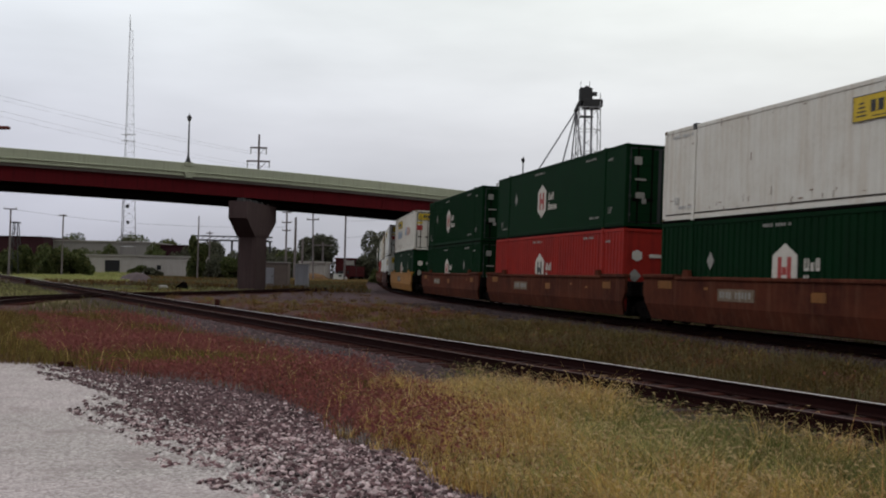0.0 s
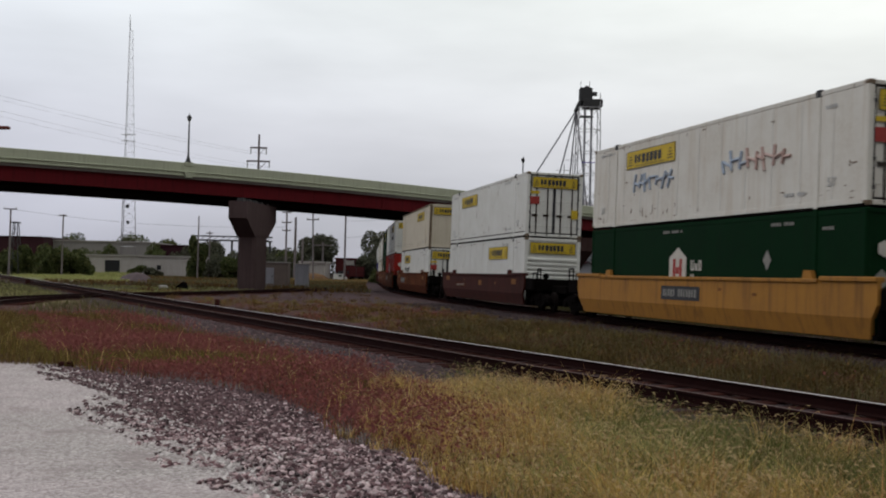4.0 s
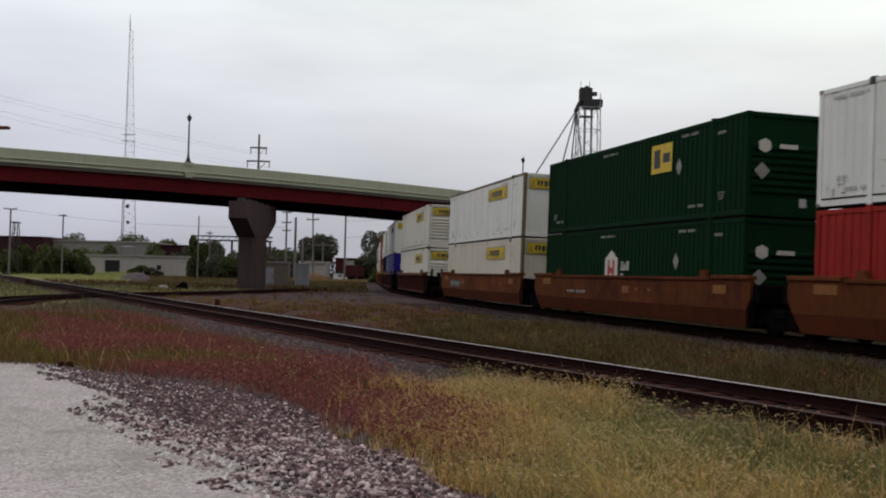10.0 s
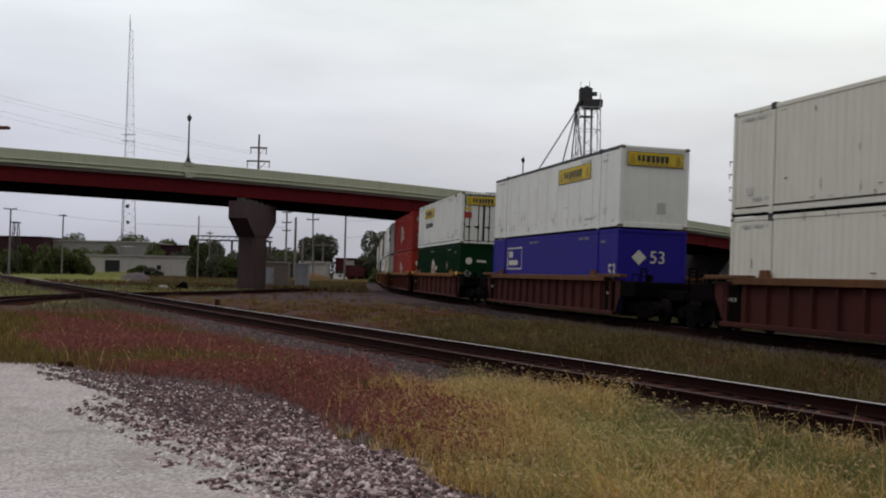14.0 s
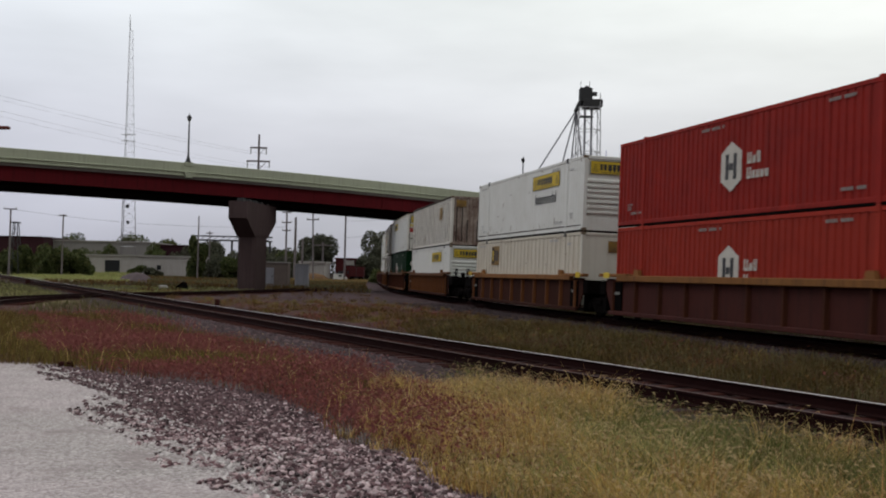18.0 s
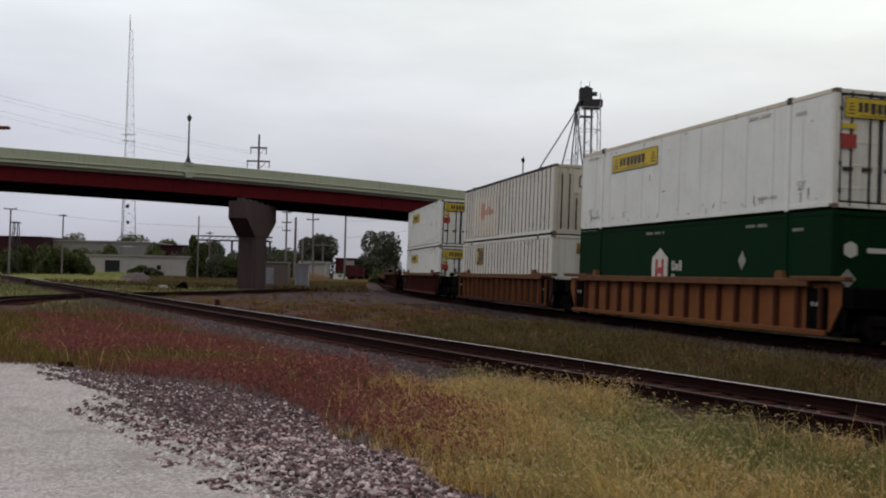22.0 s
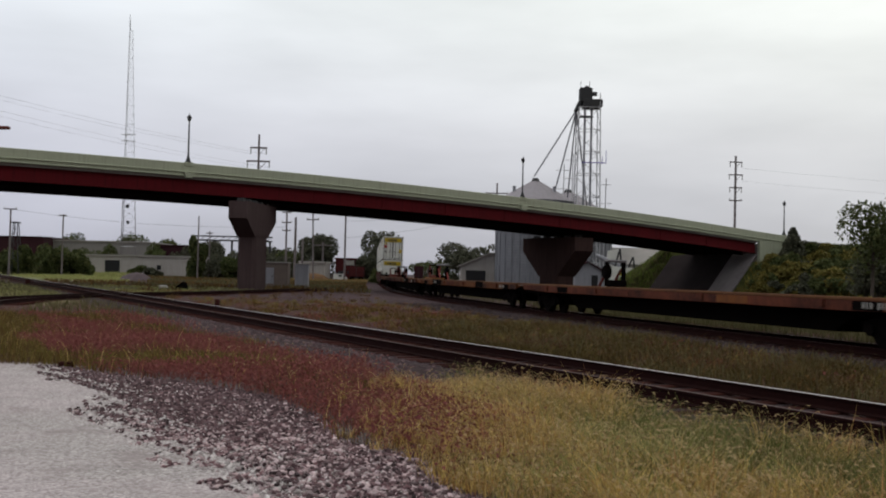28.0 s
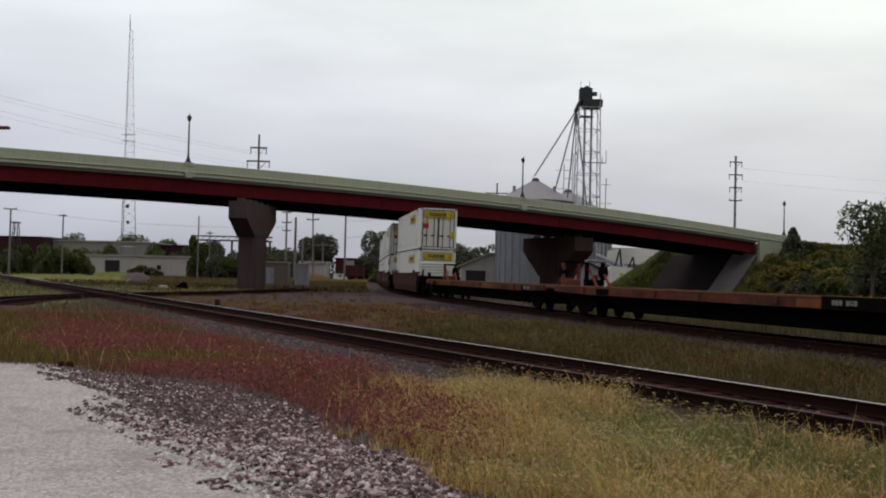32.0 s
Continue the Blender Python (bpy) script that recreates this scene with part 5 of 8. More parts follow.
def bridge_pt(x, back=0.0, dz=0.0):
    n = Vector((-BR_K, 1.0)).normalized() * back
    z = float(np.polyval(BR_POLY, np.clip(x, -45, 40)))
    if x > 40:
        z -= (x - 40) * 0.075
    if x < -45:
        z += (x + 45) * 0.02
    return (x + n.x, BR_A + BR_K * x + n.y, z + dz)


def build_bridge():
    root = tagged(base("road_bridge", EYE_SCALE), "long road bridge with red girders and pale green parapet", "bridge", kind="structure")
    line = [bridge_pt(x) for x in np.arange(-78, 39.1, 3.0)]
    wall = [bridge_pt(x) for x in np.arange(-78, 45.1, 3.0)]

    def strip(name, prof, material, label="", pts=line):
        return put(name, Build().sweep(prof, pts).mesh(name, material), root, None, label)
    strip("parapet", [(0.0, -0.78), (0.0, -0.04), (0.04, 0.0), (0.3, 0.0), (0.34, -0.04), (0.34, -0.9), (0.1, -0.9)], M_PARAPET, "pale green painted parapet", wall)
    strip("parapet", [(11.0, -0.9), (11.0, 0.0), (11.34, 0.0), (11.34, -0.9)], M_PARAPET, "pale green painted parapet", wall)
    strip("kerb_lip", [(-0.14, -0.86), (-0.14, -0.8), (-0.02, -0.76), (0.3, -0.76), (0.3, -0.86)], M_PARAPET, "pale lip along the parapet's foot", wall)
    strip("fascia", [(0.0, -1.1), (0.0, -0.87), (0.3, -0.87), (0.3, -1.1)], M_PARAPET, "", wall)
    strip("ledge", [(-0.12, -1.2), (-0.12, -1.12), (-0.02, -1.08), (0.3, -1.08), (0.3, -1.2)], M_PARAPET, "pale lip along the deck's edge", wall)
    strip("deck", [(0.12, -1.45), (0.12, -1.21), (0.3, -1.06), (11.0, -1.06), (11.35, -1.08), (11.35, -1.45)], M_CONC, "concrete bridge deck")
    for g in (0.5, 2.5, 4.5, 6.6, 8.7, 10.8):
        d = 1.24 if g < 1 else 1.5
        strip("girder", [(g - 0.22, -1.45 - d), (g + 0.22, -1.45 - d), (g + 0.22, -1.40 - d), (g + 0.015, -1.40 - d), (g + 0.015, -1.5), (g + 0.2, -1.5), (g + 0.2, -1.455), (g - 0.2, -1.455), (g - 0.2, -1.5), (g - 0.015, -1.5), (g - 0.015, -1.40 - d), (g - 0.22, -1.40 - d)], M_GIRDER if g < 1 else M_GIRDERIN, "bright red outer steel girder" if g < 1 else "inner girder coloured dark for the deck's shade")
    # unseen cross frames, added to keep light out between the girders
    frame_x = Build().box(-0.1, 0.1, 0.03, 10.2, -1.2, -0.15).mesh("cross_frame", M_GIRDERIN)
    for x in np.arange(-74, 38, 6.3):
        put("cross_frame", frame_x, root, pose(*bridge_pt(x, 0.5, -1.52), 0, 0, BR_TURN), "added cross frame blocking light between the girders")
    stiff = Build().box(-0.012, 0.012, -0.05, 0.0, -1.12, -0.0).mesh("stiffener", M_GIRDER)
    for x in np.arange(-50, 38, 6.3):
        put("stiffener", stiff, root, pose(*bridge_pt(x, 0.484, -1.51), 0, 0, BR_TURN))
    # joint caps where the parapet panels meet
    seam = Build().box(-0.02, 0.02, -0.012, 0.0, -0.88, -0.01).mesh("parapet_joint", M_PARAPET)
    for x in np.arange(-48, 45, 5.2):
        put("parapet_joint", seam, root, pose(*bridge_pt(x), 0, 0, BR_TURN))
    # brackets under the lamps
    for x in (-22.9, 8.45, 43.1):
        p = bridge_pt(x)
        put("lamp_bracket", cached("lbr", lambda: Build().prism([(-0.45, -0.9), (0.45, -0.9), (0.3, -1.35), (-0.3, -1.35)], 1, -0.35, 0.0).box(-0.4, 0.4, -0.08, 0.36, -0.3, 0.06, 0.02).mesh("lamp_bracket", M_PARAPET)), root, pose(*p, 0, 0, BR_TURN))
    return root


build_bridge()


def bridge_pier(x, y, top, turn, label, half=5.4, thick=0.85, stone=M_PIERC, neck=3.1):
    """Hammerhead pier: broad column, tapered cap under the girders."""
    root = tagged(base("bridge_pier", EYE_SCALE @ pose(x, y, 0, 0, 0, turn)), label, "bridge pier", "piers of the bridge")
    put("column", Build().prism([(-1.5, -thick), (1.5, -thick), (1.8, -thick + 0.3), (1.8, thick - 0.3), (1.5, thick), (-1.5, thick), (-1.8, thick - 0.3), (-1.8, -thick + 0.3)], 2, -0.6, top - neck + 0.2).mesh("column", stone), root)
    put("cap", Build().prism([(-half, top), (-half, top - 1.5), (-1.8, top - neck), (1.8, top - neck), (half, top - 1.5), (half, top)], 1, -thick, thick).mesh("cap", stone), root)
    for k in (-4.3, -2.1, 0, 2.1, 4.3):
        put("bearing", cached("bearing", lambda: Build().box(-0.3, 0.3, -0.3, 0.3, 0, 0.3, 0.02).mesh("bearing", M_DKMETAL)), root, pose(k * half / 5.4, 0, top))
    return root


bridge_pier(-17.5, 100.2, 7.66, 81.5, "grey-brown concrete hammerhead pier under the bridge", 4.3, 0.85)
bridge_pier(13.2, 126.3, 6.1, 121, "concrete hammerhead pier beside the grain bin, bridge shade in its colour", 5.0, 1.3, M_PIERD, 4.4)


def street_lamp(x, label):
    p = bridge_pt(x, 0.17)
    root = tagged(base("street_lamp", EYE_SCALE @ pose(*p)), label, "street lamp", "lamps along the bridge")
    put("post", Build().tube((0, 0, 0.5), (0, 0, 3.75), 0.085, 0.06, n=10).mesh("post", M_DKMETAL), root)
    put("base_collar", Build().tube((0, 0, 0.0), (0, 0, 0.25), 0.26, 0.22, n=12).tube((0, 0, 0.25), (0, 0, 0.6), 0.2, 0.1, n=12).mesh("base_collar", M_DKMETAL), root)
    put("lantern", Build().tube((0, 0, 3.75), (0, 0, 4.1), 0.12, 0.22, n=10).tube((0, 0, 4.1), (0, 0, 4.32), 0.24, 0.05, n=10).mesh("lantern", M_DKMETAL), root)
    put("finial", Build().tube((0, 0, 4.32), (0, 0, 4.46), 0.03, n=6).mesh("finial", M_DKMETAL), root)


for lx in (-22.9, 8.45, 43.1):
    street_lamp(lx, "dark post lamp on the bridge parapet")


# lamp whose arm reaches in from beside the drive
def arm_lamp():
    root = tagged(base("arm_lamp", pose(-28.3, 62.0, 0)), "brown cobra-head street lamp on a long arm", "street lamp")
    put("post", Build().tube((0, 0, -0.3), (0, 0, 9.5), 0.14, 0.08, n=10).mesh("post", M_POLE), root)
    put("arm", Build().tube((0, 0, 9.0), (2.4, 0, 9.35), 0.05, 0.04, n=8).mesh("arm", M_GALV), root)
    put("lamp_head", Build().box(2.3, 3.45, -0.18, 0.18, 9.27, 9.45, 0.05).mesh("lamp_head", M_HITCH), root)


arm_lamp()

# ---- embankment at the bridge's end ----
DX, DY = math.cos(radians(BR_TURN)), math.sin(radians(BR_TURN))
AB = bridge_pt(39.2)


def bank_pt(along, back):
    return AB[0] + DX * along - DY * back, AB[1] + DY * along + DX * back


def bank_z(x, y):
    hit = BANK_TREE.ray_cast(Vector((x, y, 40)), Vector((0, 0, -1)))[0]
    return max(hit.z, -0.1) if hit else -0.1


def build_bank():
    def top_z(a):
        return AB[2] - 1.3 - 0.03 * max(a, 0)
    b = Build()
    rows = []
    for a in np.arange(0, 230.1, 5.0):
        h = max(top_z(a), 0.4)
        low = h - 2.9 * min(max((9 - a) / 9, 0), 1)
        rows.append([(*bank_pt(a, -2.0 - h * 2.0), -0.5), (*bank_pt(a, -1.0 - h), low * 0.5), (*bank_pt(a, -0.5), low), (*bank_pt(a, 15.2), h), (*bank_pt(a, 15.2 + h), h * 0.5), (*bank_pt(a, 16.2 + h * 2), -0.5)])
    h = top_z(0)
    front = [(*bank_pt(-4.0, -8.5), -0.5), (*bank_pt(-2.8, -2.6), h * 0.3), (*bank_pt(-0.6, 0.1), h * 0.62), (*bank_pt(-0.6, 15.0), h * 0.62), (*bank_pt(-4.5, 17.0), h * 0.3), (*bank_pt(-8.5, 20.0), -0.5)]
    rows.insert(0, front)
    rows.insert(0, [(*bank_pt(-4.0, -8.5), -0.6), (*bank_pt(-5.0, -2.6), -0.6), (*bank_pt(-4.9, 0.1), -0.6), (*bank_pt(-4.9, 15.0), -0.6), (*bank_pt(-7.0, 17.0), -0.6), (*bank_pt(-8.5, 20.0), -0.6)])
    pts = [p for r in rows for p in r]
    n = 6
    fs = [(i * n + j, i * n + j + 1, (i + 1) * n + j + 1, (i + 1) * n + j) for i in range(len(rows) - 1) for j in range(n - 1)]
    b.poly(pts, fs)
    global BANK_TREE
    BANK_TREE = BVHTree.FromPolygons(b.v, b.f)
    bank = put("embankment", b.mesh("embankment", M_BANK, smooth=False), None, EYE_SCALE)
    tagged(bank, "grassy road embankment behind the bridge's end", "embankment", kind="structure")
    # concrete slope paving below the abutment; inner slabs carry shade in their colour
    sl = Build()
    pave = tagged(base("slope_paving", EYE_SCALE), "grey concrete slope paving under the bridge", "paving", kind="structure")
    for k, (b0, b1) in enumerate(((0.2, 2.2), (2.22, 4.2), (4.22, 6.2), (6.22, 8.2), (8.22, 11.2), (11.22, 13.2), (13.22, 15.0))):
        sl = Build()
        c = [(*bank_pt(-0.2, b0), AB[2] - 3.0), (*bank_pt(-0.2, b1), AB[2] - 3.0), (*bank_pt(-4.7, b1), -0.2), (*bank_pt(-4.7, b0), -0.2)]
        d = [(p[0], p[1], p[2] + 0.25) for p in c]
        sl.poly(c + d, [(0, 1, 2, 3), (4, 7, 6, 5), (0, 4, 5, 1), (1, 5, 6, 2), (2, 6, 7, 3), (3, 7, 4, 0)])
        put("slab", sl.mesh("slab", M_SLOPE if k < 2 else M_SLOPE_SHADE), pave)
    ab = tagged(base("abutment", EYE_SCALE @ pose(AB[0], AB[1], 0, 0, 0, BR_TURN)), "pale concrete bridge abutment with wing wall", "abutment", kind="structure")
    put("seat_wall", Build().box(0.1, 0.9, 0.02, 11.3, 0.0, AB[2] - 1.5).mesh("seat_wall", M_CONC), ab)
    put("wing_wall", Build().prism([(0.0, AB[2] - 1.16), (0.0, AB[2] - 4.2), (1.6, AB[2] - 4.4), (5.6, AB[2] - 2.4), (5.6, AB[2] - 1.3)], 1, -0.1, 0.3).mesh("wing_wall", M_PARAPET), ab)
    put("pilaster", Build().box(-0.1, 1.1, -0.2, 0.1, AB[2] - 4.3, AB[2] - 1.25, 0.02).mesh("pilaster", M_PARAPET), ab)


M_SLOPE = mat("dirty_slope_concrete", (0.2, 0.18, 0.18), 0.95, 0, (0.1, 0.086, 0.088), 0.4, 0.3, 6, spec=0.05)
# darker copy of the slope concrete, for the shade under the bridge
M_SLOPE_SHADE = mat("soot_black_slope_concrete", (0.03, 0.024, 0.024), 0.95, 0, (0.016, 0.013, 0.013), 0.4, 0.3, 6, spec=0.03)
M_BANK = mat("bank_grass", (0.06, 0.068, 0.02), 0.95, 0, (0.03, 0.03, 0.012), 0.35, 0.6, 6, spec=0.05)
build_bank()


# ---- grain bins and elevator tower ----
def grain_bin(x, y, r, eave, peak, label):
    root = tagged(base("grain_bin", pose(x, y, 0)), label, "grain bin", "grain bins")
    n = 96
    b = Build()
    rows = int((eave + 0.3) / 0.42)
    pts, fs = [], []
    for k in range(rows * 2 + 1):
        z = -0.3 + (eave + 0.3) * k / (rows * 2)
        rr = r + (0.02 if k % 2 else -0.01)
        pts += [(rr * math.cos(2 * math.pi * i / n), rr * math.sin(2 * math.pi * i / n), z) for i in range(n)]
    for k in range(rows * 2):
        fs += [(k * n + i, k * n + (i + 1) % n, (k + 1) * n + (i + 1) % n, (k + 1) * n + i) for i in range(n)]
    b.poly(pts, fs)
    put("shell", b.mesh("shell", M_BIN), root)
    for i in range(28):
        t = 2 * math.pi * i / 28
        put("stiffener", cached(("bst", eave), lambda: Build().box(0, 0.09, -0.06, 0.06, -0.3, eave).mesh("stiffener", M_BIN)), root, pose((r + 0.01) * math.cos(t), (r + 0.01) * math.sin(t), 0, 0, 0, math.degrees(t)))
    rb = Build()
    m = 40
    ring = [(1.03 * r, eave - 0.05), (0.66 * r, eave + (peak - eave) * 0.4), (0.1 * r, peak)]
    pts = [(rr * math.cos(2 * math.pi * i / m), rr * math.sin(2 * math.pi * i / m), z + (0.05 if i % 2 else 0)) for rr, z in ring for i in range(m)]
    fs = [(k * m + i, k * m + (i + 1) % m, (k + 1) * m + (i + 1) % m, (k + 1) * m + i) for k in range(2) for i in range(m)]
    fs.append(tuple(2 * m + i for i in range(m)))
    put("roof", rb.poly(pts, fs).mesh("roof", M_BINROOF), root, None, "conical ribbed metal roof")
    put("cap", Build().tube((0, 0, peak - 0.1), (0, 0, peak + 0.5), 0.12 * r, 0.07 * r, n=12).mesh("cap", M_DKMETAL), root)
    for t in (200, 320):
        a = radians(t)
        put("roof_vent", cached("rvent", lambda: Build().tube((0, 0, 0), (0, 0, 0.8), 0.25, n=10).tube((0, 0, 0.8), (0, 0, 0.95), 0.4, 0.1, n=10).mesh("roof_vent", M_GALV)), root, pose(0.6 * r * math.cos(a), 0.6 * r * math.sin(a), eave + (peak - eave) * 0.43))
    return root


M_BINROOF = mat("bin_roof_metal", (0.27, 0.25, 0.27), 0.6, 0.2, (0.19, 0.175, 0.19), 1.5, 0.1, 10, (0.3, 0.2, 0.22), 0.4)
grain_bin(14.1, 169.0, 5.95, 13.25, 16.4, "galvanised steel grain bin with conical roof")
grain_bin(21.6, 190.0, 7.6, 12.4, 16.4, "larger galvanised grain bin standing behind another")


def leg_tower():
    root = tagged(base("elevator_tower", pose(22.5, 172, 0)), "steel grain elevator tower with dark head house and spouts", "elevator tower")
    H = 28.4
    w0, w1 = 2.0, 1.65
    def corner(i, z):
        w = w0 + (w1 - w0) * z / H
        return ((-w if i in (0, 3) else w), (-w if i in (0, 1) else w), z)
    for i in range(4):
        put("leg", Build().tube(corner(i, -0.3), corner(i, H + (2.2 if i == 1 else 0)), 0.1, 0.08, n=6).mesh("leg", M_MAST), root)
    zs = np.linspace(0.5, H, 9)
    for a, c in zip(zs[:-1], zs[1:]):
        for i in range(4):
            j = (i + 1) % 4
            put("girt", Build().tube(corner(i, c), corner(j, c), 0.06, n=5).mesh("girt", M_MAST), root)
            put("brace", Build().tube(corner(i, a), corner(j, c), 0.045, n=5).mesh("brace", M_MAST), root)
    for k, x in enumerate((-0.55, 0.5)):
        put("elevator_leg", Build().box(x - 0.15, x + 0.15, -0.2, 0.2, 0.0, H + 0.5).mesh("elevator_leg", M_GALV), root)
    put("head_house", Build().box(-1.5, 0.5, -0.9, 0.9, H + 0.9, H + 3.2, 0.12).mesh("head_house", M_DKMETAL), root)
    put("head_cover", Build().tube((-0.4, -0.7, H + 3.0), (-0.4, 0.7, H + 3.0), 0.5, n=14).mesh("head_cover", M_DKMETAL), root)
    put("motor", Build().box(0.5, 1.3, -0.5, 0.3, H + 2.0, H + 2.6, 0.06).mesh("motor", M_DKMETAL), root)
    put("platform", Build().box(-0.9, 2.0, -1.7, 1.7, H + 0.1, H + 1.25, 0.04).mesh("platform", M_DKMETAL), root)
    put("work_deck", Build().box(-1.5, 0.6, -1.5, -0.5, H - 1.6, H - 1.35, 0.03).mesh("work_deck", M_DKMETAL), root)
    for x in (-1.3, 0.1):
        put("aerial", Build().tube((x, 0, H + 3.1), (x, 0, H + 4.4), 0.035, n=5).mesh("aerial", M_DKMETAL), root)
    put("distributor", Build().tube((-1.2, 0, H + 0.9), (-2.1, 0, H - 0.6), 0.5, 0.3, n=10).mesh("distributor", M_DKMETAL), root)
    src = (-1.9, 0, H - 0.3)
    for dst in ((-8.6, -3.0, 17.2), (-5.5, 1.0, 13.0), (-1.6, 14.0, 13.2), (2.6, 10.0, 4.0)):
        put("spout", Build().tube(src, dst, 0.12, n=8).mesh("spout", M_GALV), root)
    # outrigger poles with cross pieces
    for x, y, top in ((-2.2, 3.0, 21.5), (-3.4, 5.0, 20.0), (3.1, 2.5, 17.6)):
        put("mast", Build().tube((x, y, -0.3), (x + 0.3, y, top), 0.08, n=6).mesh("mast", M_MAST), root)
        for z in (top - 1.0, top - 4.0):
            put("cross_piece", Build().tube((x - 1.0, y, z), (x + 1.2, y, z), 0.05, n=5).mesh("cross_piece", M_MAST), root)
    put("blue_railing", Build().tube((-1.2, -2.2, 19.6), (2.6, -2.2, 19.6), 0.07, n=6).tube((2.6, -2.2, 19.4), (2.6, -2.2, 21.6), 0.05, n=6).tube((2.0, -2.2, 19.4), (2.0, -2.2, 20.6), 0.05, n=6).mesh("blue_railing", M_BLUERAIL), root)


M_BLUERAIL = mat("violet_blue_paint", (0.16, 0.12, 0.45), 0.6, 0, (0.14, 0.12, 0.3), 3)
leg_tower()


# ---- radio mast ----
def radio_mast():
    root = tagged(base("radio_mast", pose(-69.6, 240, 0)), "tall pale grey lattice radio mast", "radio mast")
    H = 54.0
    def c(i, z):
        w = 1.75 * (1 - z / H) + 0.42
        t = 2 * math.pi * i / 3 + 0.4
        return (w * math.cos(t) - 0.009 * z, w * math.sin(t), z)
    for i in range(3):
        b = Build()
        b.tube(c(i, 19), c(i, H), 0.065, 0.045, n=5)
        put("leg", b.mesh("leg", M_MASTW), root)
        put("leg", Build().tube(c(i, -0.3), c(i, 19), 0.09, 0.07, n=5).mesh("leg", M_MASTD), root, None, "dark lower mast leg")
    zs = np.linspace(0, H, 27)
    for a, d in zip(zs[:-1], zs[1:]):
        for i in range(3):
            put("brace", Build().tube(c(i, a), c((i + 1) % 3, d), 0.03, n=4).mesh("brace", M_MASTW if a > 19 else M_MASTD), root)
        put("girt", Build().tube(c(0, d), c(1, d), 0.035, n=4).tube(c(1, d), c(2, d), 0.035, n=4).tube(c(2, d), c(0, d), 0.035, n=4).mesh("girt", M_MASTW), root)
    put("whip", Build().tube((-0.65, 0, H), (-0.75, 0, H + 3.6), 0.12, 0.05, n=6).mesh("whip", M_DKMETAL), root)
    for z in (29.5, 30.9):
        put("aerial_bar", Build().tube((-1.55 - 0.37, 0, z), (1.35, 0, z), 0.08, n=6).mesh("aerial_bar", M_MAST), root)
    for x, z, r in ((0.3, 15.0, 0.7), (-0.7, 17.0, 0.6), (0.5, 11.5, 0.6)):
        put("dish", Build().tube((x, -1.4, z), (x, -1.15, z), r * 0.6, r * 0.4, n=14).mesh("dish", M_DKMETAL), root)


M_MASTD = mat("dull_mast_steel", (0.16, 0.145, 0.15), 0.8, 0.1, (0.1, 0.085, 0.085), 2)
M_MASTW = mat("pale_mast_steel", (0.7, 0.71, 0.76), 0.6, 0.0, (0.58, 0.59, 0.64), 2)
radio_mast()


# ---- poles and wires ----
def utility_pole(x, y, top, arms, label, r=0.16, lean=0.0, ins=True):
    root = tagged(base("utility_pole", pose(x, y, 0, 0, lean, 0)), label, "utility pole", "utility poles")
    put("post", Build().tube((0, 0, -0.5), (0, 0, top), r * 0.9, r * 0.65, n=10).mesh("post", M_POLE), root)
    for z, w, two in arms:
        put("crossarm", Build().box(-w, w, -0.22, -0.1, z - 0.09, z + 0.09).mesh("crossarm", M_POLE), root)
        if ins:
            for k in (-w + 0.1, w - 0.1):
                d = -0.75 if two else 0.3
                put("insulator", Build().tube((k, -0.16, z), (k, -0.16, z + d), 0.07, n=6).mesh("insulator", M_GREYLET), root)
        if two:
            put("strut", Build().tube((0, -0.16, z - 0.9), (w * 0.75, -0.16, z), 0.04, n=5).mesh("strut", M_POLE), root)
    return root


utility_pole(-21.4, 125, 17.2, [(15.65, 0.98, True), (14.1, 1.35, True)], "wooden utility pole with two crossarms behind the bridge", 0.17)
utility_pole(9.2, 190, 17.8, [(16.0, 1.9, False)], "wooden utility pole with one crossarm near the bins", 0.2)
utility_pole(45.4, 170, 21.2, [(20.2, 1.0, True), (18.2, 1.1, True), (16.2, 1.0, True), (14.2, 1.0, False)], "tall pole with four short crossarms", 0.24)
utility_pole(-25.9, 180, 13.0, [(11.3, 0.8, False), (9.6, 0.8, False), (8.3, 0.7, False)], "steel signal pole with short brackets", 0.2)
utility_pole(-24.4, 180, 10.5, [], "bare dark wooden pole", 0.28)
utility_pole(-21.3, 180, 12.5, [(10.2, 1.0, False)], "thin leaning utility pole", 0.16, -1.5)
utility_pole(-16.35, 182, 14.0, [], "dark wooden pole beside a round tree", 0.2)
utility_pole(-71.5, 180, 10.9, [(10.8, 1.1, False)], "utility pole with flat top crossarm", 0.2)
utility_pole(-62.8, 180, 10.2, [(9.9, 0.6, False)], "thin utility pole behind the long building", 0.16)
utility_pole(-40.4, 180, 10.4, [], "thin bare pole by a leafy tree", 0.15)
utility_pole(-42.8, 200, 8.6, [(8.2, 0.6, False)], "distant thin utility pole", 0.14)
utility_pole(-22.0, 200, 7.0, [(6.5, 2.0, False)], "distant utility pole with wide crossarm", 0.2)
utility_pole(-20.6, 160, 6.4, [], "short dark post beyond the tracks", 0.2)


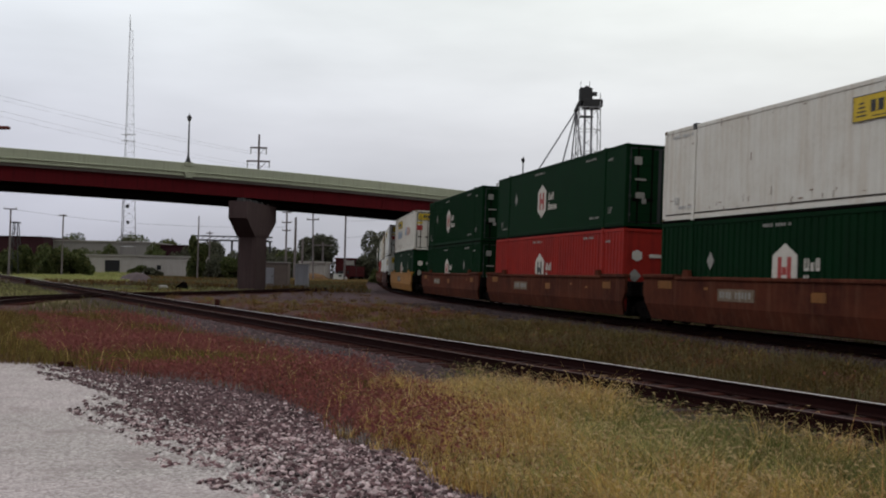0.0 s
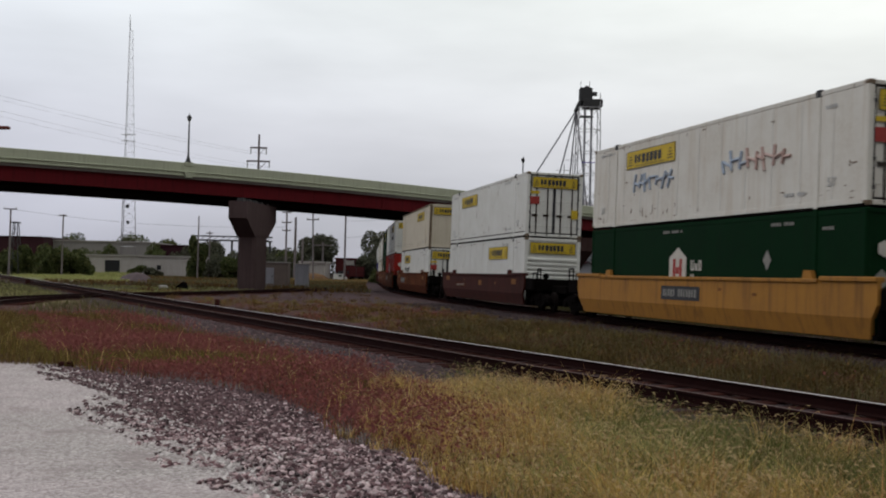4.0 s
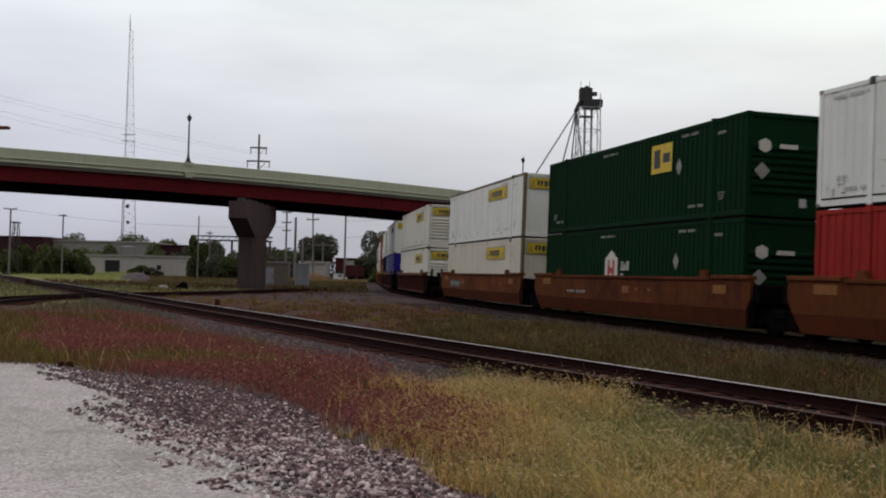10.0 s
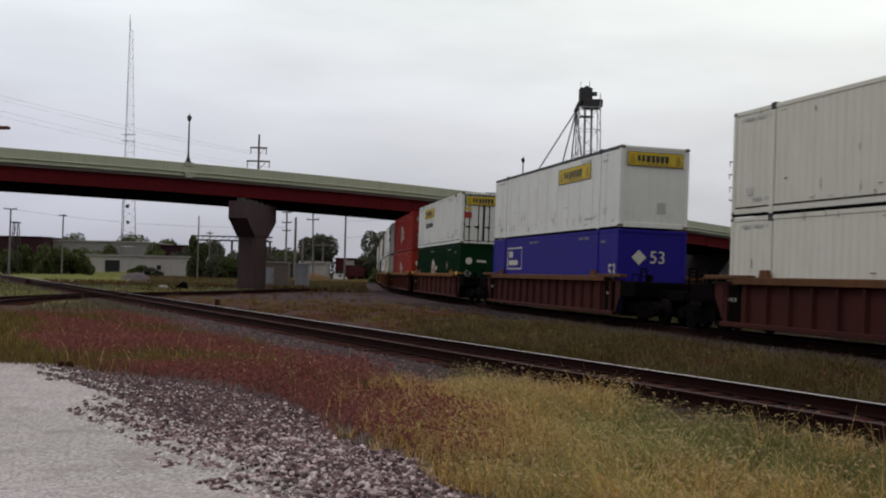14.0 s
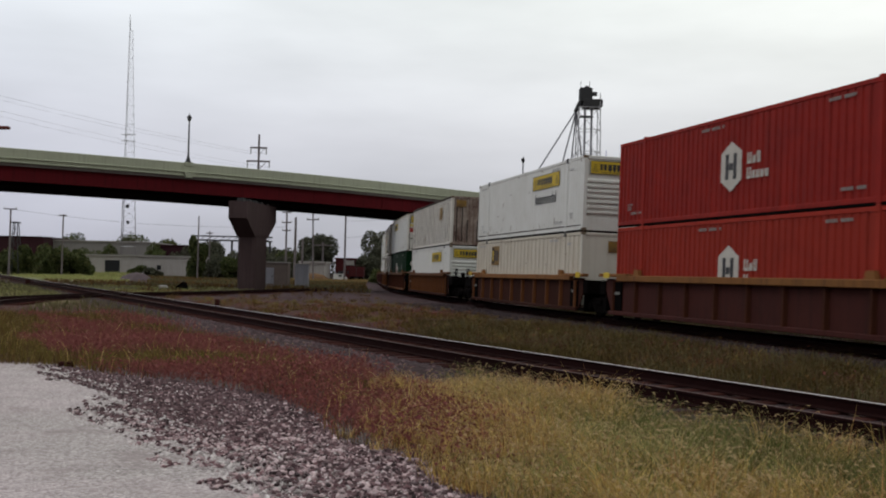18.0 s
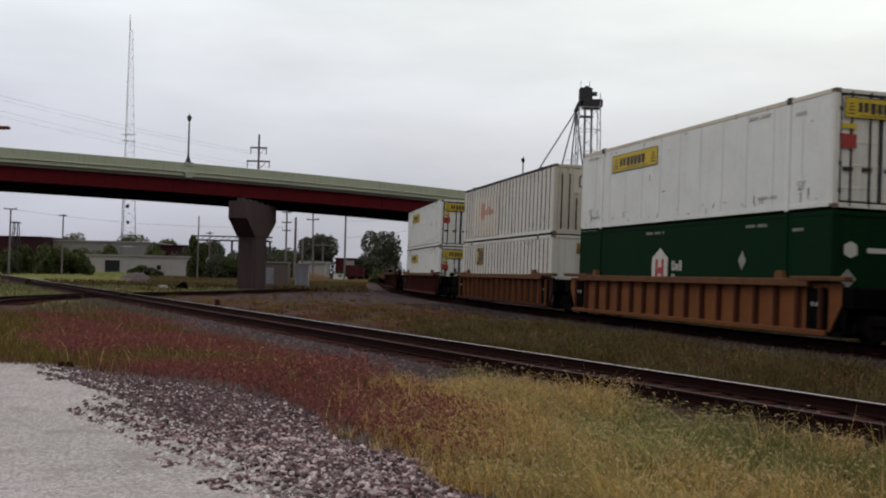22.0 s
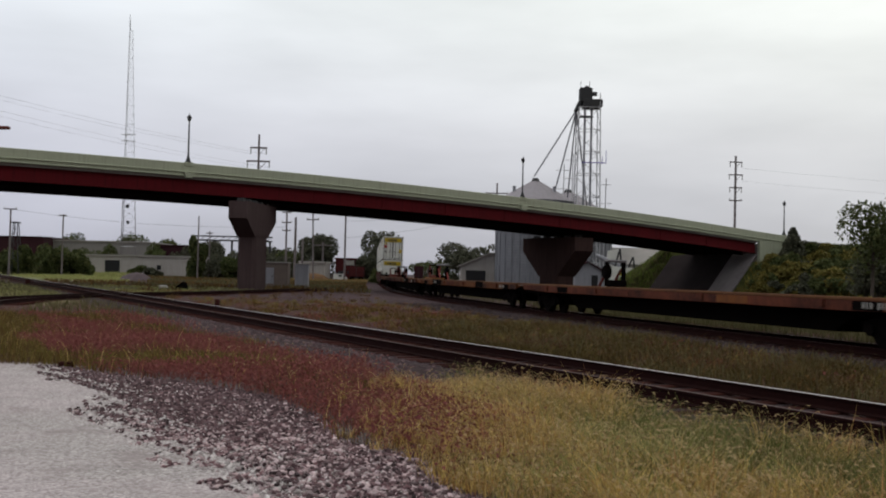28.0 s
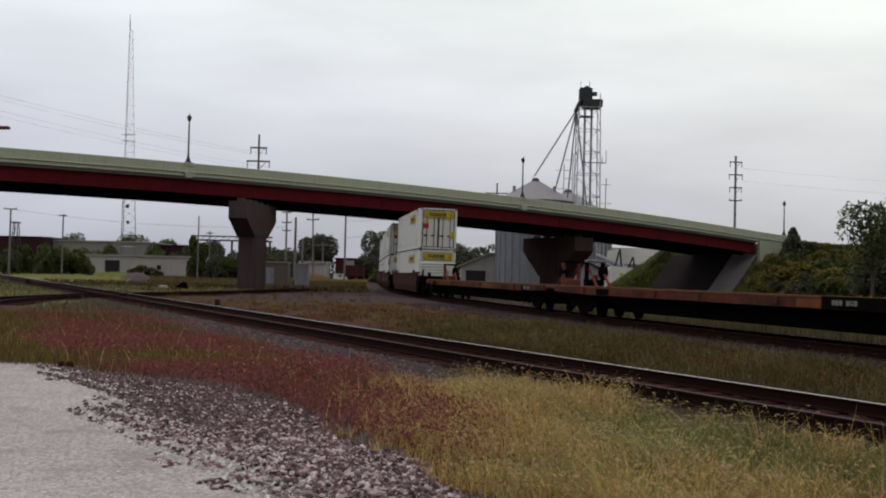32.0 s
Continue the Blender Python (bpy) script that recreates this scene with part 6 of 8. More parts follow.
def water_frame():
    root = tagged(base("lattice_stand", pose(-71.3, 182, 0)), "small dark lattice stand with flat top", "lattice stand")
    for sx in (-1, 1):
        for sy in (-1, 1):
            put("leg", Build().tube((sx * 0.95, sy * 0.9, -0.3), (sx * 0.3, sy * 0.3, 8.6), 0.08, n=5).mesh("leg", M_DKMETAL), root)
    for z in (2.0, 4.2, 6.4):
        w = 0.95 - 0.075 * z
        put("brace", Build().tube((-w, -w, z), (w, -w, z + 1.8), 0.05, n=4).mesh("brace", M_DKMETAL), root)
        put("brace", Build().tube((w, -w, z), (-w, -w, z + 1.8), 0.05, n=4).mesh("brace", M_DKMETAL), root)
    put("top_platform", Build().box(-0.6, 0.6, -0.6, 0.6, 8.55, 8.8, 0.04).mesh("top_platform", M_DKMETAL), root)


water_frame()


def wire(a, b, sag, r=0.02, label="overhead wire"):
    cu = bpy.data.curves.new("overhead_wire", "CURVE")
    cu.dimensions = "3D"
    cu.bevel_depth = r
    cu.bevel_resolution = 1
    s = cu.splines.new("POLY")
    n = 24
    s.points.add(n)
    a, b = Vector(a), Vector(b)
    for i in range(n + 1):
        t = i / n
        p = a.lerp(b, t) - Vector((0, 0, sag * 4 * t * (1 - t)))
        s.points[i].co = (*p, 1)
    cu.materials.append(M_WIRE)
    ob = tagged(new("overhead_wire", cu), label, "wire", "overhead wires")
    return ob


for dz, x0 in ((0.0, -0.9), (0.0, 0.9), (-1.55, -1.25), (-1.55, 1.25)):
    wire((-21.4 + x0, 125, 14.95 + dz), (-62 + x0, 92, 22.0 + dz), 0.9, 0.009, "thin overhead wire running off the pole")
for z in (20.0, 18.0):
    wire((45.4 + 1.0, 170, z - 0.7), (150, 196, z - 1.0), 1.2, 0.01, "thin overhead wire crossing the sky")
wire((9.2, 190, 15.9), (-16.35, 182, 10.2), 1.3, 0.025, "sagging wire under the bridge")
wire((9.2, 190, 13.0), (-16.35, 182, 7.4), 0.8, 0.025, "sagging wire under the bridge")
wire((-25.9, 180, 8.9), (-71.5, 180, 10.8), 1.0, 0.025, "sagging wire before the trees")


# ---- buildings ----
def shed(name, label, x0, x1, y, depth, h, wall, roof, gable=0.0, openings=(), pitch=2.4, turn=0.0):
    root = tagged(base(name, pose((x0 + x1) / 2, y, 0, 0, 0, turn)), label, "building")
    w = (x1 - x0) / 2
    put("wall", Build().prism([(-w, -0.5), (w, -0.5), (w, h), (0, h + gable), (-w, h)] if gable else [(-w, -0.5), (w, -0.5), (w, h), (-w, h)], 1, 0, depth).mesh("wall", wall), root)
    if gable:
        for s in (-1, 1):
            put("roof", Build().prism([(0, h + gable), (s * (w + 0.5), h - 0.12 * gable), (s * (w + 0.5), h - 0.12 * gable + 0.18), (0, h + gable + 0.18)], 1, -0.5, depth + 0.5).mesh("roof", roof), root)
    else:
        put("roof", Build().box(-w - 0.25, w + 0.25, -0.25, depth + 0.25, h, h + 0.3).mesh("roof", roof), root)
    n = int(2 * w / pitch)
    for i in range(1, n):
        put("wall_seam", cached(("seam", h, wall.name), lambda: Build().box(-0.05, 0.05, -0.05, 0, -0.3, h - 0.02).mesh("wall_seam", wall)), root, pose(-w + 2 * w * i / n, 0, 0))
    for kind, x, z, ow, oh in openings:
        o = put(kind, Build().box(-ow / 2, ow / 2, -0.08, -0.02, 0, oh).mesh(kind, M_DARKWIN), root, pose(x, 0, z))
        put("frame", Build().box(-ow / 2 - 0.12, ow / 2 + 0.12, -0.12, -0.02, oh, oh + 0.12).box(-ow / 2 - 0.12, -ow / 2, -0.12, -0.02, 0, oh).box(ow / 2, ow / 2 + 0.12, -0.12, -0.02, 0, oh).mesh("frame", wall), o)
    return root


shed("warehouse", "long low off-white warehouse with a dark open doorway", -72.8, -50.5, 220, 14, 3.85, M_WALLW, M_ROOFG, openings=[("doorway", -4.9, 0.1, 3.0, 2.9), ("window", 4.5, 1.3, 0.9, 0.9)], pitch=3.2)
shed("warehouse", "large grey metal warehouse behind the low one", -93.6, -69.2, 258, 20, 7.5, M_WALLG, M_ROOFG, pitch=4.5)
shed("warehouse", "dark maroon windowless end building behind the warehouses", -68.6, -58.0, 262, 12, 7.0, M_WALLB, M_WALLB, pitch=3)
shed("warehouse", "dark maroon windowless building beside the grey warehouse", -103.5, -92.2, 252, 16, 8.0, M_WALLB, M_WALLB, pitch=3)
shed("barn", "white barn with shallow gable roof beside the bins", 3.0, 12.5, 176, 16, 3.2, M_WALLW, M_ROOFG, 2.0, [("door", -2.4, 0.0, 3.2, 2.4), ("window", 1.8, 2.0, 1.6, 0.7)])
house = shed("white_house", "long white house with a grey side-gabled roof beyond the bank", 39.0, 49.0, 192, 14.8, 4.3, M_WALLW, M_ROOFG, 2.6, pitch=20, turn=90)
for k in (1.6, 4.6, 9.4):
    put("window", Build().box(-5.09, -5.02, k, k + 1.3, 1.3, 2.5, 0.01).mesh("window", M_DARKWIN), house, None, "dark window")
hut = shed("red_shed", "tall dark-red shed with a pale upper panel beyond the tracks", -19.2, -16.0, 196, 5, 3.9, M_REDTRK, M_REDTRK, 0, [("doorway", -0.7, 0.2, 1.0, 1.7), ("window", 0.9, 1.3, 0.8, 0.6)], pitch=1.2)
put("upper_panel", Build().box(0.1, 1.7, -0.14, -0.06, 2.9, 3.8, 0.02).mesh("upper_panel", M_ROOFG), hut, label="pale grey upper wall panel")
shed("trailer_box", "cream box trailer parked beyond the tracks", -24.6, -20.3, 188, 9, 3.1, M_WALLW, M_WALLW, 0, pitch=1.1)


def gantry():
    root = tagged(base("pipe_gantry", pose(-44.5, 230, 0)), "dark steel pipe gantry above the trees", "gantry")
    put("beam", Build().box(-8.5, 8.5, -0.3, 0.3, 7.6, 7.9).box(-8.5, 8.5, -0.3, 0.3, 8.5, 8.75).mesh("beam", M_DKMETAL), root)
    for i in range(12):
        put("lacing", cached("lace", lambda: Build().tube((-0.7, 0, 7.7), (0.7, 0, 8.6), 0.08, n=4).mesh("lacing", M_DKMETAL)), root, pose(-7.7 + i * 1.4, 0, 0))
    for x in (-8, 0, 8):
        put("upright", Build().box(x - 0.2, x + 0.2, -0.2, 0.2, -0.3, 7.6).mesh("upright", M_DKMETAL), root)


gantry()


def cabinet(x, y, w, d, h, body, label, door=None):
    root = tagged(base("signal_cabinet", pose(x, y, -0.1)), label, "equipment cabinet", "cabinets by the track")
    put("plinth", Build().box(-w / 2 - 0.1, w / 2 + 0.1, -0.1, d + 0.1, -0.3, 0.25).mesh("plinth", M_CONC), root)
    put("body", Build().box(-w / 2, w / 2, 0, d, 0.25, h, 0.03).mesh("body", body), root)
    put("roof", Build().box(-w / 2 - 0.08, w / 2 + 0.08, -0.08, d + 0.08, h, h + 0.1, 0.02).mesh("roof", M_ROOFG), root)
    if door:
        o = put("door", Build().box(-0.42, 0.42, -0.04, 0, 0.35, 2.0, 0.01).mesh("door", door), root, pose(-w / 4, 0, 0))
        put("handle", Build().box(0.25, 0.31, -0.09, -0.04, 1.05, 1.25).mesh("handle", M_DKMETAL), o)
    return root


cabinet(-17.1, 112, 2.4, 2.0, 2.5, M_HUT, "grey-brown signal hut with a pale door", M_GALV)
cabinet(-14.4, 111.5, 1.35, 1.0, 2.4, M_GALV, "silver metal signal cabinet on a plinth")


def chute_machine():
    root = tagged(base("chute_machine", pose(24.4, 150, 0)), "white farm machine with sloping chute and black frame", "farm machine")
    put("body", Build().prism([(-2.0, 0.5), (2.1, 0.5), (2.1, 2.9), (1.5, 3.1), (-1.3, 3.3), (-2.0, 2.6)], 1, -1.2, 1.2).mesh("body", M_WHITE), root)
    put("chute", Build().tube((0.9, -0.2, 2.9), (-3.4, -0.2, 4.75), 0.42, 0.3, n=10).mesh("chute", M_GALV), root)
    put("hood", Build().prism([(-1.9, 3.6), (-0.5, 3.2), (-0.3, 5.6), (-1.7, 5.4)], 1, -0.4, 0.4).mesh("hood", M_WHITE), root)
    for x in (-0.2, 1.6):
        put("frame_leg", Build().tube((x - 0.7, -0.9, 3.0), (x, -0.9, 4.6 if x > 0 else 5.7), 0.12, n=6).mesh("frame_leg", M_DKMETAL), root)
        put("frame_leg", Build().tube((x, -0.9, 4.6 if x > 0 else 5.7), (x + 0.25, -0.9, 3.0), 0.12, n=6).mesh("frame_leg", M_DKMETAL), root)
    for x in (0.0, 1.9):
        for z in (1.2, 2.0):
            put("lamp", Build().box(x - 0.2, x + 0.2, -1.26, -1.2, z, z + 0.4).mesh("lamp", M_YELLOW), root)
    for x in (-1.2, 1.3):
        for y in (-1.1, 1.1):
            put("wheel", cached("fmw", lambda: Build().tube((0, -0.2, 0.55), (0, 0.2, 0.55), 0.62, n=16).mesh("wheel", M_DARKSTEEL)), root, pose(x, y, -0.1))


chute_machine()
shed("grey_hut", "small grey gabled hut beside the bins", 18.9, 22.6, 156, 5, 2.7, M_GALV, M_WALLB, 1.1, [("doorway", 1.0, 0.0, 0.9, 2.0)], pitch=1.2)


def box_trailer(x, y, w, h, body, label):
    root = tagged(base("box_trailer", pose(x, y, 0)), label, "trailer")
    put("body", Build().box(-w / 2, w / 2, 0, 2.4, 0.9, h, 0.05).mesh("body", body), root)
    put("door_seam", Build().box(-0.03, 0.03, -0.03, 0, 1.0, h - 0.1).mesh("door_seam", M_DKMETAL), root)
    put("chassis", Build().box(-w / 2 + 0.1, w / 2 - 0.1, 0.2, 2.2, 0.6, 0.9).mesh("chassis", M_DKMETAL), root)
    for k in (-0.3, 0.3):
        put("wheel", cached("btw", lambda: Build().tube((0, -0.1, 0.5), (0, 0.2, 0.5), 0.5, n=14).mesh("wheel", M_DARKSTEEL)), root, pose(k * w, 0.2, 0))


box_trailer(-5.0, 230, 1.9, 3.3, M_WALLB, "dark maroon box trailer parked beyond the main line")
box_trailer(-2.6, 231, 1.3, 3.0, M_HUT, "dull grey box trailer parked beyond the main line")
box_trailer(-15.0, 190, 2.6, 2.6, M_REDTRK, "dark red box trailer beside the shed")


def van():
    root = tagged(base("white_van", pose(-17.5, 186, -0.1)), "small white van parked by the red shed", "van")
    put("body", Build().prism([(-1.1, 0.35), (1.1, 0.35), (1.1, 0.85), (0.75, 0.95), (0.4, 1.45), (-1.05, 1.45)], 1, 0, 1.6).mesh("body", M_WHITE), root)
    put("side_window", Build().box(-0.2, 0.4, -0.02, 0.0, 0.95, 1.3).mesh("side_window", M_DARKWIN), root)
    for x in (-0.7, 0.7):
        put("wheel", cached("vanw", lambda: Build().tube((0, -0.05, 0.3), (0, 0.15, 0.3), 0.3, n=14).mesh("wheel", M_DARKSTEEL)), root, pose(x, 0.05, 0))


van()


def mound(name, x, y, rx, ry, h, material, label, seed):
    rng = np.random.default_rng(seed)
    pts, fs, n = [(0, 0, h)], [], 18
    for k, (r, z) in enumerate(((0.35, 0.85), (0.7, 0.42), (1.0, -0.25))):
        for i in range(n):
            t = 2 * math.pi * i / n
            q = r * (1 + 0.12 * rng.normal() * (k < 2))
            pts.append((rx * q * math.cos(t), ry * q * math.sin(t), h * z if z > 0 else z))
    fs += [(0, 1 + i, 1 + (i + 1) % n) for i in range(n)]
    for k in range(2):
        fs += [(1 + k * n + i, 1 + (k + 1) * n + i, 1 + (k + 1) * n + (i + 1) % n, 1 + k * n + (i + 1) % n) for i in range(n)]
    tagged(put(name, Build().poly(pts, fs).mesh(name, material, smooth=True), None, pose(x, y, -0.05)), label, "mound")


M_EARTH = mat("brown_earth", (0.17, 0.1, 0.055), 0.95, 0, (0.06, 0.035, 0.028), 1.2, 0.6, 8, spec=0.05)
M_SPOIL = mat("purple_grey_gravel", (0.12, 0.095, 0.1), 0.95, 0, (0.06, 0.046, 0.05), 1.5, 0.6, 10, spec=0.05)
mound("earth_mound", -21.6, 183, 3.2, 1.8, 1.45, M_EARTH, "low brown earth mound before the parked trailers", 3)
mound("gravel_mound", -42.0, 150, 2.6, 1.6, 1.0, M_SPOIL, "purple-grey gravel mound before the warehouse", 4)

# debris and markers along the lines
tagged(put("scrap_mound", Build().poly([(-1.1, -0.6, -0.25), (1.2, -0.5, -0.25), (1.0, 0.8, -0.25), (-0.9, 0.7, -0.25), (0.35, 0.0, 0.95), (0.75, 0.2, 0.75)], [(0, 1, 4), (1, 5, 4), (1, 2, 5), (2, 3, 4), (2, 4, 5), (3, 0, 4), (0, 3, 2, 1)]).mesh("scrap_mound", M_DARKSTEEL), None, pose(-21.1, 88, -0.02) @ Matrix.Scale(0.62, 4)), "dark heap of scrap beside the crossing tracks", "scrap")
tagged(put("tarp_bundle", Build().box(-0.36, 0.36, -0.2, 0.2, -0.2, 0.22, 0.1).mesh("tarp_bundle", M_LWHITE), None, pose(-22.6, 88.5, 0, 0, 0, 15)), "white crumpled bundle lying by the scrap", "bundle")
tagged(put("marker_post", Build().box(-0.09, 0.09, -0.09, 0.09, -0.3, 0.36, 0.02).mesh("marker_post", M_TIE), None, pose(-9.04, 44, 0)), "short dark wooden marker post", "post")
tagged(put("marker_post", Build().box(-0.12, 0.12, -0.12, 0.12, -0.3, 0.5, 0.02).mesh("marker_post", M_TIE), None, pose(-31.5, 83, 0)), "short dark wooden marker post", "post")
tagged(put("tie_stub", Build().box(-0.11, 0.11, -0.09, 0.09, -0.05, 0.09, 0.02).mesh("tie_stub", M_TIE), None, pose(-5.75, 16.8, 0.0, 0, 0, 20)), "dark broken chunk of tie wood", "wood chunk")

# crossing branch line
ct = np.array([(-13.5, 28), (-17.6, 40), (-19.3, 47), (-19.2, 54), (-18.2, 61), (-16.6, 66.5), (-14.9, 74), (-13.4, 81), (-12.0, 91), (-11.4, 100), (-12.0, 106)])
cy_ = np.arange(30, 104, 2.0)
cx_ = np.interp(cy_, ct[:, 1], ct[:, 0])
cx_ = np.convolve(np.pad(cx_, 2, mode="edge"), np.ones(5) / 5, mode="valid")
make_track("branch_track", list(zip(cx_, cy_)), 0.12, "rusty branch track crossing the near one on the level", spacing=0.6, bright=False)

# ---- plants ----
def tri_cloud(centres, size, rng, flat=0.5):
    """Small leaves: one folded quad at each centre, turned at random."""
    n = len(centres)
    a = rng.normal(size=(n, 3))
    a /= np.linalg.norm(a, axis=1)[:, None]
    b = rng.normal(size=(n, 3))
    b -= (b * a).sum(1)[:, None] * a
    b /= np.linalg.norm(b, axis=1)[:, None]
    s = size * rng.uniform(0.6, 1.4, n)[:, None]
    c = np.cross(a, b) * s * 0.25
    v = np.stack([centres - a * s, centres + b * s * flat + c, centres + a * s, centres - b * s * flat + c], 1).reshape(-1, 3)
    f = np.arange(4 * n).reshape(-1, 4)
    return v, f


def mesh_from(name, v, f, material):
    me = bpy.data.meshes.new(name)
    me.vertices.add(len(v))
    me.vertices.foreach_set("co", np.asarray(v, np.float32).ravel())
    k = f.shape[1]
    me.loops.add(f.size)
    me.loops.foreach_set("vertex_index", f.ravel().astype(np.int32))
    me.polygons.add(len(f))
    me.polygons.foreach_set("loop_start", np.arange(0, f.size, k, dtype=np.int32))
    me.polygons.foreach_set("loop_total", np.full(len(f), k, np.int32))
    me.update()
    me.validate()
    me.materials.append(material)
    return me


# tones greyed and lightened a little to take in distance haze
M_LEAF_DARK = island_mat("dark_leaves", [(0.042, 0.046, 0.032), (0.09, 0.092, 0.06), (0.064, 0.067, 0.044), (0.125, 0.122, 0.08)], 0.8, 0.2)
M_LEAF_MID = island_mat("mid_leaves", [(0.03, 0.042, 0.014), (0.08, 0.095, 0.03), (0.05, 0.065, 0.02), (0.12, 0.12, 0.045)], 0.8, 0.2)
M_LEAF_OLIVE = island_mat("olive_leaves", [(0.075, 0.07, 0.018), (0.18, 0.15, 0.036), (0.115, 0.105, 0.026), (0.24, 0.18, 0.048)], 0.8, 0.2)


def crown_points(rng, n, w, h, lumps):
    """Points on the outer part of several overlapping lumps, so that the outline is uneven with gaps."""
    out = []
    for i in range(lumps):
        t = rng.uniform(0, 2 * math.pi)
        r = math.sqrt(rng.uniform(0, 1)) * 0.62
        z = rng.uniform(0.12, 0.8)
        k = 1 - 0.55 * abs(z - 0.4)
        c = np.array([math.cos(t) * r * w * k * 1.25, math.sin(t) * r * w * k * 1.25, z * h])
        s = rng.uniform(0.34, 0.58)
        m = n // lumps
        p = rng.normal(size=(m, 3))
        p /= np.linalg.norm(p, axis=1)[:, None]
        p *= (rng.uniform(0.35, 1.0, m) ** 0.5)[:, None]
        out.append(c + p * np.array([w * s, w * s, h * s * 0.62]))
    return np.concatenate(out)


def tree(name, label, x, y, w, h, trunk, leaves, seed, n=5600, leaf=0.3, lumps=13, cat="tree", z0=-0.1, eye_scale=Matrix()):
    rng = np.random.default_rng(seed)
    root = tagged(base(name, eye_scale @ pose(x, y, z0)), label, cat)
    b = Build()
    b.tube((0, 0, -0.3), (0.05 * w, 0, trunk + h * 0.25), 0.05 * w + 0.05, 0.02 * w + 0.02, n=8)
    for i in range(6):
        t = i * 1.05 + rng.uniform(0, 0.5)
        z = trunk + rng.uniform(-0.1, 0.2) * h
        b.tube((0.02 * w, 0, z * 0.9), (math.cos(t) * w * 0.5, math.sin(t) * w * 0.5, z + h * rng.uniform(0.2, 0.5)), 0.022 * w + 0.02, 0.012, n=6)
    put("trunk", b.mesh("trunk", M_BARK), root)
    p = crown_points(rng, n, w, h, lumps)
    p[:, 2] += trunk
    v, f = tri_cloud(p, leaf, rng)
    put("crown", mesh_from("crown", v, f, leaves), root)
    return root


tree("tree", "round dark green tree beyond the tracks", -24.0, 206, 5.0, 8.6, 0.6, M_LEAF_DARK, 1, 7800)
tree("tree", "dark leafy tree with an open top", -12.5, 212, 5.0, 9.6, 0.4, M_LEAF_DARK, 2, 7800)
tree("tree", "broad leafy tree behind the barn", 6.0, 240, 6.5, 8.0, 1.0, M_LEAF_DARK, 3, 6500, 0.34)
tree("tree", "leafy tree behind the barn", 13.5, 250, 5.0, 7.5, 1.0, M_LEAF_DARK, 33, 4500, 0.34)
tree("tree", "distant leafy tree line", -3.0, 290, 7.0, 4.6, 0.4, M_LEAF_MID, 4, 1800, 0.4)
tree("tree", "leafy young tree in front of the long warehouse", -42.6, 190, 1.7, 6.9, 0.4, M_LEAF_MID, 5)
tree("tree", "dark tree behind the warehouse", -54.0, 250, 5.0, 6.8, 1.0, M_LEAF_DARK, 6)
tree("tree", "dark tree behind the gantry", -42.0, 250, 5.5, 5.6, 0.8, M_LEAF_DARK, 61)
tree("tree", "dark tree behind the pier", -36.0, 240, 5.5, 5.8, 0.8, M_LEAF_DARK, 62)
tree("tree", "leafy tree at the foot of the mast", -75.5, 262, 5.0, 8.4, 1.0, M_LEAF_MID, 7)
tree("tree", "distant leafy tree behind the warehouse", -99.0, 290, 4.5, 9.0, 1.0, M_LEAF_MID, 71)
tree("tree", "distant leafy tree behind the warehouse", -72.0, 290, 4.0, 8.0, 1.0, M_LEAF_MID, 72)
for k, (bx, by, bw, bh) in enumerate([(-70.5, 184, 2.4, 4.4), (-66.0, 186, 2.6, 4.6), (-62.8, 190, 2.2, 3.8), (-70.0, 225, 3.0, 6.2), (-76, 228, 3.2, 5.2), (-69.5, 216, 0.9, 1.7), (-60.3, 216, 1.9, 1.9), (-57.6, 216, 1.9, 1.5), (-38.8, 196, 3.0, 4.6), (-35.0, 200, 3.2, 4.8), (-31.0, 196, 3.2, 4.6), (-26.5, 184, 2.6, 4.0), (-29.5, 205, 4.0, 5.0), (-63.0, 236, 3.2, 6.6), (-58, 246, 3.6, 6.4), (-10.5, 186, 2.0, 2.4), (-80, 234, 3.4, 5.0), (-16.0, 214, 3.0, 4.2), (-76.5, 192, 2.6, 4.0), (-73.6, 188, 2.4, 3.4), (-68.2, 192, 2.8, 5.0), (-65.6, 190, 2.2, 3.8), (-72.0, 200, 3.0, 5.4), (-41.0, 200, 2.6, 4.4), (-37.0, 192, 2.4, 3.6), (-33.0, 190, 2.6, 3.8), (-45.2, 204, 2.0, 3.0), (-24.1, 185, 0.9, 1.4), (-13.8, 200, 2.2, 4.2)]):
    tree("bush", "dense dark green bush in the scrub behind the tracks", bx, by, bw, bh, 0.1, M_LEAF_MID if bx < -61 else (M_LEAF_DARK if k % 3 else M_LEAF_MID), 100 + k, 2600, 0.3, 10, "bush")
tree("tree", "spreading leafy tree with bare lower trunk", 37.0, 94, 2.9, 5.7, 3.4, M_LEAF_MID, 8, 3000, 0.18, 16)
tree("tree", "leafy tree standing close behind another", 40.6, 102, 2.4, 5.6, 0.6, M_LEAF_DARK, 81, 2600, 0.22, 13)
for k, (bx, by) in enumerate(((26.4, 70), (27.6, 71), (28.9, 70), (30.0, 72))):
    tree("bush", "bright yellow-green shrub beyond the main line", bx, by, 0.75, 0.85, 0.05, M_LEAF_OLIVE, 700 + k, 900, 0.13, 7, "bush")


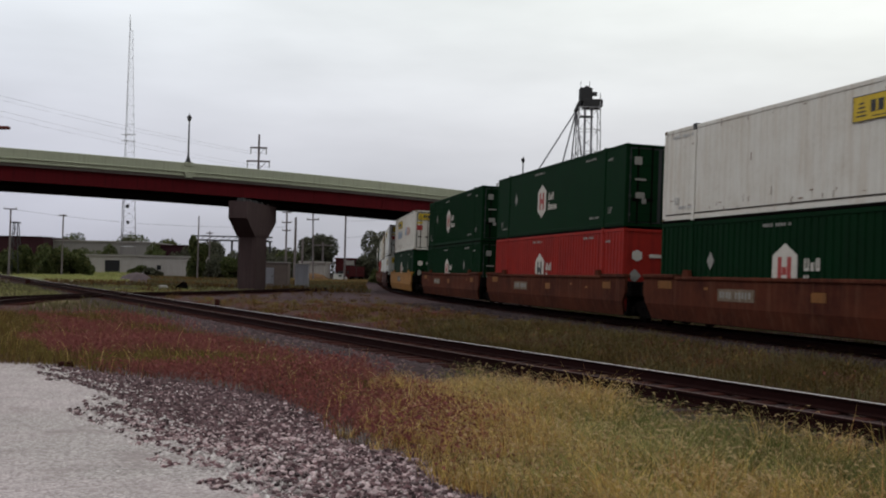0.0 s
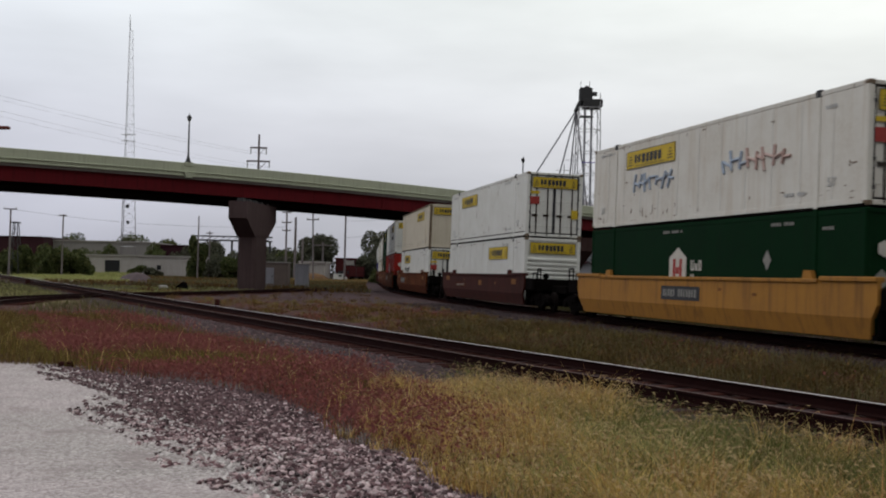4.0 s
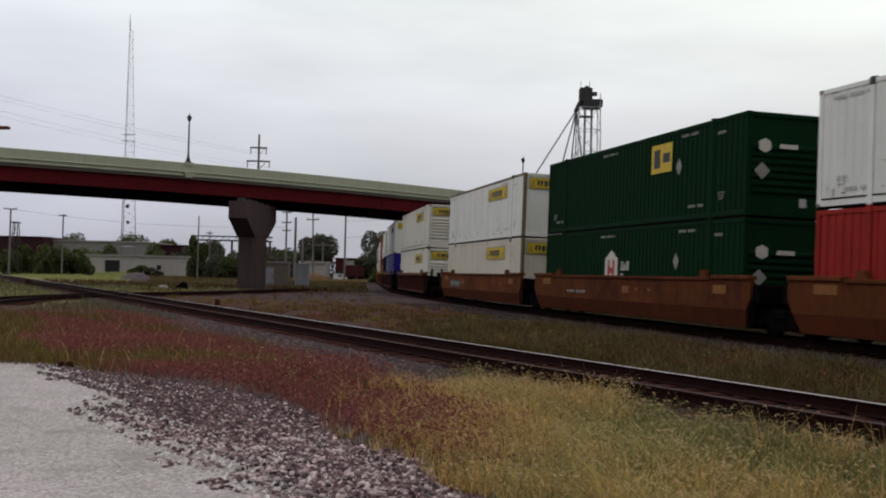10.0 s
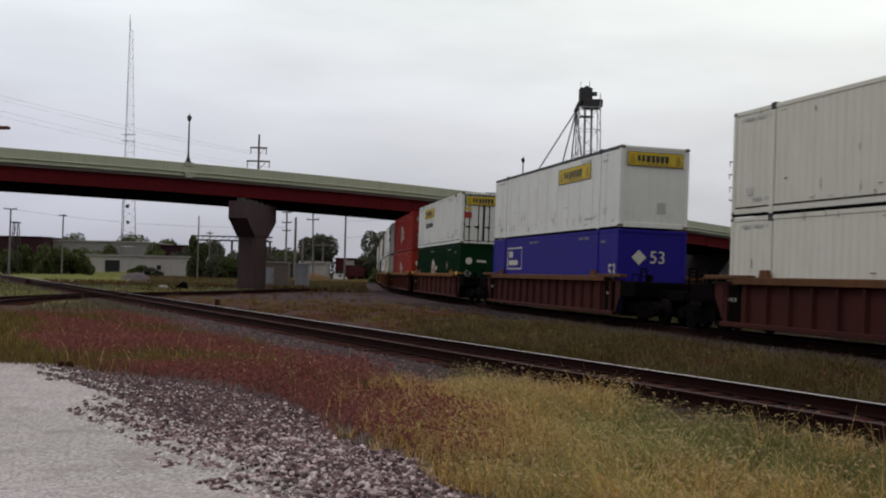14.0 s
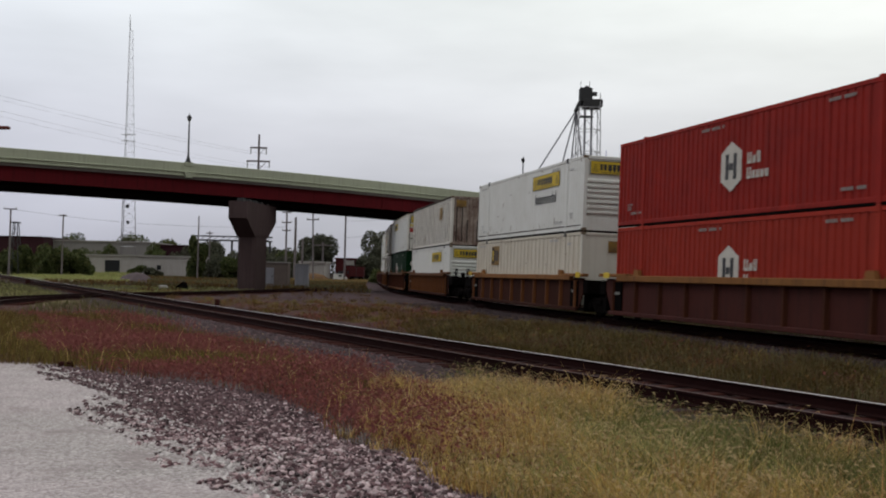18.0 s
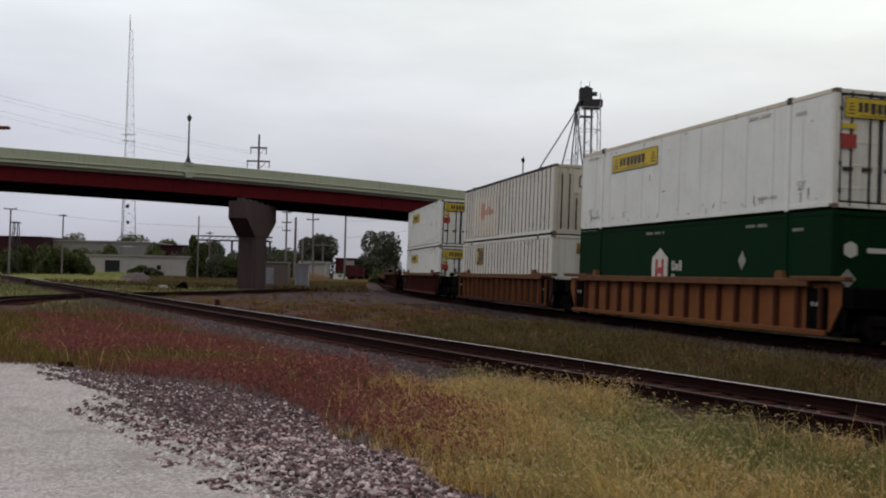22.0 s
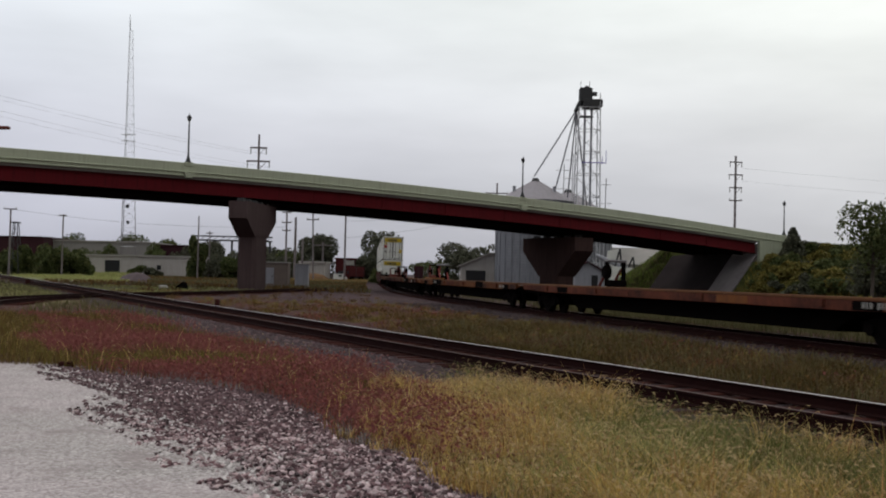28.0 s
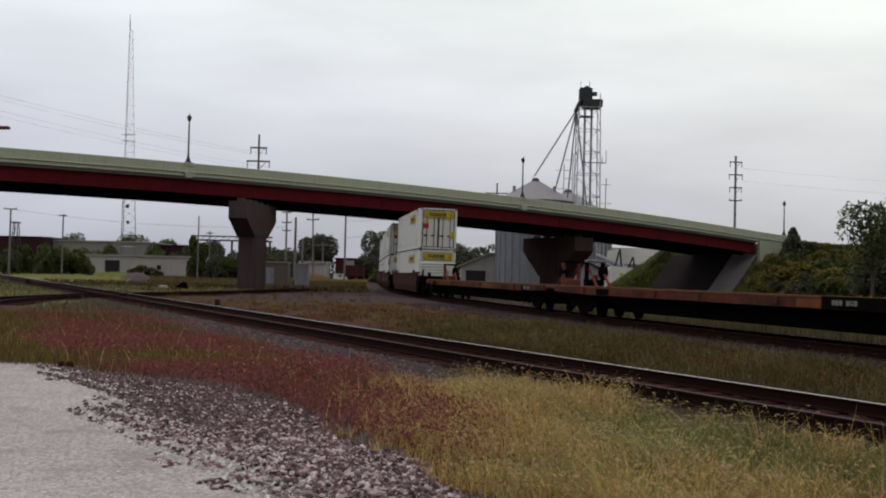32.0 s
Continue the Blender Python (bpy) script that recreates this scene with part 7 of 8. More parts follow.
def conifer(x, y, z, h, w, label):
    rng = np.random.default_rng(9)
    root = tagged(base("conifer", EYE_SCALE @ pose(x, y, z)), label, "tree")
    put("trunk", Build().tube((0, 0, -0.5), (0, 0, h * 0.95), 0.12, 0.03, n=6).mesh("trunk", M_BARK), root)
    n = 4200
    t = rng.uniform(0, 1, n) ** 0.7
    a = rng.uniform(0, 2 * math.pi, n)
    r = w * (1 - t * 0.92) * rng.uniform(0.3, 1, n) ** 0.5 * (0.8 + 0.3 * np.sin(a * 5 + t * 20))
    p = np.stack([r * np.cos(a), r * np.sin(a), h * t], -1)
    v, f = tri_cloud(p, 0.2, rng)
    put("crown", mesh_from("crown", v, f, M_LEAF_DARK), root)


conifer(*bank_pt(2.6, -3.0)[:2], 3.4, 4.9, 2.5, "small dark conifer at the bridge's end")

brng = np.random.default_rng(12)
for k in range(44):
    a, bk = brng.uniform(-4.2, 2), brng.uniform(-10.5, -1.0)
    if bk > -2.0 + a * 0.2:
        bk -= 2.0
    gx, gy = bank_pt(a, bk)
    hz = bank_z(gx, gy) - 0.15
    tree("bush", "olive-green shrub beside the bridge's end", gx, gy, brng.uniform(0.9, 1.7), brng.uniform(1.0, 2.0), 0.1, (M_LEAF_OLIVE, M_LEAF_MID, M_LEAF_OLIVE, M_LEAF_DARK)[k % 4], 400 + k, 1100, 0.22, 8, "bush", hz, EYE_SCALE)
for k in range(120):
    a, bk = brng.uniform(0.5, 30), brng.uniform(-13.5, -1.2)
    gx, gy = bank_pt(a, bk)
    hz = bank_z(gx, gy) - 0.15
    tree("bush", "olive-green shrub on the road embankment", gx, gy, brng.uniform(1.2, 2.0), max(0.6, min(brng.uniform(1.2, 2.3), 6.9 - 0.035 * a - hz)), 0.1, (M_LEAF_OLIVE, M_LEAF_MID, M_LEAF_MID, M_LEAF_OLIVE)[k % 4], 200 + k, 1100, 0.25, 8, "bush", hz, EYE_SCALE)
for k in range(16):
    a, bk = brng.uniform(6, 34), brng.uniform(-1.5, 0.5)
    gx, gy = bank_pt(a, bk)
    tree("bush", "dark shrub along the embankment's crest", gx, gy, 1.6, 0.8, 0.05, M_LEAF_DARK, 300 + k, 380, 0.2, 6, "bush", AB[2] - 1.5 - 0.03 * a, EYE_SCALE)


# ---- grass, weeds and stones ----
M_GRASS_Y = island_mat("dry_yellow_grass", [(0.45, 0.3, 0.075), (0.74, 0.53, 0.175), (0.3, 0.205, 0.055), (0.84, 0.62, 0.25), (0.12, 0.08, 0.027), (0.48, 0.22, 0.1), (0.48, 0.35, 0.1)], 0.8, 0.3)
M_GRASS_Y2 = island_mat("dull_tan_grass", [(0.2, 0.13, 0.05), (0.3, 0.21, 0.09), (0.24, 0.17, 0.06), (0.16, 0.08, 0.045)], 0.85, 0.3)
M_GRASS_G = island_mat("green_grass", [(0.16, 0.165, 0.045), (0.36, 0.34, 0.12), (0.2, 0.23, 0.06), (0.54, 0.47, 0.22), (0.1, 0.1, 0.035)], 0.8, 0.3)
M_GRASS_G2 = island_mat("dull_green_grass", [(0.08, 0.088, 0.022), (0.18, 0.178, 0.055), (0.1, 0.125, 0.03), (0.3, 0.255, 0.11), (0.045, 0.045, 0.016)], 0.8, 0.3)
M_GRASS_F = island_mat("dull_olive_grass", [(0.078, 0.074, 0.03), (0.13, 0.115, 0.052), (0.092, 0.085, 0.036), (0.15, 0.122, 0.06)], 0.8, 0.2)
M_GRASS_F2 = island_mat("yellow_green_tufts", [(0.1, 0.085, 0.02), (0.2, 0.16, 0.04), (0.13, 0.11, 0.025), (0.26, 0.2, 0.06)], 0.85, 0.2)
M_DOCK = island_mat("rusty_dock", [(0.14, 0.045, 0.02), (0.24, 0.085, 0.035), (0.1, 0.035, 0.02)], 0.85, 0.2)
M_LUSH = island_mat("lush_green_grass", [(0.09, 0.14, 0.02), (0.18, 0.24, 0.045), (0.12, 0.17, 0.03)], 0.8, 0.3)
M_GRASS_P = island_mat("pale_green_grass", [(0.26, 0.28, 0.09), (0.36, 0.36, 0.14), (0.21, 0.235, 0.075), (0.33, 0.3, 0.14)], 0.8, 0.3)
M_WEED_R = island_mat("red_brown_weeds", [(0.14, 0.041, 0.041), (0.245, 0.077, 0.07), (0.185, 0.06, 0.053), (0.3, 0.112, 0.092)], 0.9, 0.2)
M_WEED_O = island_mat("olive_brown_weeds", [(0.052, 0.033, 0.012), (0.15, 0.09, 0.03), (0.08, 0.042, 0.017), (0.21, 0.128, 0.044)], 0.9, 0.2)
M_WEED_RO = island_mat("rusty_olive_weeds", [(0.06, 0.024, 0.018), (0.12, 0.052, 0.032), (0.082, 0.038, 0.023), (0.15, 0.068, 0.04)], 0.9, 0.2)
M_WEED_D = island_mat("dark_olive_weeds", [(0.034, 0.025, 0.008), (0.09, 0.066, 0.018), (0.055, 0.034, 0.012), (0.125, 0.088, 0.026)], 0.9, 0.2)
M_SEED = island_mat("grass_seed_heads", [(0.32, 0.22, 0.11), (0.46, 0.33, 0.18), (0.38, 0.27, 0.13)], 0.9, 0.3)
M_STONE = island_mat("mixed_ballast_stones", [(0.022, 0.011, 0.014), (0.095, 0.049, 0.055), (0.18, 0.103, 0.11), (0.54, 0.41, 0.415), (0.03, 0.015, 0.018), (0.66, 0.52, 0.52), (0.074, 0.039, 0.044), (0.27, 0.172, 0.18)], 0.9)
M_STONE_D = island_mat("dark_ballast_stones", [(0.026, 0.014, 0.015), (0.06, 0.034, 0.037), (0.1, 0.061, 0.066), (0.17, 0.11, 0.115)], 0.9)
# dark ballast, deepened further to hold the train's shadow
M_STONE_M = island_mat("main_line_ballast", [(0.011, 0.0065, 0.007), (0.022, 0.0135, 0.014), (0.036, 0.023, 0.024), (0.06, 0.04, 0.041)], 0.9)
# black-brown tone takes in the shade between the near rails
M_STONE_O = island_mat("oily_ballast_stones", [(0.016, 0.007, 0.007), (0.04, 0.014, 0.0135), (0.06, 0.023, 0.021)], 0.9)
M_LIME = island_mat("pale_limestone_chips", [(0.26, 0.23, 0.225), (0.5, 0.455, 0.445), (0.68, 0.63, 0.62), (0.38, 0.34, 0.33)], 0.9)


def blades(pts, height, width, rng, bend=0.35, way=None):
    """Bent tapering blades: two quads each."""
    n = len(pts)
    a = rng.uniform(0, 2 * math.pi, n) if way is None else way
    d = np.stack([np.cos(a), np.sin(a), np.zeros(n)], -1)
    s = np.stack([-np.sin(a), np.cos(a), np.zeros(n)], -1)
    a2 = a + rng.uniform(-1.5, 1.5, n)
    s = np.stack([-np.sin(a2), np.cos(a2), np.zeros(n)], -1)
    h = (height * rng.uniform(0.55, 1.2, n))[:, None]
    k = (rng.uniform(0.1, 1.0, n) * bend)[:, None] * h
    w = (width * rng.uniform(0.6, 1.3, n))[:, None]
    up = np.array([0, 0, 1.0])
    p0 = pts
    p1 = pts + up * h * 0.55 + d * k * 0.3
    p2 = pts + up * h * (1 - 0.15 * bend) + d * k
    v = np.stack([p0 - s * w, p0 + s * w, p1 - s * w * 0.8, p1 + s * w * 0.8, p2 - s * w * 0.15, p2 + s * w * 0.15], 1).reshape(-1, 3)
    i = np.arange(n)[:, None] * 6
    f = np.concatenate([i + np.array([[0, 1, 3, 2]]), i + np.array([[2, 3, 5, 4]])], 1).reshape(-1, 4)
    return v, f, p2


def scatter(n, x0, x1, y0, y1, keep, rng):
    x, y = rng.uniform(x0, x1, n), rng.uniform(y0, y1, n)
    m = keep(x, y)
    x, y = x[m], y[m]
    return np.stack([x, y, terrain(x, y) - 0.02], -1)


def stuff(name, v, f, material, label, cat):
    ob = put(name, mesh_from(name, v, f, material))
    return tagged(ob, label, cat, kind="stuff")


def wob(x, y, s=1.0, o=0.0):
    return np.sin(x * 1.7 * s + o) * np.sin(y * 1.3 * s + 2 * o) * 0.6 + np.sin(x * 4.1 * s + y * 2.9 * s + o) * 0.4


def stone_edge(x, y):
    """Positive on the weedy side of the stony strip that edges the drive."""
    e = np.interp(y, [7.0, 7.76, 8.17, 9.02, 9.42, 9.83, 10.49, 12.12, 13.35, 13.86, 14.4, 14.8, 15.32, 16.23, 16.95, 17.3], [0.6, 0.2, -0.02, -0.16, -0.42, -0.79, -1.06, -1.52, -2.05, -2.71, -3.3, -4.04, -4.58, -5.27, -5.95, -8.0])
    return np.where(y > 17.2, 9.0, x - e + 0.1 * wob(x, y, 1.3))


def drive_edge(x, y):
    e = np.interp(y, [6.5, 7.56, 7.89, 8.53, 9.28, 10.01, 10.81, 11.46, 13.26, 14.19, 14.66, 16.0, 16.98], [-0.6, -1.15, -1.4, -1.82, -2.28, -2.72, -3.13, -3.62, -3.99, -4.6, -5.16, -5.6, -5.98])
    return x - e + 0.2 * wob(x, y, 1.1, 1.0) + 0.22 * wob(x, y, 2.9, 0.3)


def tufts(n, per, spread, keep, rng, box):
    """Blade feet gathered in tufts, each blade leaning away from its tuft's middle."""
    c = scatter(n, *box, keep, rng)
    p = np.repeat(c, per, 0)
    o = rng.normal(size=(len(p), 2)) * spread
    p[:, :2] += o
    tall = np.repeat(rng.uniform(0.65, 1.25, len(c)), per)
    lean = np.repeat(rng.normal(size=len(c)) * 0.9, per)
    tall = tall * rng.uniform(0.75, 1.3, len(tall))
    return p, np.arctan2(o[:, 1], o[:, 0]) + lean + rng.normal(size=len(tall)) * 0.7, tall


def seed_spikes(tip, way, length, width, rng):
    """Drooping seed spikes that carry on from the tips of their stems."""
    n = len(tip)
    d = np.stack([np.cos(way), np.sin(way), np.zeros(n)], -1)
    s = np.stack([-np.sin(way), np.cos(way), np.zeros(n)], -1)
    k = (length * rng.uniform(0.6, 1.3, n))[:, None]
    w = (width * rng.uniform(0.7, 1.3, n))[:, None]
    up = np.array([0, 0, 1.0])
    a, b, c = tip, tip + d * k * 0.5 + up * k * 0.12, tip + d * k - up * k * rng.uniform(0.0, 0.5, n)[:, None]
    v = np.stack([a - s * w * 0.4 - up * w * 0.3, a + s * w * 0.4 + up * w * 0.3, b - s * w - up * w, b + s * w + up * w, c - s * w * 0.3, c + s * w * 0.3], 1).reshape(-1, 3)
    i = np.arange(n)[:, None] * 6
    f = np.concatenate([i + np.array([[0, 1, 3, 2]]), i + np.array([[2, 3, 5, 4]])], 1).reshape(-1, 4)
    return v, f


def plant():
    rng = np.random.default_rng(5)
    # tall tufted grass between the stones and the near line
    k1 = lambda x, y: (stone_edge(x, y) > 0.05) & (near_off(x, y) < -2.55 + 0.3 * wob(x, y)) & (x > 0.1 - (y - 9) * 0.03 + 0.4 * wob(x, y, 2) + 0.6 * rng.normal(size=len(x))) & (x / y < 0.47)
    box = (-1.2, 5, 6.2, 15)
    dim = lambda x, y: x + 0.45 * rng.normal(size=len(x)) > 1.95 - 0.1 * (y - 8)
    kinds = (
        ("dry_grass", 3700, 44, lambda x, y: k1(x, y) & (wob(x, y, 0.8, 2.2) + 0.5 > np.clip((x - 0.2) * 0.5, -0.2, 1.15) + rng.normal(size=len(x)) * 0.25), 0.35, M_GRASS_Y, "tufts of tall golden dry grass"),
        ("green_grass", 3600, 40, lambda x, y: k1(x, y) & ~dim(x, y) & (x > 0.1) & (wob(x, y, 0.9, 4.0) > 0.35 - 0.6 * np.clip(x - 0.3, 0, 1.2) + rng.normal(size=len(x)) * 0.2), 0.31, M_GRASS_G, "green and straw-coloured grass tufts"),
        ("green_grass", 3600, 40, lambda x, y: k1(x, y) & dim(x, y) & (x > 0.1) & (wob(x, y, 0.9, 4.0) > 0.35 - 0.6 * np.clip(x - 0.3, 0, 1.2) + rng.normal(size=len(x)) * 0.2), 0.31, M_GRASS_G2, "dull green grass nearest the track"),
        ("red_grass", 700, 34, lambda x, y: k1(x, y) & (wob(x, y, 1.3, 1.0) > 0.3), 0.2, M_WEED_RO, "low red-brown grass in the gaps"),
    )
    for nm, n, per, keep, h, m, lab in kinds:
        p, way, tall = tufts(n, per, 0.055, keep, rng, box)
        grow = np.clip((p[:, 0] + 0.35) / 1.7, 0.2, 1) * np.clip(stone_edge(p[:, 0], p[:, 1]) / 0.7, 0.3, 1)
        hh = h * tall * (0.45 + 0.55 * grow) * (1 + 0.25 * wob(p[:, 0], p[:, 1], 1.6))
        v, f, tip = blades(p, hh, 0.0034, rng, 0.85, way)
        stuff(nm, v, f, m, lab, "grass")
        pick = rng.uniform(size=len(tip)) < (0.14 if m == M_GRASS_G2 else 0.36 if h > 0.3 else 0.05)
        v, f = seed_spikes(tip[pick], way[pick], 0.05, 0.0036, rng)
        stuff("seed_heads", v, f, M_SEED, "pale drooping grass seed heads", "grass")
    # lush patch close by
    p, way, tall = tufts(420, 26, 0.05, lambda x, y: k1(x, y) & ((x - 1.25) ** 2 / 0.16 + (y - 7.75) ** 2 / 0.3 < 1 + 0.5 * wob(x, y, 3)), rng, (0.4, 2.6, 6.8, 8.8))
    v, f, tip = blades(p, 0.2 * tall, 0.0045, rng, 0.9, way)
    stuff("lush_grass", v, f, M_LUSH, "bright green lush grass among the dry", "grass")
    # foxtail arching over the shoulder of the near line
    k1f = lambda x, y: (near_off(x, y) > -3.1) & (near_off(x, y) < -1.35 + 0.4 * wob(x, y, 2)) & (x > 0.1) & (x / y < 0.47) & (wob(x, y, 1.8, 0.4) > -0.35)
    p, way, tall = tufts(820, 15, 0.1, k1f, rng, (-0.5, 7.5, 8, 18))
    v, f, tip = blades(p, 0.25 * tall, 0.0034, rng, 1.4, way)
    stuff("foxtail_grass", v, f, M_GRASS_G2, "arching foxtail grass along the track's shoulder", "grass")
    pick = rng.uniform(size=len(tip)) < 0.32
    v, f = seed_spikes(tip[pick], way[pick], 0.075, 0.006, rng)
    stuff("seed_heads", v, f, M_SEED, "pale drooping foxtail heads", "grass")
    # red-brown weeds between the drive and the near line
    k2 = lambda x, y: (stone_edge(x, y) > 0.0) & (near_off(x, y) < -2.9 + 0.5 * wob(x, y) - 1.3 * rng.uniform(size=len(x)) ** 2) & (x < 0.6 - (y - 9) * 0.02 + 0.3 * wob(x, y, 2) + 0.7 * rng.normal(size=len(x))) & (x / y > -0.47)
    p = scatter(150000, -16, 1, 8, 36, lambda x, y: k2(x, y) & (rng.uniform(size=len(x)) < np.clip(16 / y, 0.3, 1)), rng)
    far = np.clip(p[:, 1] / 16, 0.8, 2.0)
    red = wob(p[:, 0], p[:, 1], 0.45, 0.5) + rng.normal(size=len(p)) * 0.3
    left = p[:, 0] / p[:, 1] < -0.365 + 0.03 * wob(p[:, 0], p[:, 1], 0.8)
    patch = (p[:, 0] + 4.2) ** 2 / 5.0 + (p[:, 1] - 17.6) ** 2 / 3.0 + rng.normal(size=len(p)) * 0.3 < 0.8
    left = left | patch
    sel = (red > -0.12) & ~left
    v, f, tip = blades(p[sel], 0.2 + 0.05 * wob(p[sel][:, 0], p[sel][:, 1]), 0.004 * far[sel], rng, 0.7)
    stuff("red_weeds", v, f, M_WEED_R, "low red-brown weeds", "weeds")
    t = np.repeat(tip, 3, 0) + rng.normal(size=(len(tip) * 3, 3)) * 0.035
    v, f = tri_cloud(t, 0.02, rng, 0.5)
    stuff("weed_leaves", v, f, M_WEED_R, "small red-brown weed leaves", "weeds")
    v, f, tip = blades(p[~sel], 0.2, 0.0045 * far[~sel], rng, 0.6)
    stuff("olive_weeds", v, f, M_WEED_O, "olive-brown weeds among the red ones", "weeds")
    q = p[left | (red < -0.75)]
    v, f, tip = blades(q[::2], 0.24, 0.005 * 1.2, rng, 0.6)
    stuff("green_weeds", v, f, M_GRASS_F2, "yellow-green grass tufts at the drive's end", "grass")
    # thin pale stalks standing over the weeds
    q = p[rng.uniform(size=len(p)) < 0.016]
    way = rng.uniform(0, 6.28, len(q))
    v, f, tip = blades(q, 0.4, 0.003, rng, 0.7, way)
    stuff("dry_stalks", v, f, M_GRASS_Y, "thin pale dry stalks over the weeds", "grass")
    v, f = seed_spikes(tip, way, 0.06, 0.0045, rng)
    stuff("seed_heads", v, f, M_SEED, "pale seed heads over the weeds", "grass")
    off_branch = lambda x, y: np.abs(x - np.interp(y, cy_, cx_)) > 2.3 + 0.4 * wob(x, y, 0.6)
    bare = lambda x, y: (y > 46 + 7 * wob(x, y, 0.35, 0.8)) & (main_off(x, y) > -17) & (rng.uniform(size=len(x)) < 0.85)
    # between the two lines: low patchy weeds with bare ballast showing
    k3 = lambda x, y: (near_off(x, y) > 2.3 + 0.5 * wob(x, y)) & (main_off(x, y) < -4.6 + 0.9 * wob(x, y, 0.7)) & (np.abs(x / y) < 0.46) & (wob(x, y, 0.55, 1.0) + 0.7 * wob(x, y, 1.9, 2.0) > -0.1) & (rng.uniform(size=len(x)) < np.clip(20 / y, 0.22, 1)) & off_branch(x, y) & ~bare(x, y)
    p, way, tall = tufts(30000, 9, 0.13, k3, rng, (-24, 14, 11, 92))
    far = np.clip(p[:, 1] / 17, 1, 4)
    g = wob(p[:, 0], p[:, 1], 0.4, 2.0) + rng.normal(size=len(p)) * 0.25
    for nm, sel, m, h, lab in (("olive_weeds", g < 0.4, M_WEED_O, 0.25, "olive-brown weeds between the lines"), ("red_weeds", g > 0.75, M_WEED_R, 0.15, "red-brown weeds between the lines"), ("brown_grass", (g >= 0.4) & (g <= 0.75), M_WEED_RO, 0.22, "dull red-brown grass between the lines")):
        v, f, tip = blades(p[sel], h * tall[sel], 0.0045 * far[sel], rng, 1.3, way[sel])
        stuff(nm, v, f, m, lab, "weeds")
        t = np.repeat(p[sel], 2, 0) + np.abs(rng.normal(size=(2 * int(sel.sum()), 3))) * np.array([0.1, 0.1, 0.09])
        v, f = tri_cloud(t, 0.034, rng, 0.6)
        stuff("weed_leaves", v, f, m, "small weed leaves between the lines", "weeds")
    # a close stand of dark weeds where the two lines draw together
    k9 = lambda x, y: (near_off(x, y) > 1.25 + 0.25 * wob(x, y, 2)) & (main_off(x, y) < -4.5 + 0.7 * wob(x, y, 0.9)) & (wob(x, y, 1.4, 5.0) > -0.55) & (x > 0.6 * wob(x, y, 0.6) + 1.0 - 0.05 * y) & (x / y < 0.47)
    p, way, tall = tufts(12000, 10, 0.13, k9, rng, (-2, 12, 11, 36))
    g = wob(p[:, 0], p[:, 1], 0.55, 2.6) + rng.normal(size=len(p)) * 0.3
    for nm, sel, m, h, lab in (("olive_weeds", g < 0.1, M_WEED_D, 0.25, "dark olive weeds between the lines"), ("brown_grass", g >= 0.45, M_WEED_RO, 0.19, "dull red-brown grass between the lines"), ("green_weeds", (g >= 0.1) & (g < 0.45), M_GRASS_F, 0.27, "dull green weeds between the lines")):
        v, f, tip = blades(p[sel], h * tall[sel], 0.006, rng, 1.0, way[sel])
        stuff(nm, v, f, m, lab, "weeds")
    # scattered brighter tufts and rusty dock between the lines
    k8 = lambda x, y: (near_off(x, y) > 2.2) & (main_off(x, y) < -4.4) & (np.abs(x / y) < 0.46) & (y < 62) & off_branch(x, y) & (wob(x, y, 0.9, 3.3) > 0.25)
    for nm, n, m, h, lab in (("grass_tufts", 2600, M_GRASS_F2, 0.26, "green-yellow grass tufts between the lines"), ("dock_weeds", 1700, M_DOCK, 0.2, "rusty red dock weeds between the lines")):
        p, way, tall = tufts(n, 26, 0.12, k8, rng, (-20, 14, 11, 62))
        v, f, tip = blades(p, h * tall, 0.006, rng, 1.1, way)
        stuff(nm, v, f, m, lab, "weeds")
    # pale green grass before the warehouse
    k7 = lambda x, y: (np.abs(near_off(x, y)) > 4.0) & (x / y < -0.292 + 0.015 * wob(x, y, 0.2)) & (x / y > -0.4 + 0.01 * wob(x, y, 0.3)) & (wob(x, y, 0.12, 0.5) > -0.5)
    p = scatter(60000, -95, -28, 125, 214, k7, rng)
    v, f, tip = blades(p, 0.3 + 0.6 * np.clip((p[:, 1] - 175) / 35, 0, 1), 0.05, rng, 0.9)
    stuff("pale_grass", v, f, M_GRASS_P, "pale yellow-green grass before the warehouse", "grass")
    # pale tufts along the verge where the branch line leaves
    kv = lambda x, y: (np.abs(near_off(x, y)) > 2.4) & (x < np.interp(y, cy_, cx_) - 2.2) & (x / y > -0.47) & (wob(x, y, 0.5, 0.9) > -0.35)
    p = scatter(22000, -44, -14, 44, 95, kv, rng)
    v, f, tip = blades(p, 0.27, 0.013, rng, 0.9)
    stuff("pale_grass", v, f, M_GRASS_P, "pale yellow-green grass by the branch line", "grass")
    # beyond the near line, to the left and the far verge
    k4 = lambda x, y: off_branch(x, y) & (near_off(x, y) < -2.0) & (x / y < -0.1) & (x / y > -0.47)
    p = scatter(26000, -45, -4, 34, 95, k4, rng)
    v, f, tip = blades(p, 0.3, 0.02, rng, 0.6)
    stuff("olive_weeds", v, f, M_GRASS_F, "rough olive weeds along the near line", "weeds")
    k5 = lambda x, y: (np.abs(x / y) < 0.47) & ((x / y > -0.27) | (y < 118)) & (np.abs(main_off(x, y)) > 3.2) & (np.abs(near_off(x, y)) > 2.2)
    p = scatter(60000, -95, 75, 92, 215, k5, rng)
    g = wob(p[:, 0], p[:, 1], 0.1, 1.0)
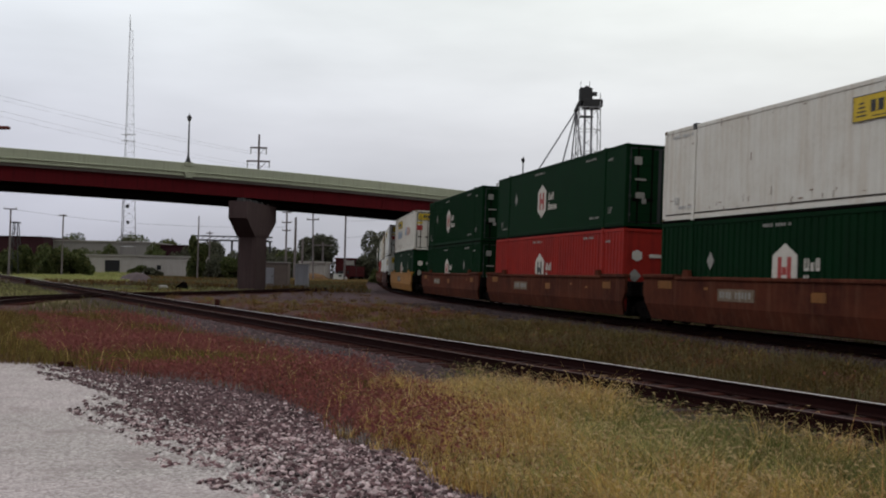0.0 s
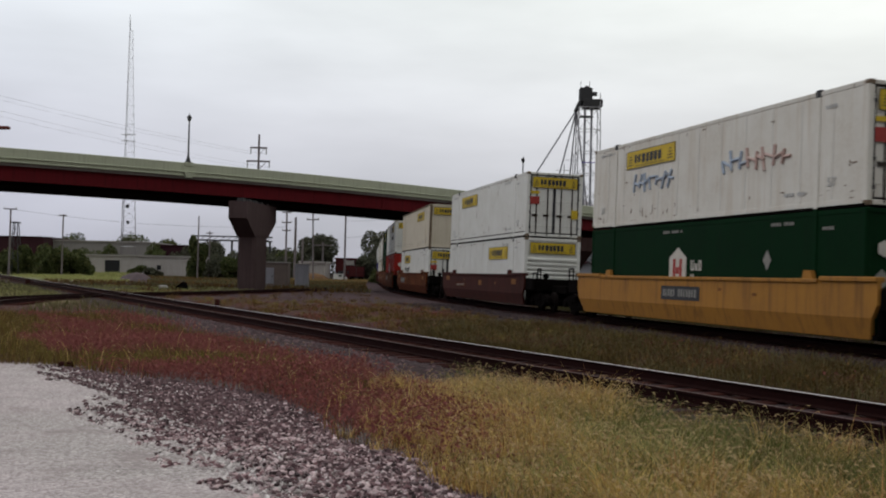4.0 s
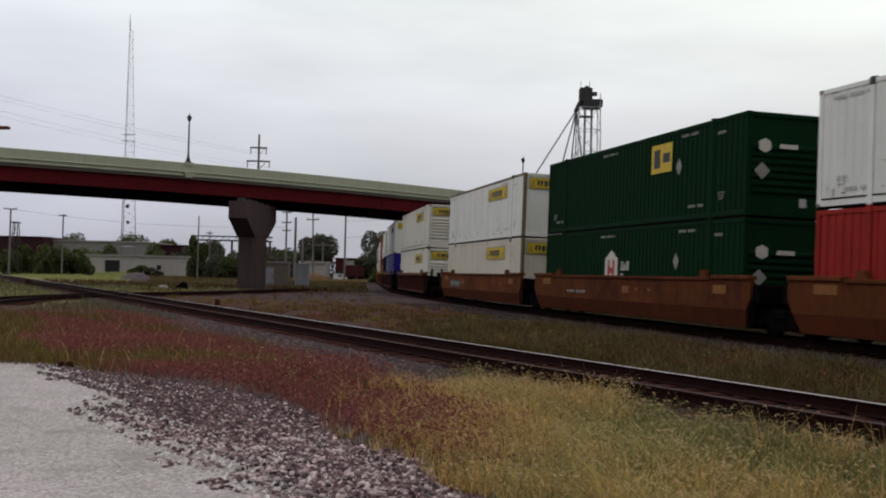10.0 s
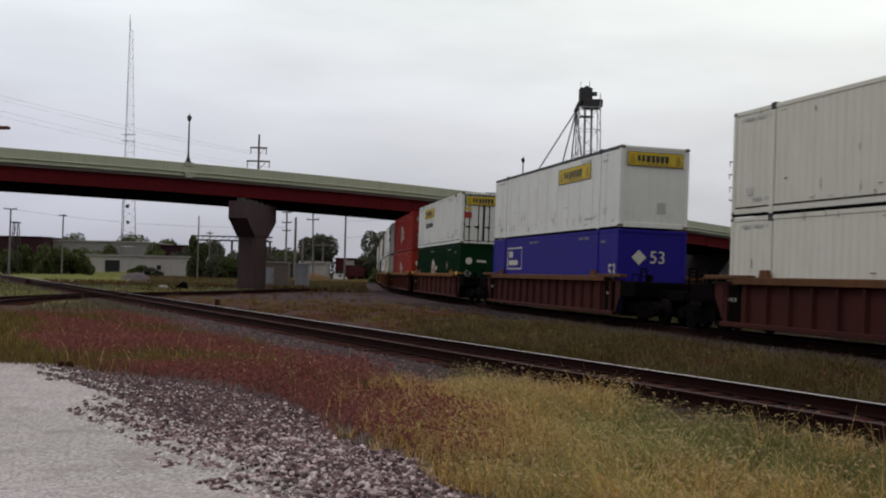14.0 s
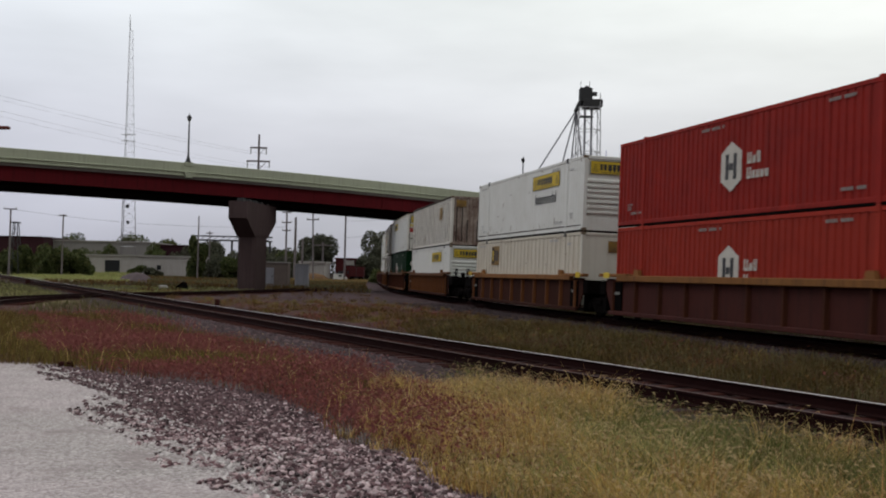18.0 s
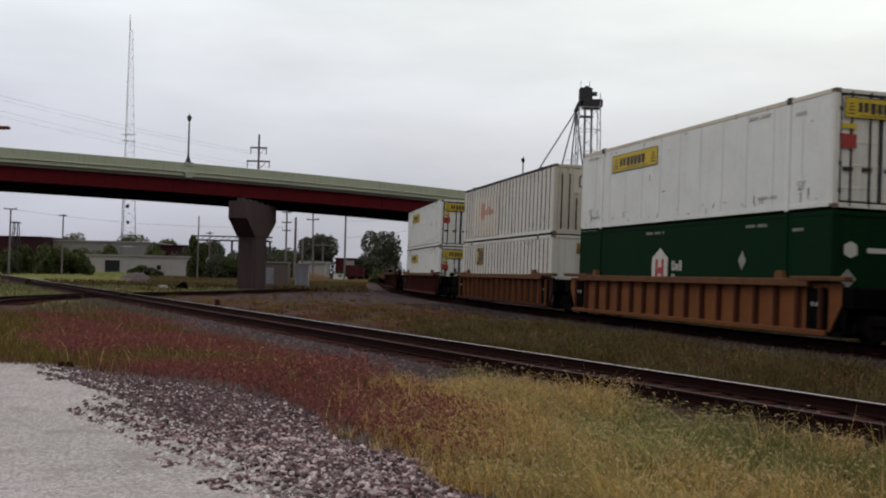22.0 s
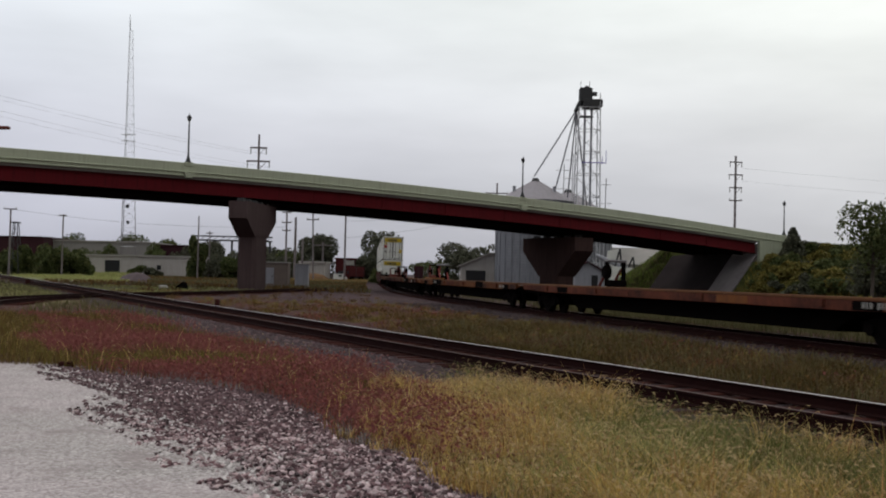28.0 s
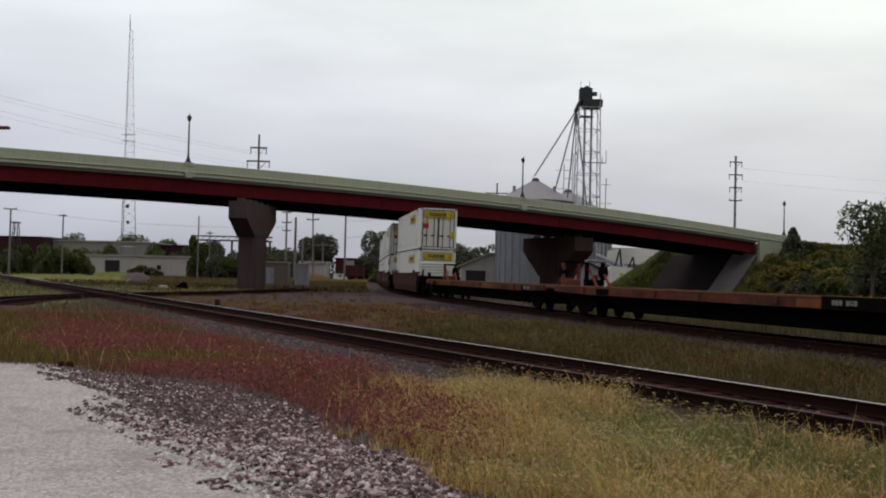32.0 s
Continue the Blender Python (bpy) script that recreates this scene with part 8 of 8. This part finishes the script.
    for nm, sel, m, lab in (("green_grass", g > 0.1, M_GRASS_F, "dull green rough grass beyond the bridge"), ("olive_weeds", g <= 0.1, M_WEED_O, "brown rough grass beyond the bridge")):
        v, f, tip = blades(p[sel], 0.42, 0.06, rng, 0.6)
        stuff(nm, v, f, m, lab, "grass")
    p = scatter(5000, -27, -11, 176, 182.5, lambda x, y: (np.abs(main_off(x, y)) > 3.0) & (x / y > -0.15) & (x / y < -0.05), rng)
    v, f, tip = blades(p, 0.65, 0.05, rng, 0.7)
    stuff("dry_grass", v, f, M_GRASS_Y2, "tan dry grass before the parked trailers", "grass")
    k6 = lambda x, y: (main_off(x, y) > 2.2) & (x / y < 0.47)
    p = np.concatenate([scatter(52000, -2, 60, 15, 100, k6, rng), scatter(60000, 2, 24, 15, 60, lambda x, y: k6(x, y) & (main_off(x, y) < 7.5), rng)])
    v, f, tip = blades(p, 0.4, 0.014, rng, 0.6)
    stuff("green_grass", v, f, M_GRASS_F, "dull grass beyond the main line", "grass")


def bank_grass():
    rng = np.random.default_rng(44)
    for nm, n, a0, a1, b0, b1, m, h, lab in (("bank_grass", 4200, -10.0, 1.5, 14.9, 22.0, M_LUSH, 0.5, "bright green grass on the bank's end"), ("bank_grass", 9000, -11.0, 1.0, 15.0, 23.0, M_GRASS_F, 0.45, "dull grass on the bank's end"), ("bank_grass", 9000, -5.0, 30.0, -14.0, 0.0, M_GRASS_F2, 0.6, "rough yellow-green grass on the bank")):
        p = []
        for a, k in zip(rng.uniform(a0, a1, n), rng.uniform(b0, b1, n)):
            x, y = bank_pt(a, k)
            z = bank_z(x, y)
            if z > 0.0:
                p.append(EYE_SCALE @ Vector((x, y, z - 0.03)))
        v, f, tip = blades(np.array([q[:] for q in p]), h, 0.05, rng, 0.8)
        stuff(nm, v, f, m, lab, "grass")


def stones(name, pts, size, material, label, rng, squash=0.7):
    """Angular stones: a few jittered lumps copied with their own turn and size into one mesh."""
    bm = bmesh.new()
    bmesh.ops.create_icosphere(bm, subdivisions=1, radius=1)
    v0 = np.array([v.co[:] for v in bm.verts])
    f0 = np.array([[v.index for v in f.verts] for f in bm.faces])
    bm.free()
    n = len(pts)
    var = [v0 * (1 + rng.uniform(-0.46, 0.42, (len(v0), 1))) * np.array([1, rng.uniform(0.6, 0.95), squash]) for _ in range(10)]
    pick = rng.integers(0, 10, n)
    V = np.stack(var)[pick]
    a = rng.uniform(0, 2 * math.pi, n)
    c, s = np.cos(a)[:, None], np.sin(a)[:, None]
    sz = (size * (0.42 + 1.15 * rng.uniform(0, 1, n) ** 1.5))[:, None]
    t = rng.uniform(-0.5, 0.5, n)[:, None]
    x = (V[:, :, 0] * c - V[:, :, 1] * s) * sz
    y = (V[:, :, 0] * s + V[:, :, 1] * c) * sz
    z = V[:, :, 2] * sz + x * t
    P = np.stack([x, y, z], -1) + pts[:, None, :] + np.array([0, 0, 0.02])
    F_ = f0[None] + (np.arange(n) * len(v0))[:, None, None]
    return stuff(name, P.reshape(-1, 3), F_.reshape(-1, 3), material, label, "stones")


def lay_stones():
    rng = np.random.default_rng(6)
    strip = lambda x, y: (stone_edge(x, y) < 0.12) & (drive_edge(x, y) > -0.25) & (y < 17.2)
    p = scatter(120000, -7, 1.2, 6.6, 17.5, strip, rng)
    de = drive_edge(p[:, 0], p[:, 1])
    isle = 0.75 * np.clip(1.5 - de, 0, 1) * wob(p[:, 0], p[:, 1], 4.3, 0.7)
    keep = rng.uniform(size=len(p)) < np.clip((de + 0.25) * 0.9 + isle, 0.03, 1)
    p, de = p[keep], de[keep]
    dark = rng.uniform(size=len(p)) < np.clip((p[:, 1] - 8.6) / 4.6, 0.1, 0.8) + 0.15 * wob(p[:, 0], p[:, 1], 1.5)
    stones("ballast_stones", p[~dark], 0.0235, M_STONE, "mixed dark and pale ballast stones edging the drive", rng)
    stones("ballast_stones", p[dark], 0.026, M_STONE_D, "dark purple-brown ballast stones edging the drive", rng)
    mixd = lambda x, y: (stone_edge(x, y) < 0.0) & (drive_edge(x, y) > -0.2) & (y < 17.2) & (rng.uniform(size=len(x)) < np.clip(1.0 - drive_edge(x, y) * 0.6, 0.12, 0.95))
    p = scatter(40000, -7, 1.2, 6.6, 17.5, mixd, rng)
    stones("limestone_chips", p, 0.017, M_LIME, "pale limestone chips strewn among the ballast", rng)
    bed = lambda x, y: (near_off(x, y) < 2.3 + 0.3 * wob(x, y)) & (near_off(x, y) > -3.0 + 0.6 * wob(x, y)) & (np.abs(x / y) < 0.46)
    p = scatter(60000, -14, 7, 9, 38, bed, rng)
    gauge = np.abs(near_off(p[:, 0], p[:, 1])) < 1.25 + 0.15 * wob(p[:, 0], p[:, 1], 2)
    gauge = gauge | ((near_off(p[:, 0], p[:, 1]) < 0) & (p[:, 0] > 0.2 + 0.8 * wob(p[:, 0], p[:, 1], 0.8)))
    stones("track_ballast", p[gauge] - np.array([0, 0, 0.03]), 0.042, M_STONE_O, "black-brown ballast between the near rails, their shade in its colour", rng)
    p = p[~gauge]
    stones("track_ballast", p - np.array([0, 0, 0.025]), 0.042, M_STONE_D, "dark ballast stones round the near track's ties", rng)
    bed2 = lambda x, y: (main_off(x, y) > -5.0) & (main_off(x, y) < 2.0) & (x / y < 0.46)
    p = scatter(42000, -4, 15, 15, 62, bed2, rng)
    stones("track_ballast", p - np.array([0, 0, 0.02]), 0.06, M_STONE_M, "dark ballast stones of the main line", rng)
    drive = lambda x, y: (drive_edge(x, y) < 0.25) & (y < 17.3) & (x / y > -0.47)
    p = scatter(52000, -9, 0.5, 6.6, 17.4, drive, rng)
    p = p[rng.uniform(size=len(p)) < np.clip(9.0 / p[:, 1], 0, 1) ** 2]
    stones("limestone_chips", p - np.array([0, 0, 0.012]), 0.013, M_LIME, "pale crushed limestone chips on the drive", rng)



def single_stones():
    """The nearest stones of the strip, each one by itself on a few shared shapes."""
    rng = np.random.default_rng(16)
    root = tagged(base("stone_border"), "loose dark and pale ballast stones along the drive", "stones", kind="structure")
    bm = bmesh.new()
    bmesh.ops.create_icosphere(bm, subdivisions=1, radius=1)
    v0 = np.array([v.co[:] for v in bm.verts])
    f0 = [[v.index for v in f.verts] for f in bm.faces]
    bm.free()
    mat_a = mat("pale_stone", (0.46, 0.365, 0.37), 0.9, 0, (0.28, 0.21, 0.215), 30, 0.3, 60, rand=0.45, coord="Object")
    mat_b = mat("dark_purple_stone", (0.09, 0.058, 0.062), 0.9, 0, (0.05, 0.032, 0.034), 30, 0.3, 60, rand=0.6, coord="Object")
    shapes = []
    for k in range(12):
        p = v0 * (1 + rng.uniform(-0.46, 0.42, (len(v0), 1))) * np.array([1, rng.uniform(0.6, 0.95), rng.uniform(0.55, 0.8)])
        shapes.append(Build().poly(p.tolist(), f0).mesh("stone", mat_a if k % 2 else mat_b))
    pts = scatter(1500, -1.6, 1.0, 7.0, 9.4, lambda x, y: (stone_edge(x, y) < 0.0) & (drive_edge(x, y) > 0.05), rng)[:290]
    for q in pts:
        k = rng.uniform(0.018, 0.035)
        m = pose(q[0], q[1], q[2] + 0.035, rng.uniform(-25, 25), rng.uniform(-25, 25), rng.uniform(0, 360)) @ Matrix.Scale(k, 4)
        put("stone", shapes[rng.integers(12)], root, m)


plant()
bank_grass()
lay_stones()
single_stones()

motions()
